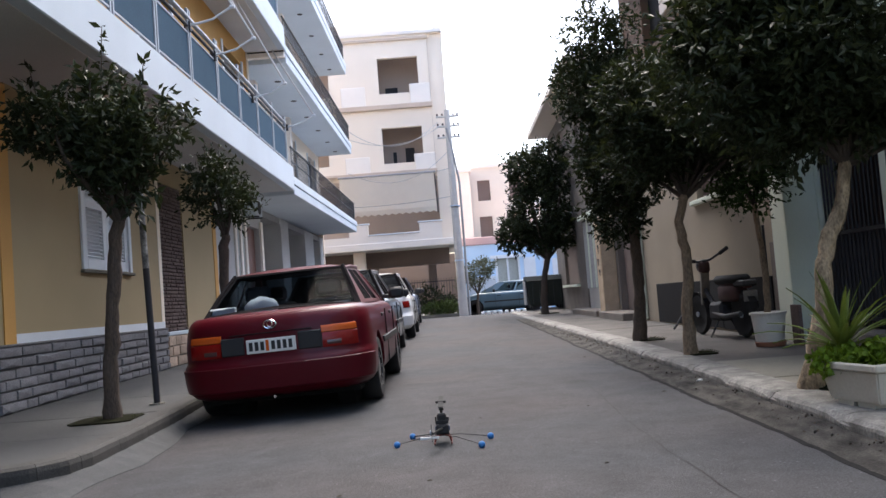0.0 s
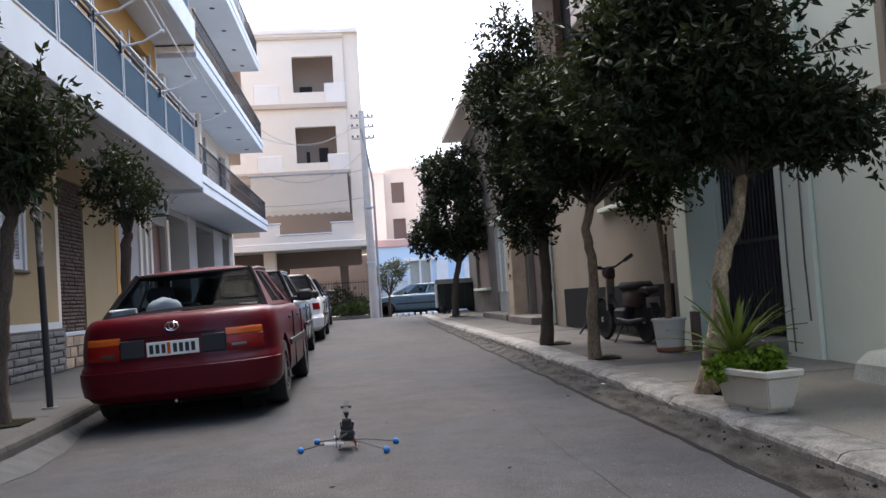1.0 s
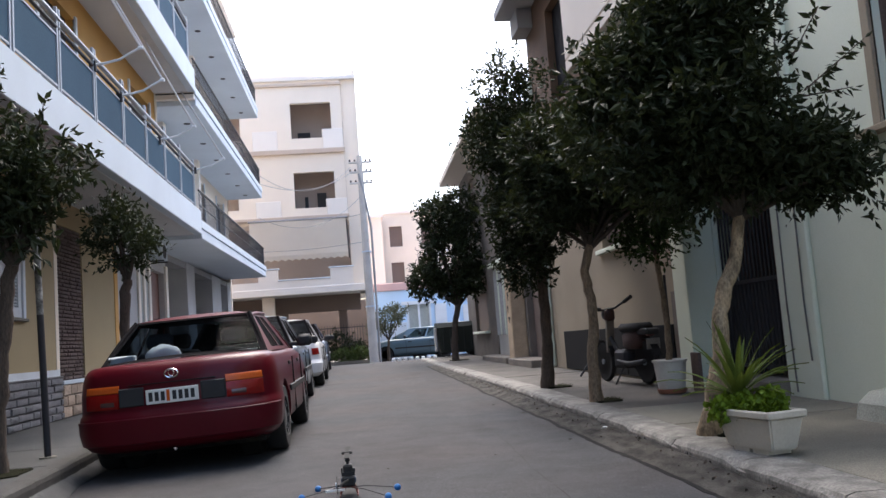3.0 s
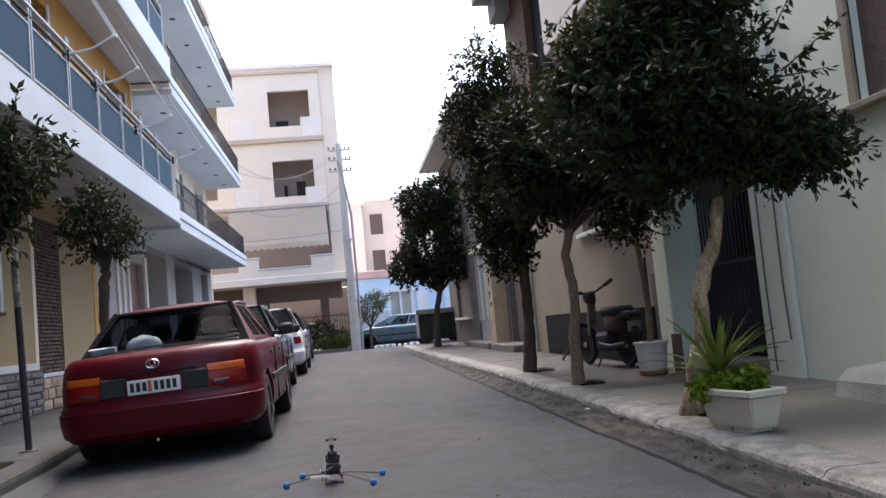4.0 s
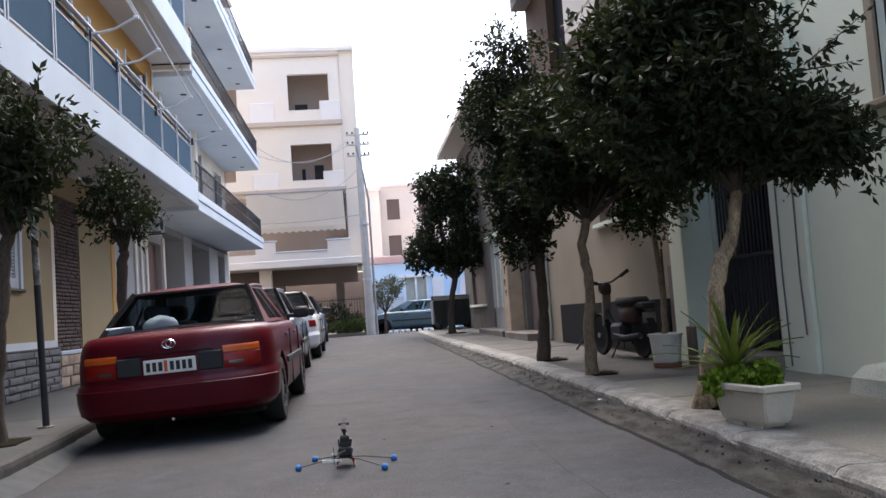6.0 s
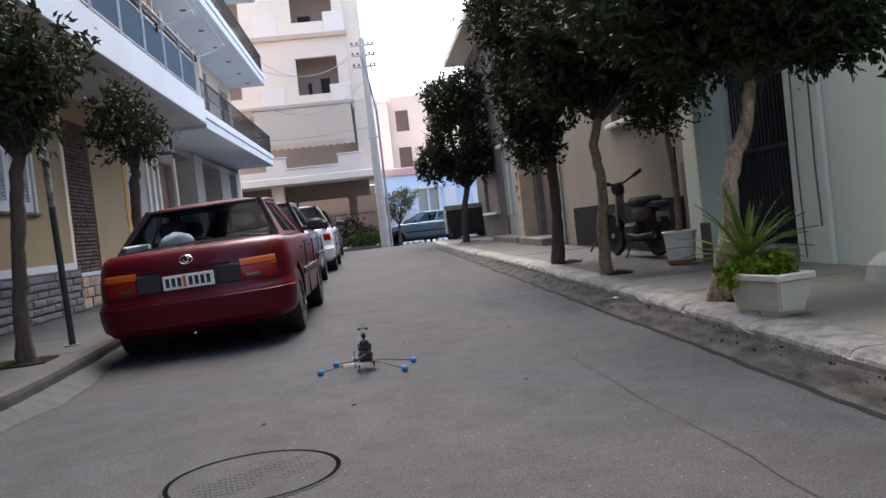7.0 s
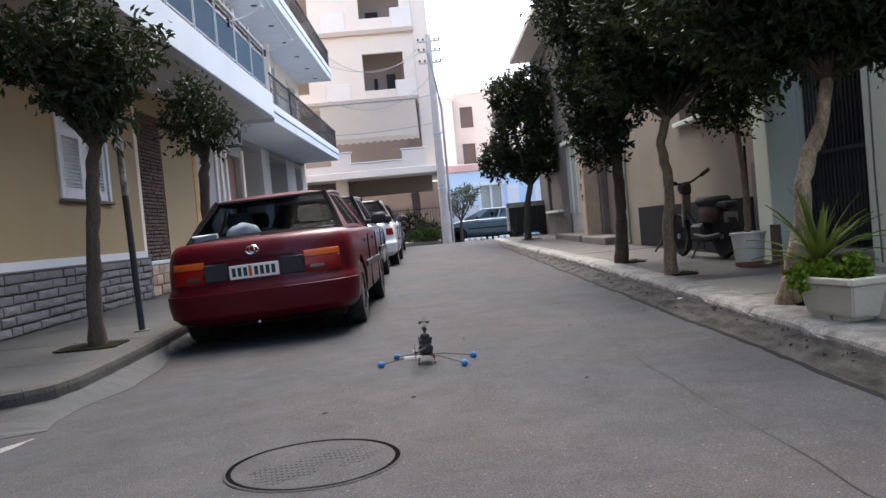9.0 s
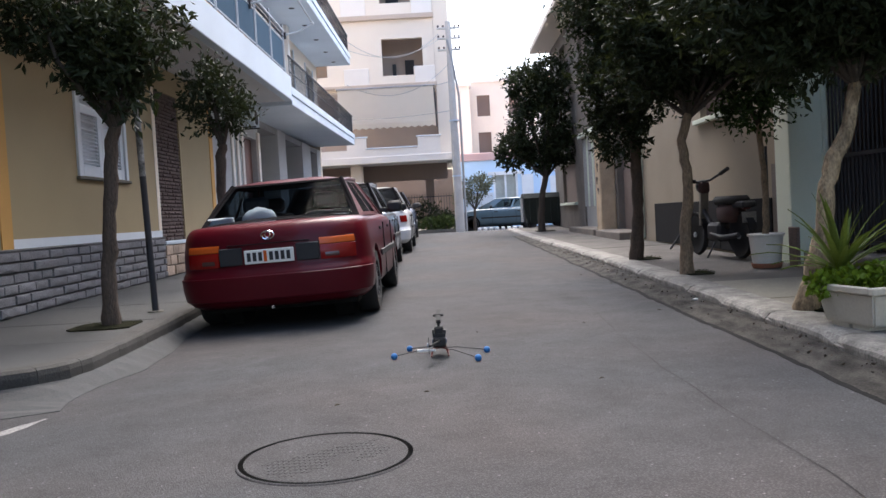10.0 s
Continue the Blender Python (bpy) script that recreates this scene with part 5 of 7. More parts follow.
def tree(name, base, trunk, blobs, twigs, per, size, seed, label, material=None, sprigs=(), group="street trees", rind=None, shoots=5.0):
    """trunk: rows of (dx, dy, z, radius) from the base; blobs are given from the base too; sprigs: rows of start and end."""
    r = np.random.RandomState(seed)
    top = thing(name, pose(*base), label, "tree", group)
    bm = bmesh.new()
    sides = 10
    pts = [Vector(t[:3]) for t in trunk]
    fine, rad = [], []
    for i in range(len(pts) - 1):
        for k in range(4):
            u = k / 4
            p = pts[i].lerp(pts[i + 1], u)
            fine.append(p + Vector((r.normal(0, 0.006), r.normal(0, 0.006), 0)))
            rad.append((trunk[i][3] * (1 - u) + trunk[i + 1][3] * u) * (1 + r.normal(0, 0.05)))
    fine.append(pts[-1])
    rad.append(trunk[-1][3])
    tube(bm, fine, rad, sides)
    part("trunk", bm, rind or bark, top, "rough bark", smooth=70)
    fork = pts[-1]
    for b in blobs:
        for _ in range(3):
            bm = bmesh.new()
            e = Vector(b[0]) + Vector((r.normal(0, 0.35) * b[1][0], r.normal(0, 0.35) * b[1][1], r.normal(0.2, 0.3) * b[1][2]))
            md = fork.lerp(e, 0.5) + Vector((r.normal(0, 0.06), r.normal(0, 0.06), 0.05))
            tube(bm, [fork - Vector((0, 0, 0.03)), md, e], [trunk[-1][3] * 0.62, trunk[-1][3] * 0.36, 0.008], 6)
            part("limb", bm, bark_dark, top, smooth=70)
    P, D = crown_points(blobs, twigs, per, seed)
    big = float(np.mean([max(b[1]) for b in blobs]))
    for b in blobs:
        for _ in range(max(2, round(b[2] * shoots))):
            u = r.normal(0, 1, 3)
            u[2] = abs(u[2]) * 0.9 - 0.25
            u /= np.linalg.norm(u)
            a = np.array(b[0]) + u * np.array(b[1]) * 0.75
            h = u * 0.8 + np.array((0, 0, 0.55)) + r.normal(0, 0.25, 3)
            h /= np.linalg.norm(h)
            ln = big * r.uniform(0.35, 0.85)
            k = int(ln / size * 3.2)
            t = np.linspace(0.1, 1, k)[:, None]
            P = np.concatenate([P, a + h * ln * t + np.array((0, 0, -0.12)) * ln * t * t + r.normal(0, 0.008, (k, 3))])
            D = np.concatenate([D, np.repeat(h[None] * 0.35, k, 0) + r.normal(0, 0.6, (k, 3))])
    for a, e, k in sprigs:
        a, e = np.array(a), np.array(e)
        t = np.linspace(0, 1, k)[:, None]
        P = np.concatenate([P, a + (e - a) * t + r.normal(0, 0.008, (k, 3))])
        D = np.concatenate([D, np.repeat(((e - a) / np.linalg.norm(e - a))[None] * 0.3, k, 0) + r.normal(0, 0.7, (k, 3))])
        bm = bmesh.new()
        tube(bm, [tuple(a), tuple(e)], [0.007, 0.003], 5)
        part("sprig", bm, bark, top)
    me = leaves_mesh("crown", P, D, size * r.uniform(0.65, 1.25, len(P)), material or leaf_dark, seed + 1)
    cr = new("crown", me)
    cr.parent = top
    tagged(cr, "dense dark glossy leaves")
    return top


def pit(x, y, sx, sy, grassy, seed):
    """A square of soil round a tree's foot."""
    z = gz(y) + (kerb_top(y) if x > 0 else KERB)
    bm = bmesh.new()
    r = random.Random(seed)
    n = 20
    c = bm.verts.new((0, 0, 0.012))
    ring = [bm.verts.new((sx * max(-1, min(1, 1.25 * math.cos(a))) * r.uniform(0.92, 1), sy * max(-1, min(1, 1.25 * math.sin(a))) * r.uniform(0.92, 1), 0.006)) for a in [k * math.tau / n for k in range(n)]]
    for k in range(n):
        bm.faces.new((c, ring[k], ring[(k + 1) % n]))
    low = bmesh.ops.extrude_face_region(bm, geom=bm.faces[:])
    for v in [g for g in low["geom"] if isinstance(g, bmesh.types.BMVert)]:
        v.co.z -= 0.05
    bmesh.ops.recalc_face_normals(bm, faces=bm.faces[:])
    bed = thing("tree_pit", pose(x, y, z), "square of dark soil and weeds at a tree's foot", "soil patch", "tree pits")
    part("soil", bm, soil, bed)
    q = np.random.RandomState(seed)
    k = grassy
    P = np.stack([q.uniform(-sx, sx, k), q.uniform(-sy, sy, k), np.full(k, 0.012)], 1)
    me = leaves_mesh("weed_cover", P, np.stack([q.normal(0, 0.5, k), q.normal(0, 0.5, k), np.full(k, 1.3)], 1), q.uniform(0.010, 0.024, k), weed_green, seed, 0.0, 0.25)
    w = new("weed_cover", me)
    w.parent = bed
    tagged(w, "short weeds", kind="stuff")


weed_green = leaf_mat("dull_weed", (0.030, 0.038, 0.012), 0.8)
leaf_bright_dull = leaf_mat("weed_green", (0.06, 0.085, 0.025), 0.6)
def zb(y):
    return gz(y) + KERB


def zr(y):
    return gz(y) + kerb_top(y)


tree("street_tree", (2.71, 5.89, zb(5.9)), [(0, 0, -0.05, 0.098), (0.06, 0.0, 0.20, 0.074), (0.15, 0.0, 0.54, 0.062), (0.18, 0.02, 0.85, 0.058), (0.25, 0.02, 1.05, 0.054), (0.36, 0.03, 1.24, 0.048), (0.42, 0.05, 1.55, 0.042)],
     [((0.25, 0.0, 2.35), (0.50, 0.75, 0.62), 5), ((-0.38, 0.05, 2.2), (0.48, 0.55, 0.42), 3.0), ((-0.25, 0.1, 2.62), (0.44, 0.45, 0.36), 2.5), ((0.10, 0.1, 3.0), (0.42, 0.5, 0.42), 2.5), ((0.82, -0.10, 1.86), (0.48, 0.40, 0.24), 3.0), ((0.10, 0.1, 2.0), (0.50, 0.6, 0.42), 4), ((0.45, -0.1, 1.95), (0.6, 0.6, 0.32), 3), ((0.36, 0.1, 3.1), (0.42, 0.65, 0.6), 4.0), ((1.06, -0.1, 1.72), (0.32, 0.30, 0.15), 1.2), ((0.12, 0.2, 2.75), (0.45, 0.5, 0.45), 2)],
     3100, 9, 0.088, 11, "leaning street tree with pale patchy bark and a dense dark crown", rind=bark_pale,
     sprigs=[((0.9, -0.2, 2.40), (1.47, -0.1, 2.80), 40), ((0.8, -0.2, 2.6), (1.08, -0.2, 3.02), 26), ((0.85, -0.2, 2.35), (1.30, -0.15, 2.42), 24), ((1.0, -0.1, 2.1), (1.30, -0.1, 2.20), 20)])
tree("street_tree", (2.74, 8.9, zb(8.9)), [(0, 0, -0.05, 0.085), (0.0, 0.0, 0.36, 0.060), (0.045, 0.0, 0.80, 0.054), (0.035, 0.0, 1.18, 0.050), (0.0, 0, 1.38, 0.048), (0.09, 0, 1.65, 0.044)],
     [((0.2, 0.0, 2.45), (0.85, 0.9, 0.70), 6), ((0.8, 0.1, 2.6), (0.65, 0.7, 0.65), 3), ((-0.15, 0.2, 2.2), (0.48, 0.6, 0.45), 3), ((0.75, -0.2, 2.2), (0.5, 0.5, 0.45), 2), ((0.95, -0.1, 3.1), (0.5, 0.6, 0.5), 2), ((-0.3, 0.1, 2.75), (0.45, 0.5, 0.4), 2)],
     1900, 9, 0.088, 23, "street tree with a crooked slim trunk and a dense dark crown", rind=bark_tan)
tree("street_tree", (2.76, 11.3, zb(11.3)), [(0, 0, -0.05, 0.10), (0.03, 0.0, 0.4, 0.078), (0.055, 0.0, 0.75, 0.072), (0.055, 0.0, 1.3, 0.07), (0.02, 0, 1.75, 0.065)],
     [((-0.08, 0.0, 2.4), (0.65, 0.7, 0.75), 4), ((-0.12, 0.0, 1.68), (0.38, 0.40, 0.40), 1.8), ((-0.48, 0.0, 3.4), (0.38, 0.45, 0.6), 1.5), ((0.0, 0.0, 3.25), (0.70, 0.7, 0.70), 4), ((-0.28, 0.0, 4.0), (0.36, 0.45, 0.58), 1.3), ((0.6, 0.2, 2.6), (0.75, 0.7, 0.8), 3.5), ((0.05, 0.1, 4.15), (0.32, 0.4, 0.45), 0.35)],
     2100, 9, 0.088, 37, "street tree with a straight dark trunk and a tall crown")
tree("street_tree", (3.20, 25.9, zr(25.9)), [(0, 0, -0.05, 0.13), (0, 0, 0.5, 0.105), (0.06, 0, 1.1, 0.095), (0.20, 0, 1.65, 0.09)],
     [((0.05, 0, 3.1), (1.15, 1.1, 1.10), 5), ((-0.2, 0, 4.3), (0.75, 0.8, 0.75), 3), ((-0.75, 0, 2.4), (0.58, 0.6, 0.55), 1.8), ((0.75, 0, 2.4), (0.6, 0.7, 0.55), 1.6), ((0.1, 0, 2.2), (0.6, 0.6, 0.4), 1.5), ((0.45, 0, 4.0), (0.7, 0.7, 0.7), 1.5), ((0.55, 0.2, 4.7), (0.65, 0.7, 0.6), 1.6)],
     1800, 8, 0.14, 41, "rounded street tree with a dark crown near the corner")
tree("street_tree", (-2.60, 7.18, zb(7.18)), [(0, 0, -0.05, 0.080), (0.01, 0.0, 0.4, 0.062), (0.04, 0.0, 0.85, 0.057), (0.085, 0.0, 1.22, 0.060), (0.10, 0, 1.50, 0.056), (0.15, 0, 1.66, 0.050)],
     [((0.12, 0.0, 2.28), (0.36, 0.40, 0.40), 5), ((0.15, 0.0, 1.96), (0.20, 0.24, 0.24), 1.4), ((-0.42, 0.05, 2.50), (0.32, 0.38, 0.28), 2.2), ((0.48, 0.05, 2.40), (0.25, 0.36, 0.24), 1.6), ((0.0, 0, 2.62), (0.34, 0.36, 0.26), 1.5)],
     560, 9, 0.092, 53, "small street tree with a knotted trunk and upright shoots", shoots=2.0,
     sprigs=[((0.05, 0, 2.7), (0.09, 0, 3.34), 40), ((0.32, 0, 2.5), (0.44, 0, 3.04), 34), ((0.52, 0, 2.4), (0.73, 0, 2.63), 22), ((-0.45, 0, 2.55), (-0.56, 0, 3.07), 32), ((-0.2, 0, 2.6), (-0.17, 0, 2.98), 26), ((-0.6, 0, 2.5), (-0.82, 0, 2.62), 20), ((-0.5, 0, 2.38), (-0.80, 0, 2.40), 20)])
tree("street_tree", (-2.62, 11.25, zb(11.2)), [(0, 0, -0.05, 0.085), (0.0, 0.0, 0.6, 0.066), (-0.02, 0.0, 1.2, 0.062), (0.0, 0.0, 1.60, 0.072), (0.04, 0, 1.8, 0.055)],
     [((-0.03, 0.0, 2.28), (0.40, 0.42, 0.36), 4), ((-0.12, 0.0, 2.60), (0.25, 0.3, 0.30), 2), ((0.2, 0, 2.2), (0.22, 0.25, 0.25), 1.2)],
     240, 9, 0.085, 67, "small pruned street tree with a thin crown", sprigs=[((-0.14, 0, 2.6), (-0.18, 0, 3.0), 24), ((0.2, 0, 2.4), (0.38, 0, 2.62), 14), ((0.0, 0, 2.5), (0.08, 0, 2.8), 12)])
pit(2.92, 5.92, 0.20, 0.20, 200, 3)
pit(2.86, 8.95, 0.15, 0.20, 220, 5)
pit(2.90, 11.35, 0.17, 0.22, 220, 6)
pit(3.3, 25.9, 0.30, 0.4, 80, 7)
pit(-2.64, 7.16, 0.27, 0.27, 60, 8)
pit(-2.74, 11.2, 0.32, 0.35, 100, 9)

# olive bush by the pole, and planting before the far house
tree("olive_tree", (1.55, 36.2, gz(36)), [(0, 0, 0, 0.07), (0.02, 0, 0.5, 0.06), (0.05, 0, 0.9, 0.05)], [((0.1, 0, 1.7), (0.75, 0.6, 0.62), 3), ((-0.4, 0, 1.4), (0.45, 0.4, 0.4), 1), ((0.5, 0, 2.0), (0.45, 0.4, 0.4), 1)], 420, 7, 0.10, 71, "grey-green olive tree beside the pole", leaf_olive, group="trees by the junction")


def bush(x, y, rx, ry, h, count, size, material, seed, label):
    top = thing("bush", pose(x, y, gz(y) + 0.13), label, "bush", "bushes before the far house")
    P, D = crown_points([((0, 0, h * 0.5), (rx, ry, h * 0.55), 1)], count, 7, seed)
    P[:, 2] = np.maximum(P[:, 2], 0.01)
    r = np.random.RandomState(seed)
    me = leaves_mesh("foliage", P, D, size * r.uniform(0.7, 1.3, len(P)), material, seed)
    o = new("foliage", me)
    o.parent = top
    for k in range(4):
        bm = bmesh.new()
        a = r.uniform(0, math.tau)
        tube(bm, [(0, 0, -0.02), (0.4 * rx * math.cos(a), 0.4 * ry * math.sin(a), h * 0.7)], [0.02, 0.006], 5)
        part("stem", bm, bark, top)


for k, (x, y, rx, h) in enumerate(((-2.6, 37.2, 0.7, 1.0), (-1.5, 37.5, 0.8, 1.4), (-0.4, 37.4, 0.7, 1.25), (-3.9, 37.4, 0.7, 0.9), (0.3, 37.0, 0.35, 0.8))):
    bush(x, y, rx, 0.45, h, 170, 0.12, leaf_dark, 80 + k, "dark shrub behind the kerb")
for k, (x, y, rx, h) in enumerate(((-0.2, 35.5, 0.65, 0.4), (0.35, 35.6, 0.4, 0.5), (-1.4, 35.5, 0.6, 0.3))):
    bush(x, y, rx, 0.35, h, 140, 0.11, leaf_bright_dull, 90 + k, "low green planting behind the kerb")

# ---------------------------------------------------------------- planter, white tub and moped
planter_white = mat("weathered_white_plastic", (0.58, 0.535, 0.445), 0.6, 0.14, 6, 60, 0.08)
tub_white = mat("white_enamel", (0.62, 0.61, 0.575), 0.45, 0.2, 6, 60, 0.03)
terracotta = mat("terracotta", (0.30, 0.13, 0.08), 0.85, 0.3, 12, 60, 0.2)


def frustum(bm, z0, z1, a0, b0, a1, b1):
    lo = [bm.verts.new((x * a0, y * b0, z0)) for x, y in ((-1, -1), (1, -1), (1, 1), (-1, 1))]
    hi = [bm.verts.new((x * a1, y * b1, z1)) for x, y in ((-1, -1), (1, -1), (1, 1), (-1, 1))]
    bm.faces.new(lo[::-1])
    bm.faces.new(hi)
    for k in range(4):
        bm.faces.new((lo[k], lo[(k + 1) % 4], hi[(k + 1) % 4], hi[k]))


planter = thing("planter", pose(2.685, 5.04, zb(5.0), 0, 0, 12) @ Matrix.Diagonal((0.80, 0.85, 0.96, 1)), "weathered white trough planter on the pavement", "planter")
bm = bmesh.new()
frustum(bm, 0.025, 0.228, 0.112, 0.250, 0.152, 0.300)
bmesh.ops.bevel(bm, geom=bm.edges[:], offset=0.012, segments=2, affect="EDGES")
part("trough", bm, planter_white, planter)
bm = bmesh.new()
for d in ((-0.17, 0.17, -0.32, -0.27), (-0.17, 0.17, 0.27, 0.32), (-0.17, -0.135, -0.27, 0.27), (0.135, 0.17, -0.27, 0.27)):
    box(bm, *d, 0.222, 0.268, bev=0.008)
part("rim", bm, planter_white, planter, "thick white rim")
for a, b in ((-0.19, -0.02), (0.02, 0.19)):
    boxed("foot", (-0.10, 0.10, a, b, 0.0, 0.03), planter_white, planter)
boxed("soil", (-0.134, 0.134, -0.268, 0.268, 0.17, 0.25), soil, planter)

yucca = thing("yucca", pose(2.65, 5.22, zb(5.2) + 0.24), "spiky yellow-green yucca growing in the planter", "plant")
r = np.random.RandomState(5)
for k in range(42):
    a, up, ln = r.uniform(0, math.tau), r.uniform(0.25, 1.45), r.uniform(0.34, 0.56)
    bm = bmesh.new()
    h = Vector((math.cos(a), math.sin(a), 0))
    sd = Vector((-math.sin(a), math.cos(a), 0))
    prev = None
    for i in range(6):
        t = i / 5
        el = up - 0.22 * t * t
        p = h * (ln * t * math.cos(up - 0.15 * t)) + Vector((0, 0, 0.08 + ln * t * math.sin(el)))
        w = 0.030 * (1 - t) ** 0.7 * (0.7 + t if t < 0.3 else 1.0)
        cur = [bm.verts.new(p + sd * w + Vector((0, 0, 0.006))), bm.verts.new(p), bm.verts.new(p - sd * w + Vector((0, 0, 0.006)))]
        if prev:
            for j in (0, 1):
                bm.faces.new((prev[j], prev[j + 1], cur[j + 1], cur[j]))
        prev = cur
    part("blade", bm, leaf_blade, yucca)
bm = bmesh.new()
tube(bm, [(0, 0, -0.06), (0.01, 0, 0.15)], [0.04, 0.03], 8)
part("stem", bm, bark, yucca)
ivy = thing("geranium", pose(2.68, 5.06, zb(5.0) + 0.228, 0, 0, 12) @ Matrix.Diagonal((0.85, 0.85, 0.95, 1)), "bright green leafy plant filling the planter", "plant")
P, D = crown_points([((0, 0.05, 0.04), (0.13, 0.25, 0.06), 4), ((-0.13, 0.20, 0.02), (0.08, 0.12, 0.07), 1.6), ((0.05, -0.14, 0.06), (0.09, 0.12, 0.07), 1.5)], 420, 5, 77, 0.3, 0.22)
o = new("foliage", leaves_mesh("foliage", P, D, 0.042 * r.uniform(0.6, 1.3, len(P)), leaf_bright, 78, 0.0, 0.95))
o.parent = ivy
for k in range(5):
    bm = bmesh.new()
    tube(bm, [(r.uniform(-0.1, 0.1), r.uniform(-0.25, 0.25), -0.04), (r.uniform(-0.12, 0.12), r.uniform(-0.3, 0.3), 0.10)], 0.006, 5)
    part("stem", bm, leaf_bright, ivy)

tub = thing("plant_tub", pose(3.67, 9.15, zb(9.15)), "round white tub with a rolled rim on a red saucer", "plant pot")
bm = bmesh.new()
lathe(bm, [(0.0, 0.045), (0.140, 0.045), (0.148, 0.07), (0.175, 0.335), (0.190, 0.338), (0.193, 0.36), (0.175, 0.365), (0.16, 0.33), (0.0, 0.325)], 32)
part("body", bm, tub_white, tub, smooth=40)
bm = bmesh.new()
lathe(bm, [(0.0, 0.0), (0.145, 0.0), (0.16, 0.045), (0.15, 0.05), (0.135, 0.02), (0.0, 0.02)], 28)
part("saucer", bm, terracotta, tub, "red-brown saucer", smooth=40)
bm = bmesh.new()
lathe(bm, [(0.0, 0.345), (0.155, 0.34), (0.158, 0.328), (0.0, 0.322)], 24)
part("soil", bm, soil, tub)
tree("potted_tree", (3.67, 9.15, zb(9.15) + 0.33), [(0, 0, 0, 0.038), (0.02, 0, 0.5, 0.032), (-0.02, 0, 0.95, 0.03), (-0.03, 0, 1.2, 0.03)], [((0, 0, 1.55), (0.45, 0.45, 0.40), 3), ((-0.15, 0, 1.35), (0.3, 0.3, 0.22), 1), ((0.1, 0.0, 2.1), (0.45, 0.5, 0.5), 2)], 520, 8, 0.07, 97, "slender small tree growing in the white tub", rind=bark_tan, material=leaf_mat("mid_green_leaf", (0.035, 0.06, 0.018)), group="potted trees")
stake = thing("plant_stake", pose(3.78, 9.35, zb(9.3)), "thin dark stake standing behind the tub", "stake")
bm = bmesh.new()
tube(bm, [(0, 0, 0), (0.0, 0.0, 1.3)], 0.014, 6)
part("rod", bm, dark_metal, stake)
board = thing("board", pose(3.93, 9.1, zb(9.1)), "brown wooden board leaning on the wall", "board")
boxed("plank", (-0.02, 0.02, -0.16, 0.05, 0, 0.42), stone_brown, board, bev=0.006)

moped = thing("moped", pose(3.84, 10.38, zb(10.9), 0, 0, 9), "old dark moped with a cream leg shield on its stand", "moped")
maroon_plastic = mat("dull_maroon_plastic", (0.055, 0.022, 0.020), 0.6, 0.4, 8, 60, 0.08)
beige_plastic = mat("dark_beige_plastic", (0.20, 0.175, 0.145), 0.55, 0.4, 8, 60, 0.08)
for y in (0.0, 1.18):
    bm = bmesh.new()
    lathe(bm, [(0.19, -0.03), (0.25, -0.035), (0.275, 0.0), (0.25, 0.035), (0.19, 0.03), (0.19, -0.03)], 24, (0, y, 0.275), "x")
    w = part("wheel", bm, rubber, moped, smooth=40)
    bm = bmesh.new()
    for k in range(12):
        a = k * math.tau / 12
        tube(bm, [(0, y, 0.275), (0, y + 0.2 * math.cos(a), 0.275 + 0.2 * math.sin(a))], 0.004, 4)
    lathe(bm, [(0.001, -0.05), (0.035, -0.05), (0.035, 0.05), (0.001, 0.05)], 10, (0, y, 0.275), "x")
    part("spokes", bm, steel, w)
    bm = bmesh.new()
    for k in range(9):
        a0, a1 = radians(20 + 16 * k), radians(20 + 16 * (k + 1))
        p = [(xx, y + 0.30 * math.cos(a), 0.275 + 0.30 * math.sin(a)) for a in (a0, a1) for xx in (-0.05, 0.05)]
        bm.faces.new([bm.verts.new(p[i]) for i in (0, 1, 3, 2)])
    bmesh.ops.solidify(bm, geom=bm.faces[:], thickness=0.006)
    part("mudguard", bm, dark_metal, moped)
bm = bmesh.new()
tube(bm, [(0, 1.18, 0.275), (0, 1.02, 0.70), (0, 0.95, 0.92)], 0.025, 8)
tube(bm, [(0, 1.0, 0.62), (0, 0.75, 0.38), (0, 0.42, 0.36), (0, 0.05, 0.50)], 0.032, 8)
tube(bm, [(0, 0.42, 0.36), (0, 0.25, 0.66)], 0.026, 8)
part("frame", bm, dark_metal, moped, smooth=60)
bm = bmesh.new()
box(bm, -0.12, 0.12, 0.36, 0.70, 0.20, 0.44, bev=0.04)
part("engine", bm, dark_metal, moped)
bm = bmesh.new()
box(bm, -0.12, 0.12, -0.05, 0.52, 0.66, 0.77, bev=0.04)
part("seat", bm, rubber, moped, "black seat", smooth=50)
bm = bmesh.new()
prism(bm, [(0.98, 0.40), (1.02, 0.40), (1.01, 0.60), (0.97, 0.86), (0.93, 0.86), (0.96, 0.60)], 0, -0.055, 0.055)
part("leg_shield", bm, beige_plastic, moped, "dark beige leg shield")
bm = bmesh.new()
tube(bm, [(-0.12, 1.02, 0.98), (-0.05, 0.97, 0.97), (0.04, 0.84, 0.99), (0.12, 0.62, 1.09)], 0.016, 8)
part("handlebar", bm, dark_metal, moped, smooth=60)
for s in (-1, 1):
    bm = bmesh.new()
    tube(bm, [(0.10, 0.68, 1.06), (0.14, 0.55, 1.12)] if s > 0 else [(-0.09, 1.0, 0.98), (-0.20, 1.08, 1.0)], 0.026, 8)
    part("grip", bm, rubber, moped)
bm = bmesh.new()
lathe(bm, [(0.001, -0.08), (0.07, -0.06), (0.085, 0.02), (0.08, 0.06), (0.001, 0.07)], 16, (0, 1.0, 0.92), "x")
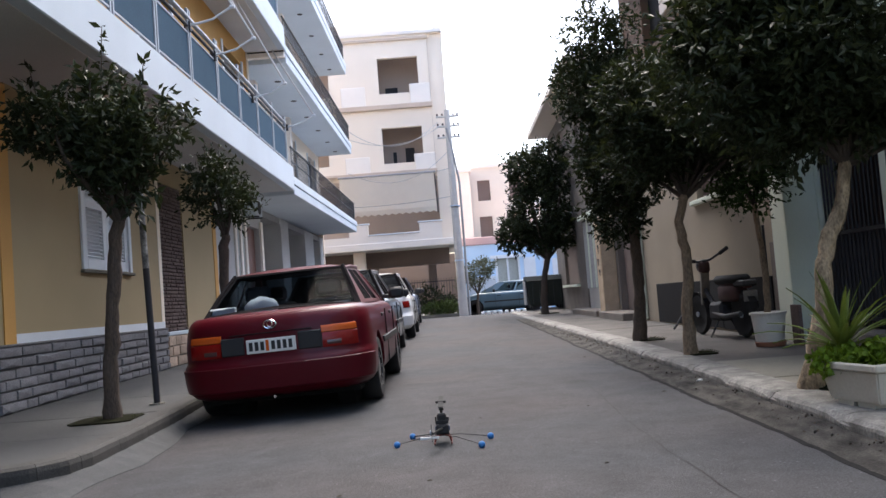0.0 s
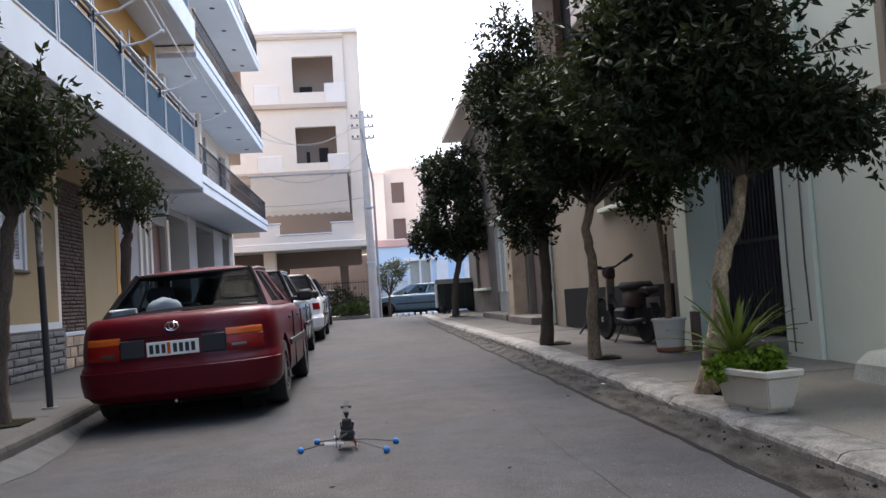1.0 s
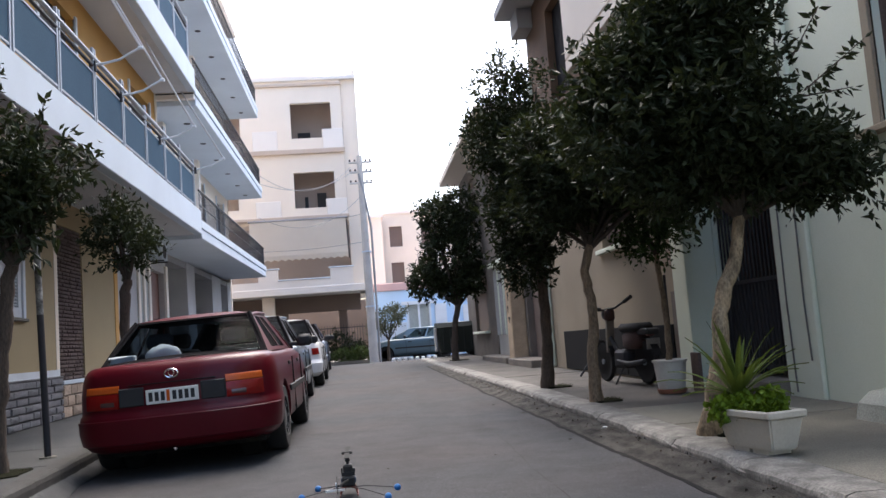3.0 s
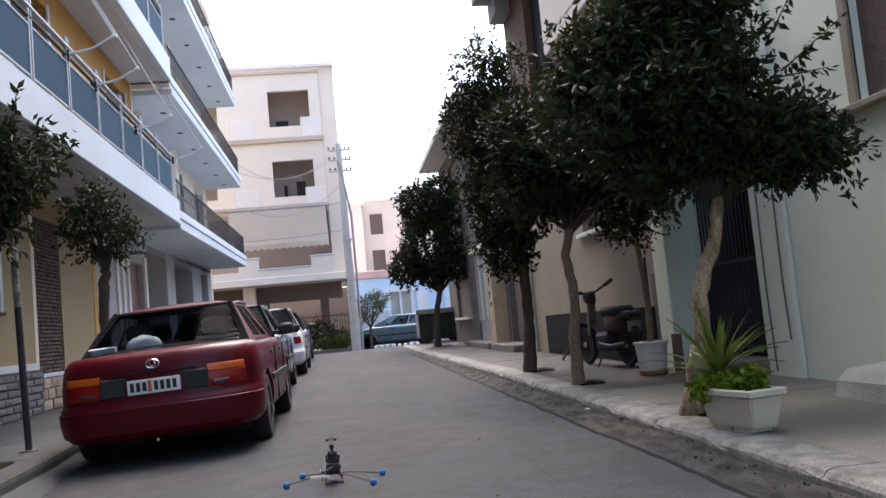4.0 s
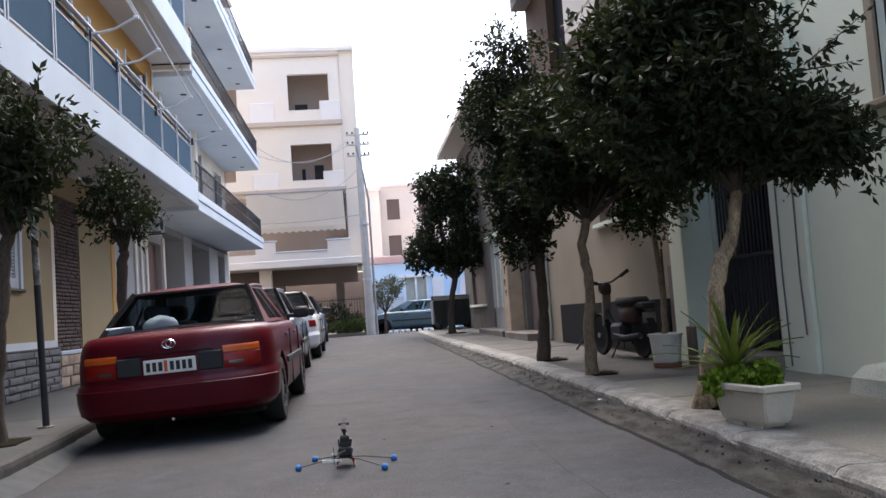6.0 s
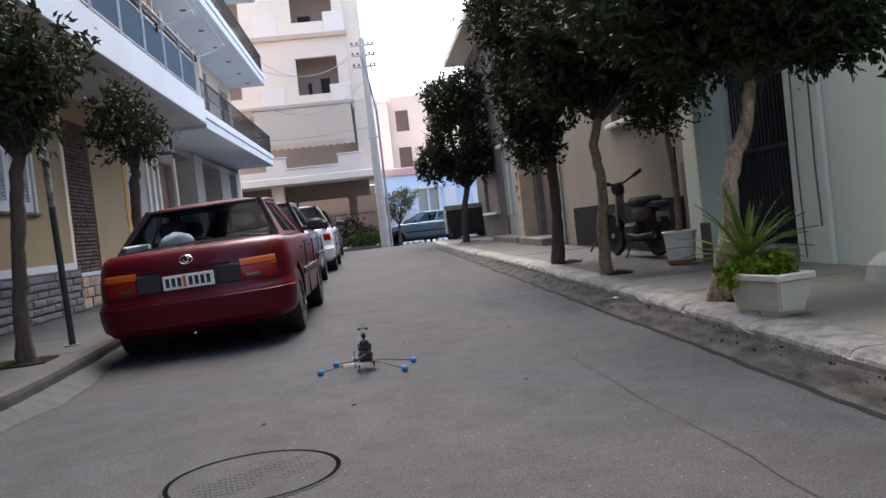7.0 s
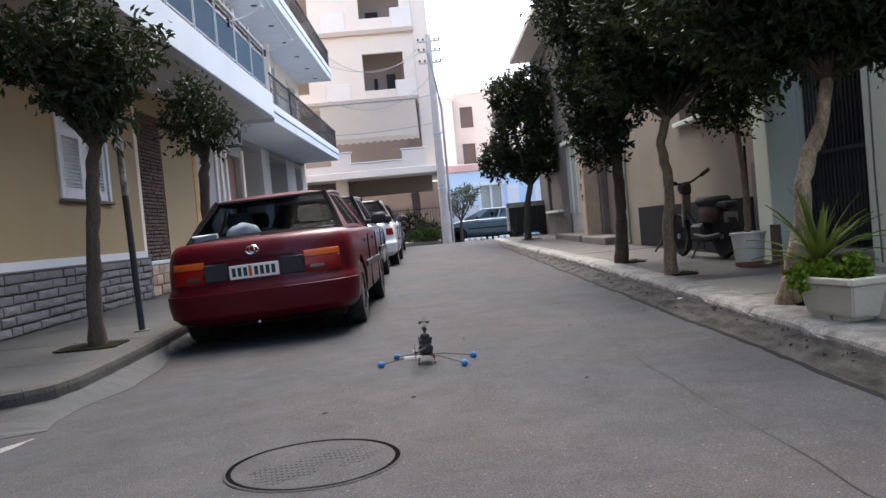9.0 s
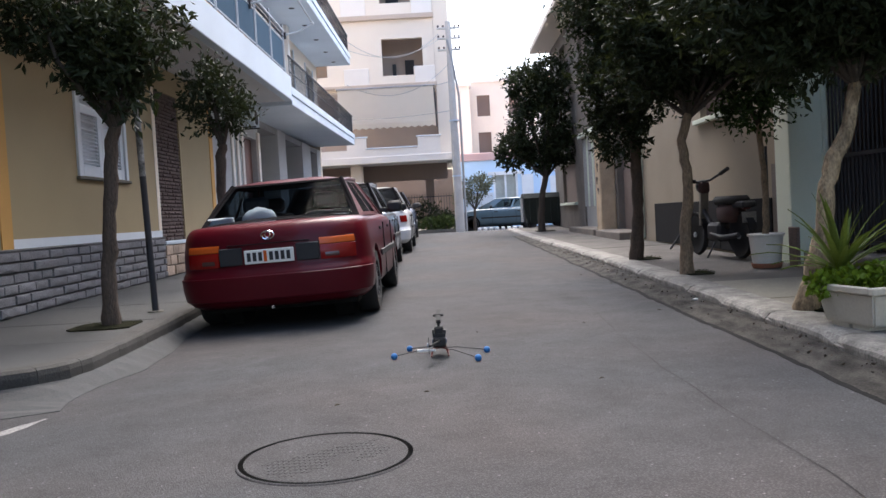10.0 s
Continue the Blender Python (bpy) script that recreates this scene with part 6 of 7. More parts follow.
part("headlamp", bm, trim_black, moped, smooth=40)
bm = bmesh.new()
box(bm, -0.11, 0.11, 0.02, 0.46, 0.44, 0.67, bev=0.05)
part("side_panel", bm, maroon_plastic, moped, "dull maroon side panel", smooth=50)
bm = bmesh.new()
box(bm, -0.09, 0.09, -0.22, 0.06, 0.62, 0.70, bev=0.02)
part("luggage_rack", bm, dark_metal, moped)
bm = bmesh.new()
box(bm, -0.07, 0.07, 0.90, 1.02, 0.82, 0.98, bev=0.03)
part("fork_cover", bm, maroon_plastic, moped, "dull maroon fork cover", smooth=50)
boxed("tail_lamp", (-0.05, 0.05, -0.17, -0.10, 0.60, 0.68), mat("faded_red_lens", (0.10, 0.025, 0.022), 0.5, 0.3, 20, 90, 0.05), moped, "faded red tail lamp", bev=0.012)
boxed("number_plate", (-0.09, 0.09, -0.20, -0.185, 0.44, 0.57), mat("dull_grey_plate", (0.22, 0.20, 0.19), 0.7, 0.5, 20, 60, 0.05), moped, "dull grey plate", bev=0.004)
bm = bmesh.new()
tube(bm, [(-0.13, 0.55, 0.30), (-0.15, 0.2, 0.26), (-0.15, -0.2, 0.30)], [0.018, 0.035, 0.03], 10)
part("exhaust", bm, dark_metal, moped, smooth=60)
bm = bmesh.new()
tube(bm, [(-0.06, 0.5, 0.25), (-0.20, 0.52, 0.0)], 0.012, 6)
tube(bm, [(0.06, 0.5, 0.25), (0.20, 0.52, 0.0)], 0.012, 6)
part("stand", bm, dark_metal, moped)

prop = thing("iron_prop", pose(3.93, 13.0, zr(13.0)), "dark bent iron prop leaning at the foot of the wall", "iron bar")
for a, b in (((-0.30, -0.1, 0.012), (0.10, 0.0, 0.50)), ((0.02, 0.05, 0.012), (0.10, 0.0, 0.50))):
    bm = bmesh.new()
    tube(bm, [a, b], 0.016, 6)
    part("bar", bm, dark_metal, prop)

# ---------------------------------------------------------------- sign post, pole, wires, bin
post = thing("sign_post", pose(-2.52, 8.06, zb(8.06), 0, -1.5, 0), "slim dark metal post with a scuffed grey upper half", "post")
bm = bmesh.new()
tube(bm, [(0, 0, -0.02), (0, 0, 1.28)], 0.030, 12)
part("lower_tube", bm, dark_metal, post, smooth=60)
bm = bmesh.new()
tube(bm, [(0, 0, 1.28), (0, 0, 2.75)], 0.030, 12)
part("upper_tube", bm, mat("scuffed_grey_paint", (0.30, 0.30, 0.29), 0.7, 0.9, 14, 60, 0.2, tint=(0.03, 0.03, 0.03)), post, "scuffed grey paint", smooth=60)
bm = bmesh.new()
lathe(bm, [(0.001, 0.0), (0.075, 0.0), (0.07, 0.012), (0.001, 0.015)], 14)
part("foot_plate", bm, concrete, post)

pole = thing("utility_pole", pose(0.90, 34.4, gz(34.4)), "tall weathered concrete utility pole with cross arms", "utility pole")
bm = bmesh.new()
tube(bm, [(0.02, 0, 0), (-0.05, 0, 8.35)], [0.19, 0.11], 14)
part("mast", bm, concrete_pole, pole, smooth=60)
for z in (7.2, 7.65, 8.05):
    boxed("cross_arm", (-0.5, 0.42, -0.06, 0.06, z, z + 0.07), concrete_pole, pole, bev=0.01)
    for x in (-0.45, -0.25, 0.2, 0.37):
        bm = bmesh.new()
        lathe(bm, [(0.001, 0.0), (0.035, 0.0), (0.045, 0.05), (0.03, 0.09), (0.001, 0.1)], 8, (x, 0, z + 0.07))
        part("insulator", bm, stone_brown, pole)
bm = bmesh.new()
tube(bm, [(0.26, -0.05, 0), (0.24, -0.05, 5.4), (0.10, -0.05, 6.4), (-0.12, -0.12, 7.6)], 0.045, 8)
part("cable_pipe", bm, grey_plaster, pole, smooth=60)
for z in (2.2, 4.4):
    bm = bmesh.new()
    lathe(bm, [(0.185, z), (0.195, z), (0.195, z + 0.06), (0.18, z + 0.06), (0.185, z)], 14)
    part("band", bm, white_paint, pole)


def wire(a, b, sag, rad=0.009):
    a, b = Vector(a), Vector(b)
    w = thing("overhead_wire", pose(*a), "thin sagging overhead wire", "wire", "overhead wires")
    bm = bmesh.new()
    tube(bm, [(b - a) * t - Vector((0, 0, sag * 4 * t * (1 - t))) for t in [k / 16 for k in range(17)]], rad, 5)
    part("strand", bm, grey_plaster, w)


wire((-2.8, 30.5, 7.2), (0.45, 34.4, 8.1), 0.75)
wire((-2.8, 30.5, 6.9), (0.48, 34.4, 7.9), 0.45)
wire((-2.9, 30.6, 5.7), (0.80, 34.4, 6.9), 0.75)
wire((1.3, 34.4, 7.9), (9.0, 33.0, 8.8), 0.4)
wire((-0.2, 36.2, 6.38), (0.8, 34.4, 6.2), 0.05)
wire((-4.0, 36.0, 5.1), (0.8, 34.4, 5.05), 0.10)

bin_green = mat("dark_green_bin", (0.022, 0.030, 0.024), 0.6, 0.4, 4, 60, 0.1)
binn = thing("waste_container", pose(3.72, 29.9, gz(29.9) + kerb_top(29.9)) @ Matrix.Diagonal((1, 1, 0.90, 1)), "large dark green wheeled waste container with pale end plate", "waste container")
bm = bmesh.new()
frustum(bm, 0.16, 1.12, 0.58, 0.42, 0.68, 0.50)
bmesh.ops.bevel(bm, geom=bm.edges[:], offset=0.03, segments=2, affect="EDGES")
part("tank", bm, bin_green, binn)
for k in range(5):
    boxed("rib", (-0.5 + 0.24 * k, -0.45 + 0.24 * k, -0.53, -0.45, 0.25, 1.05), bin_green, binn, bev=0.01)
bm = bmesh.new()
prism(bm, [(-0.52, 1.12), (0.52, 1.12), (0.42, 1.30), (-0.42, 1.30)], 0, -0.70, 0.70)
part("lid", bm, bin_green, binn, "closed dark lid")
boxed("end_plate", (-0.74, -0.69, -0.36, 0.36, 0.22, 1.12), grey_plaster, binn, "pale grey end plate", bev=0.02)
for x in (-0.5, 0.5):
    for y in (-0.3, 0.3):
        bm = bmesh.new()
        lathe(bm, [(0.001, -0.03), (0.09, -0.03), (0.09, 0.03), (0.001, 0.03)], 14, (x, y, 0.09), "x")
        part("wheel", bm, rubber, binn)

# air conditioner under the balcony
ac = thing("air_conditioner", pose(FX + 0.02, 18.42, 3.08) @ Matrix.Diagonal((1, 0.70, 0.66, 1)), "white outdoor air conditioner unit under the balcony", "air conditioner")
bm = bmesh.new()
box(bm, 0, 0.30, 0, 0.82, 0, 0.56, bev=0.02)
part("case", bm, white_paint, ac)
bm = bmesh.new()
lathe(bm, [(0.001, 0.304), (0.22, 0.304), (0.23, 0.312), (0.20, 0.316), (0.001, 0.308)], 20, (0, 0.36, 0.28), "x")
part("fan_grille", bm, dark_metal, ac)
for y in (0.15, 0.65):
    boxed("bracket", (0, 0.32, y, y + 0.04, -0.04, 0.0), dark_metal, ac)

# low white blocks added in place of a row of white dashes
for k in range(8):
    x = 1.62 + 0.23 * k
    blk = thing("dash_block", pose(x, 33.2, gz(33.2)), "small white block standing in for a white dash", "block", "whitewashed blocks at the junction")
    bm = bmesh.new()
    box(bm, -0.065, 0.065, -0.06, 0.06, -0.01, 0.11, bev=0.02)
    part("stone", bm, cloth_white, blk)

# iron fence behind the far kerb
fence = thing("garden_fence", pose(-4.6, 38.6, gz(38)), "low dark iron fence behind the shrubs", "fence")
for k in range(44):
    boxed("bar", (0.12 * k, 0.12 * k + 0.02, -0.01, 0.01, 0.1, 1.75), iron, fence)
for z in (0.3, 1.6):
    boxed("rail", (0, 5.3, -0.015, 0.015, z, z + 0.04), iron, fence)

# ---------------------------------------------------------------- road: manhole, scraps, toy helicopter
mh = thing("manhole_cover", pose(-0.285, 3.405, gz(3.4) + 0.002, 0.57), "round worn iron manhole cover set in the asphalt", "manhole cover")
cast = mat("worn_cast_iron", (0.022, 0.022, 0.024), 0.75, 0.6, 9, 120, 0.4)
bm = bmesh.new()
lathe(bm, [(0.350, -0.02), (0.351, 0.0035), (0.357, 0.0035), (0.362, 0.0), (0.362, -0.02)], 56)
part("frame_ring", bm, asphalt, mh, "worn iron ring", smooth=30)
bm = bmesh.new()
lathe(bm, [(0.351, 0.002), (0.326, 0.002)], 56)
part("groove", bm, under_black, mh, "dark gap round the lid")
bm = bmesh.new()
disc = [[bm.verts.new((q * math.cos(k * math.tau / 56), q * math.sin(k * math.tau / 56), z)) for k in range(56)] for q, z in ((0.330, -0.02), (0.330, 0.0025), (0.325, 0.0035))]
for a, b in zip(disc, disc[1:]):
    for k in range(56):
        bm.faces.new((a[k], a[(k + 1) % 56], b[(k + 1) % 56], b[k]))
bm.faces.new(disc[-1])
part("lid", bm, asphalt, mh, "worn lid filled with grit")
for k in range(-11, 12):
    for j in range(-9, 10):
        x, y = 0.021 * k + 0.012 * j, 0.040 * j
        worn = noise.noise(Vector((x * 6, y * 6, 4)))
        if x * x + y * y < 0.285 ** 2 and abs(0.8 * y - 0.55 * x + 0.035) < 0.115 and worn > -0.2:
            bm = bmesh.new()
            box(bm, -0.004, 0.004, -0.017, 0.017, 0.001, 0.0055)
            for v in bm.verts:
                v.co = Matrix.Rotation(radians(-24), 4, "Z") @ v.co + Vector((x, y, 0))
            part("rib", bm, cast, mh)

rr = random.Random(12)
scrap_leaf = mat("dry_leaf", (0.06, 0.05, 0.035), 0.9, 0.4, 20, 90, 0.2)
for x, y in ((0.95, 7.4), (0.45, 6.5), (0.1, 4.5), (-0.35, 4.3), (1.3, 6.7), (0.7, 5.2), (1.05, 4.6), (2.08, 9.6), (1.95, 10.9), (2.02, 7.2), (0.95, 8.6)):
    lf = thing("dry_leaf", pose(x, y, gz(y) + 0.003, 0, 0, rr.uniform(0, 180)), "small dry leaf lying on the asphalt", "leaf", "dry leaves on the road")
    bm = bmesh.new()
    q = rr.uniform(0.009, 0.018)
    v = [bm.verts.new(p) for p in ((-q * 1.6, 0, 0), (0, -q * 0.5, 0.006), (q * 1.6, 0, 0.002), (0, q * 0.5, 0.008))]
    bm.faces.new((v[0], v[1], v[2]))
    bm.faces.new((v[0], v[2], v[3]))
    bmesh.ops.solidify(bm, geom=bm.faces[:], thickness=0.002)
    part("blade", bm, scrap_leaf, lf)
scrap = thing("paper_scrap", pose(2.37, 7.35, gz(7.35) + 0.056), "crumpled scrap of white paper in the gutter", "paper")
bm = bmesh.new()
bmesh.ops.create_icosphere(bm, subdivisions=1, radius=0.022)
for v in bm.verts:
    v.co = Vector((v.co.x * 1.5, v.co.y * 1.1, max(v.co.z * 0.6, -0.004))) * rr.uniform(0.8, 1.15)
part("wad", bm, cloth_white, scrap)

heli = thing("toy_helicopter", pose(0.17, 5.60, gz(5.6) + 0.018, 0, 0, 0), "small toy helicopter with four blue balls on rods, landed", "toy helicopter")
ball_blue = mat("blue_foam", (0.025, 0.15, 0.42), 0.7, 0.2, 40, 200, 0.1)
skid_red = mat("red_plastic", (0.13, 0.018, 0.012), 0.5, 0.2, 40, 200, 0.0)
balls = [(-0.30, -0.05, 0.0), (-0.21, 0.24, 0.0), (0.31, 0.03, 0.0), (0.24, -0.27, 0.0)]
for (a, b) in ((0, 2), (1, 3)):
    bm = bmesh.new()
    m0 = Vector((0, 0, 0.05))
    tube(bm, [balls[a], tuple((Vector(balls[a]) * 0.35 + m0 * 0.65)), tuple((Vector(balls[b]) * 0.35 + m0 * 0.65)), balls[b]], 0.0035, 6)
    part("rod", bm, dark_metal, heli, "thin black carbon rod")
for p in balls:
    bm = bmesh.new()
    bmesh.ops.create_uvsphere(bm, u_segments=14, v_segments=9, radius=0.022)
    bmesh.ops.translate(bm, verts=bm.verts[:], vec=p)
    part("ball", bm, ball_blue, heli, "blue foam ball", smooth=60)
for s in (-1, 1):
    bm = bmesh.new()
    tube(bm, [(s * 0.055, -0.10, -0.004), (s * 0.055, 0.08, -0.004), (s * 0.05, 0.11, 0.012)], 0.005, 6)
    part("skid", bm, skid_red, heli, "red skid")
    for y in (-0.05, 0.05):
        bm = bmesh.new()
        tube(bm, [(s * 0.055, y, -0.002), (s * 0.04, y, 0.035), (0, y, 0.05)], 0.005, 6)
        part("strut", bm, skid_red, heli)
bm = bmesh.new()
box(bm, -0.034, 0.034, -0.07, 0.09, 0.045, 0.092, bev=0.008)
box(bm, -0.026, 0.026, -0.05, 0.05, 0.092, 0.145, bev=0.008)
box(bm, -0.038, -0.030, -0.03, 0.03, 0.10, 0.13, bev=0.002)
box(bm, 0.026, 0.040, -0.02, 0.02, 0.105, 0.125, bev=0.002)
part("body", bm, trim_black, heli, "black mechanics frame")
bm = bmesh.new()
box(bm, -0.042, 0.042, -0.02, 0.05, 0.052, 0.084, bev=0.008)
part("battery", bm, navy_paint, heli)
boxed("gear", (-0.036, 0.036, -0.055, -0.048, 0.095, 0.112), trim_black, heli)
bm = bmesh.new()
tube(bm, [(0, 0, 0.12), (0, 0, 0.205)], 0.008, 8)
part("mast", bm, trim_black, heli)
bm = bmesh.new()
box(bm, -0.03, 0.03, -0.010, 0.010, 0.192, 0.204, bev=0.003)
box(bm, -0.014, 0.014, -0.014, 0.014, 0.158, 0.170, bev=0.003)
part("rotor_head", bm, rubber, heli)
bm = bmesh.new()
tube(bm, [(-0.012, -0.14, 0.196), (0.012, 0.14, 0.196)], 0.003, 6)
part("flybar", bm, steel, heli)
for s in (-1, 1):
    bm = bmesh.new()
    prism(bm, [(-0.014, s * 0.03), (0.014, s * 0.03), (0.015, s * 0.30), (-0.012, s * 0.30)], 2, 0.199, 0.202)
    part("rotor_blade", bm, under, heli, "slim dark rotor blade")
bm = bmesh.new()
tube(bm, [(0, -0.06, 0.075), (-0.05, -0.34, 0.085)], 0.006, 8)
part("tail_boom", bm, trim_black, heli)
boxed("tail_fin", (-0.12, -0.02, -0.27, -0.262, 0.052, 0.062), cloth_white, heli, "white tail fin")
bm = bmesh.new()
prism(bm, [(-0.37, 0.05), (-0.33, 0.06), (-0.34, 0.11), (-0.37, 0.13)], 0, -0.056, -0.053)
part("upright_fin", bm, trim_black, heli)
bm = bmesh.new()
lathe(bm, [(0.001, -0.004), (0.012, -0.004), (0.012, 0.004), (0.001, 0.004)], 10, (-0.06, -0.35, 0.09), "x")
part("tail_rotor", bm, steel, heli)

bm = bmesh.new()
box(bm, -0.036, 0.036, -0.05, 0.04, 0.040, 0.062, bev=0.006)
part("tray", bm, trim_black, heli, "black plastic tray")
for o in heli.children:
    if not o.name.startswith(("ball", "rod", "skid", "strut")):
        for v in o.data.vertices:
            v.co.z = 0.04 + (v.co.z - 0.04) * 1.32
            v.co.x *= 1.15

# leaf litter and grit along the gutter
rg = np.random.RandomState(31)
n = 420
P = np.stack([2.41 - np.abs(rg.normal(0, 0.08, n)), rg.uniform(2.0, 16.0, n), np.zeros(n)], 1)
P[:, 2] = [gz(q) + 0.010 + gutter_foot(q) * max(0.0, (p - 2.165) / 0.275) for p, q in P[:, :2]]
litter = new("gutter_litter", leaves_mesh("gutter_litter", P, np.stack([rg.normal(0, 1, n), rg.normal(0, 1, n), np.full(n, 0.25)], 1), rg.uniform(0.008, 0.030, n), mat("brown_litter", (0.045, 0.034, 0.024), 0.95, 0.5, 20, 90, 0.2, island=0.6), 32, 0.0, 0.7))
tagged(litter, "dry brown leaf litter and grit along the gutter", "litter", kind="stuff")

# dark joint in the asphalt, and a worn streak of paint
bm = bmesh.new()
rj = random.Random(4)
prev = None
for k in range(24):
    y = 2.0 + 0.28 * k
    x = 1.48 + 0.05 * math.sin(y * 0.9) + rj.uniform(-0.012, 0.012)
    w = rj.uniform(0.001, 0.004)
    cur = [bm.verts.new((x - w, y, gz(y) + 0.003)), bm.verts.new((x + w, y, gz(y) + 0.003))]
    if prev:
        bm.faces.new((prev[0], prev[1], cur[1], cur[0]))
    prev = cur
struct("road_joint", bm, under, "dark tarred joint running along the asphalt", "road joint")
bm = bmesh.new()
rows = []
for k in range(9):
    u = k / 8
    x, y, w = -2.10 + 0.135 * u + 0.006 * noise.noise(Vector((k * 0.9, 0, 0))), 4.22 + 0.36 * u, 0.030 * (0.35 + math.sin(math.pi * min(1, u + 0.12))) * (1 + 0.4 * noise.noise(Vector((k * 1.7, 3, 0))))
    rows.append([bm.verts.new((x + d * w, y - d * w * 0.4, gz(y) - camber(x, y) + 0.004)) for d in (-1, 1)])
for a, b in zip(rows, rows[1:]):
    bm.faces.new((a[0], a[1], b[1], b[0]))
struct("paint_streak", bm, mat("worn_white_paint", (0.22, 0.22, 0.215), 0.85, 0.8, 14, 90, 0.3, tint=(0.12, 0.12, 0.12)), "worn streak of white road paint", "road paint")

# ---------------------------------------------------------------- pavement slabs, kerb stones and cladding stones
rng = random.Random(7)


def slab_mesh(name, xs, y0, y1, dz, depth, material, lift=0.0, bev=0.008):
    """One slab between two edge functions, from y0 to y1, following the road's rise; dz gives its height at y."""
    bm = bmesh.new()
    top = [bm.verts.new((f(y), y, gz(y) + dz(y) + lift)) for f, y in ((xs[0], y0), (xs[1], y0), (xs[1], y1), (xs[0], y1))]
    low = [bm.verts.new((v.co.x, v.co.y, v.co.z - depth)) for v in top]
    bm.faces.new(top)
    bm.faces.new(low[::-1])
    for k in range(4):
        bm.faces.new((top[k], low[k], low[(k + 1) % 4], top[(k + 1) % 4]))
    bmesh.ops.recalc_face_normals(bm, faces=bm.faces[:])
    if bev:
        bmesh.ops.bevel(bm, geom=[e for e in bm.edges if e.verts[0] in top and e.verts[1] in top], offset=bev, segments=1, affect="EDGES")
    return finish(name, bm, material)


def worn_kerb(y0, y1, j):
    """A kerb stone with a chipped, rounded front edge."""
    bm = bmesh.new()
    rows = []
    for k in range(8):
        y = y0 + (y1 - y0) * k / 7
        z = gz(y) + kerb_top(y)
        a, b = 0.016 * noise.noise(Vector((y * 4.1, j * 50, 0))), 0.016 * noise.noise(Vector((y * 5.3, j * 50, 7)))
        e = 0.012 if k in (0, 7) else 0.0
        prof = ((2.415 + j, -0.3), (2.42 + j + a * 0.5, -0.045 + b), (2.426 + j + a + e, -0.022 - abs(b) - e), (2.452 + j + a + e, -0.003 - abs(a) * 0.4 - e * 0.5), (2.50, 0.002 + b * 0.2), (2.72, 0.0), (2.72, -0.3))
        rows.append([bm.verts.new((x, y, z + dz)) for x, dz in prof])
    for p, q in zip(rows, rows[1:]):
        for i in range(len(p)):
            bm.faces.new((p[i], p[(i + 1) % len(p)], q[(i + 1) % len(p)], q[i]))
    bm.faces.new(rows[0][::-1])
    bm.faces.new(rows[-1])
    bmesh.ops.recalc_face_normals(bm, faces=bm.faces[:])
    return finish("kerb_stone", bm, kerbstone)


y = -6.0
while y < 30.2:
    n = 1.0 + rng.uniform(-0.08, 0.08)
    y1 = min(y + n, 30.3)
    j = rng.uniform(-0.012, 0.012)
    piece("kerb_stone", worn_kerb(y + 0.004, y1 - 0.004, j), kerb_right, Matrix())
    y = y1
# left kerb: it runs down the street and rounds the corner to the wall
def corner_stone(ya, yb):
    """A kerb stone along a stretch of the bend, with a rounded front edge."""
    bm = bmesh.new()
    rows = []
    for k in range(6):
        y = ya + (yb - ya) * k / 5
        p = Vector((kerb_left_x(y), y, gz(y) + KERB))
        t = Vector((kerb_left_x(y + 0.04) - kerb_left_x(y - 0.04 if y > 4.9 else y), 0.08, 0)).normalized()
        o = Vector((t.y, -t.x, 0))
        wob = 0.008 * noise.noise(Vector((y * 6.0, 3.0, 0)))
        prof = ((0.01, -0.3), (0.004 + wob, -0.05), (-0.004 + wob, -0.018), (-0.03 + wob, -0.001), (-0.16, 0.001), (-0.16, -0.3))
        rows.append([bm.verts.new(p + o * d + Vector((0, 0, z))) for d, z in prof])
    for p, q in zip(rows, rows[1:]):
        for i in range(6):
            bm.faces.new((p[i], p[(i + 1) % 6], q[(i + 1) % 6], q[i]))
    bm.faces.new(rows[0])
    bm.faces.new(rows[-1][::-1])
    bmesh.ops.recalc_face_normals(bm, faces=bm.faces[:])
    return finish("kerb_stone", bm, kerbstone_grey)


marks = [4.86, 4.90, 4.94, 4.98, 5.06, 5.20, 5.50] + [6.1 + 0.6 * k for k in range(6)]
marks += [10.3 + 1.2 * k for k in range(18)]
for ya, yb in zip(marks, marks[1:]):
    piece("kerb_stone", corner_stone(ya + 0.0015, yb - 0.0015), kerb_left, Matrix())
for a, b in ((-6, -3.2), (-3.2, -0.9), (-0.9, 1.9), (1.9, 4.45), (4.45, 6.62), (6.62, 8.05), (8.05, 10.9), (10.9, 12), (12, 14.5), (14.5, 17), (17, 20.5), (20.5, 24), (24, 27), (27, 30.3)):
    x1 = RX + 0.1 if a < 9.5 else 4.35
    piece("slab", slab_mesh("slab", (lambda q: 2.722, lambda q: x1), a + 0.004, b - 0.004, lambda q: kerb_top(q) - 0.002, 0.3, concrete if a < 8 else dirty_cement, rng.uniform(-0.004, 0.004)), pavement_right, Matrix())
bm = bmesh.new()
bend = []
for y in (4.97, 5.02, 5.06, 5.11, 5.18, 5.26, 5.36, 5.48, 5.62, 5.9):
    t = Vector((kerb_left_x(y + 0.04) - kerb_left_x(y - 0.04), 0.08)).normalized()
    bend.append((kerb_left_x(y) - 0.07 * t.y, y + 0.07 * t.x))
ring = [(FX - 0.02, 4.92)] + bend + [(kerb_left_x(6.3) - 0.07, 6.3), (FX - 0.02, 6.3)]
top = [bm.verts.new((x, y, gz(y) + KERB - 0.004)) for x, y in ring]
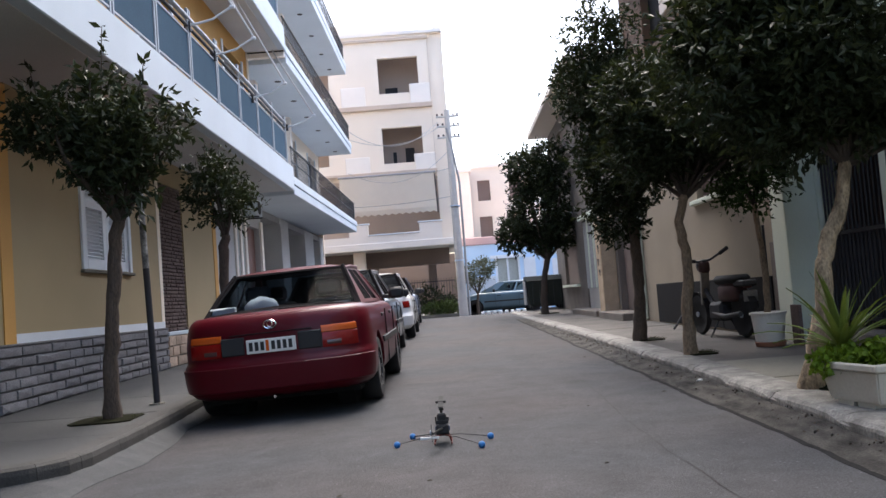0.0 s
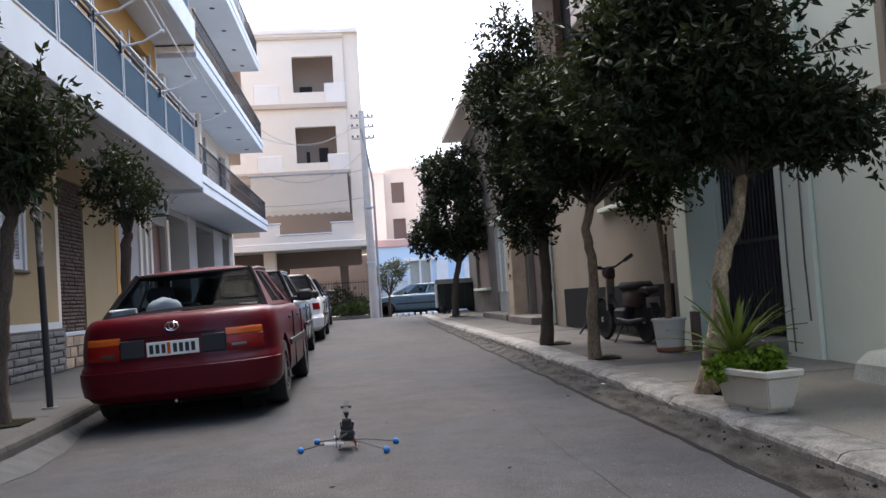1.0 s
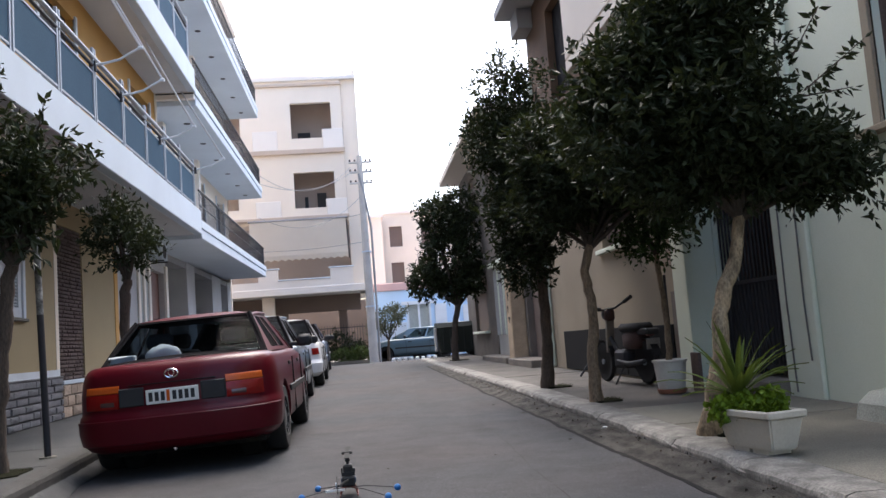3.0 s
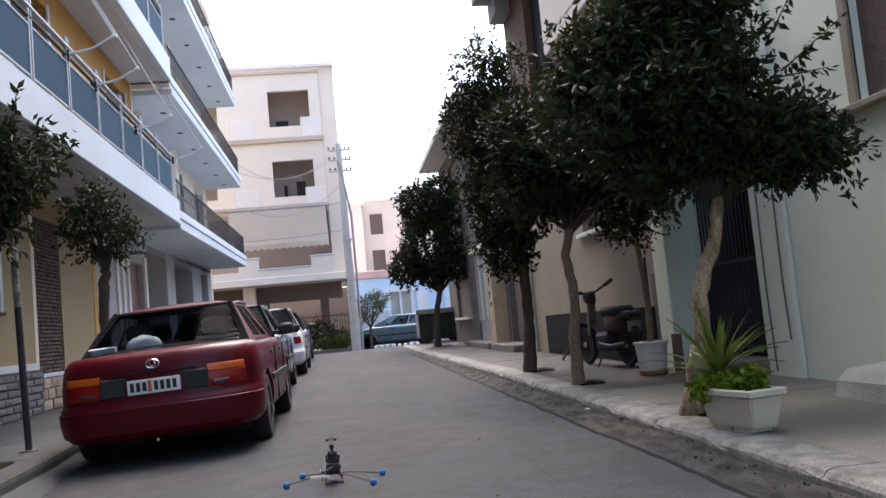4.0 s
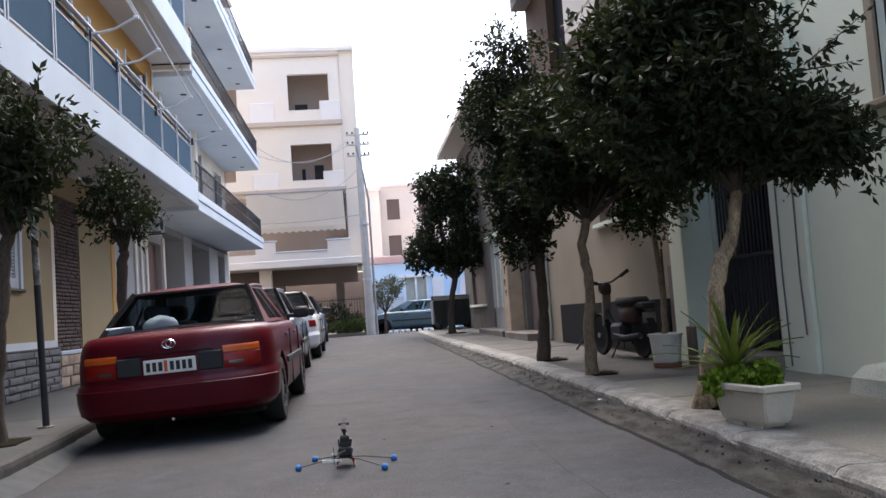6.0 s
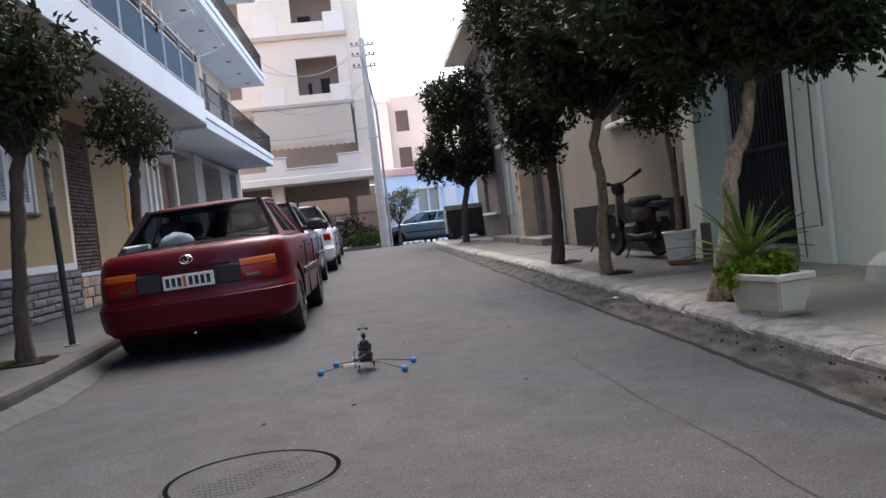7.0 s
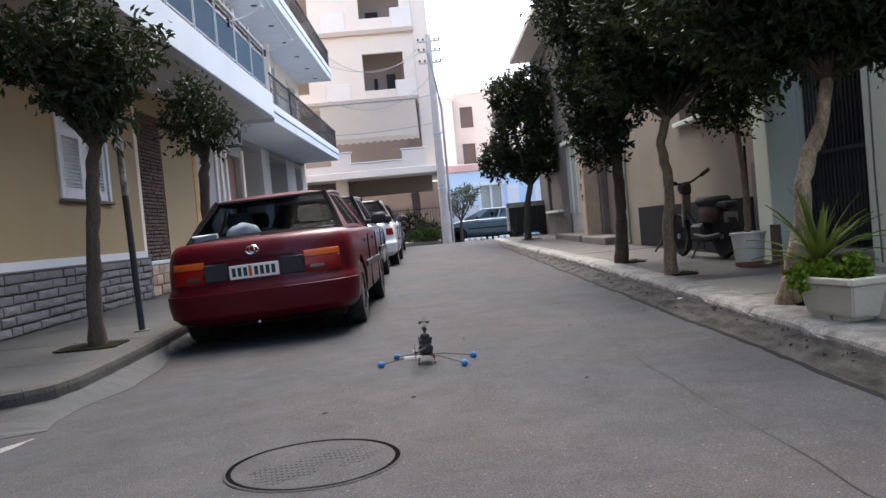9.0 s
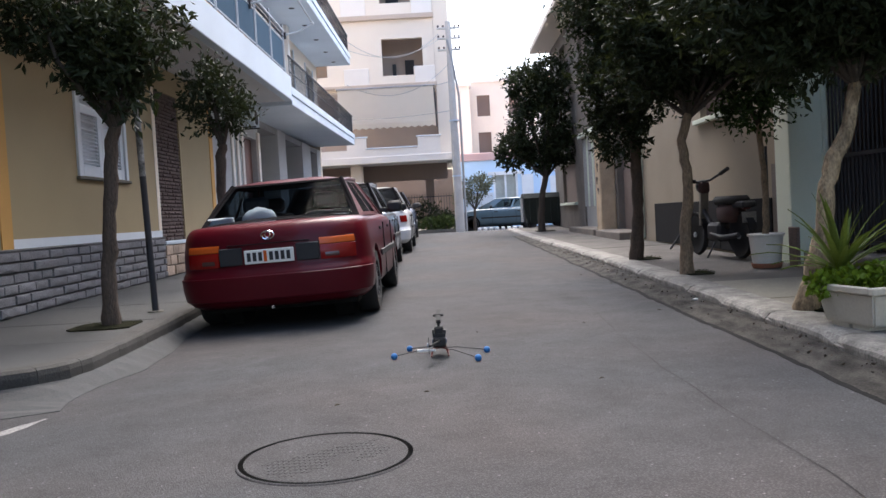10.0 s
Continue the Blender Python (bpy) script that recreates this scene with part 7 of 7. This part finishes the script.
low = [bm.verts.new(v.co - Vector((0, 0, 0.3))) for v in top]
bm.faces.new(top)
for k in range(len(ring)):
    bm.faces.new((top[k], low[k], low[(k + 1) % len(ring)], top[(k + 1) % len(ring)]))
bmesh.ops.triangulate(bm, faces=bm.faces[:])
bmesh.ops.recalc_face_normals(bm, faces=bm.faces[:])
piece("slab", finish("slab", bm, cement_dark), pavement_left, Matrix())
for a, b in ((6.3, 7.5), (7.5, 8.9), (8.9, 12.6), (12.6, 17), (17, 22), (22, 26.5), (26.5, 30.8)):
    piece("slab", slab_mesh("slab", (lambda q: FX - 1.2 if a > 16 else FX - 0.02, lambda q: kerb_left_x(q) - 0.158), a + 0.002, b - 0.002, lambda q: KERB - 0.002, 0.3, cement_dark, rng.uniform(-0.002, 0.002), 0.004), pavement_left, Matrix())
# far side of the cross street
bm = bmesh.new()
strip(bm, lambda q: -30.0, lambda q: 0.75, 0.14, 34.9, 46, depth=0.4)
struct("pavement_far", bm, concrete, "pale pavement in front of the far house", "pavement")


def clad(parent, x, y0, y1, z0f, z1, courses, material, lmin, lmax, name="stone", depth=0.03):
    """Rows of split stones laid on a wall that faces +x."""
    zs = np.linspace(0, 1, courses + 1)
    for r in range(courses):
        y = y0 - rng.uniform(0, lmin)
        while y < y1:
            ln = rng.uniform(lmin, lmax)
            a, b = max(y, y0), min(y + ln, y1)
            y += ln
            if b - a < 0.03:
                continue
            zb = z0f((a + b) / 2)
            c, d = zb + (z1 - zb) * zs[r], zb + (z1 - zb) * zs[r + 1]
            t = depth * rng.uniform(0.6, 1.3)
            bm = bmesh.new()
            v = []
            for xx, g in ((0, 0.0), (t, 0.010)):
                v += [bm.verts.new((xx, p, q)) for p, q in ((-(b - a) / 2 + 0.003 + g, -(d - c) / 2 + 0.003 + g), ((b - a) / 2 - 0.003 - g, -(d - c) / 2 + 0.003 + g), ((b - a) / 2 - 0.003 - g, (d - c) / 2 - 0.003 - g), (-(b - a) / 2 + 0.003 + g, (d - c) / 2 - 0.003 - g))]
            m = bm.verts.new((t * rng.uniform(1.1, 1.5), rng.uniform(-0.2, 0.2) * (b - a), rng.uniform(-0.2, 0.2) * (d - c)))
            for k in range(4):
                bm.faces.new((v[k], v[(k + 1) % 4], v[4 + (k + 1) % 4], v[4 + k]))
                bm.faces.new((v[4 + k], v[4 + (k + 1) % 4], m))
            piece(name, finish(name, bm, material), parent, pose(x, (a + b) / 2, (c + d) / 2))


base_bed = [o for o in apartments.children if o.name.startswith("base_bed")][0]
recess_back = [o for o in apartments.children if o.name.startswith("recess_back")][0]
recess_plinth = [o for o in apartments.children if o.name.startswith("recess_plinth")][0]
clad(base_bed, FX + 0.018, 8.0, 12.93, lambda q: gz(q) + KERB, 0.845, 6, stone_grey, 0.22, 0.50)
clad(recess_plinth, FX + 0.015, 12.95, 14.10, lambda q: gz(q) + KERB, 0.74, 3, stone_warm, 0.25, 0.5)
clad(recess_back, FX - 0.03, 12.93, 14.10, lambda q: 0.8, 3.1, 40, stone_brown, 0.10, 0.34, depth=0.02)
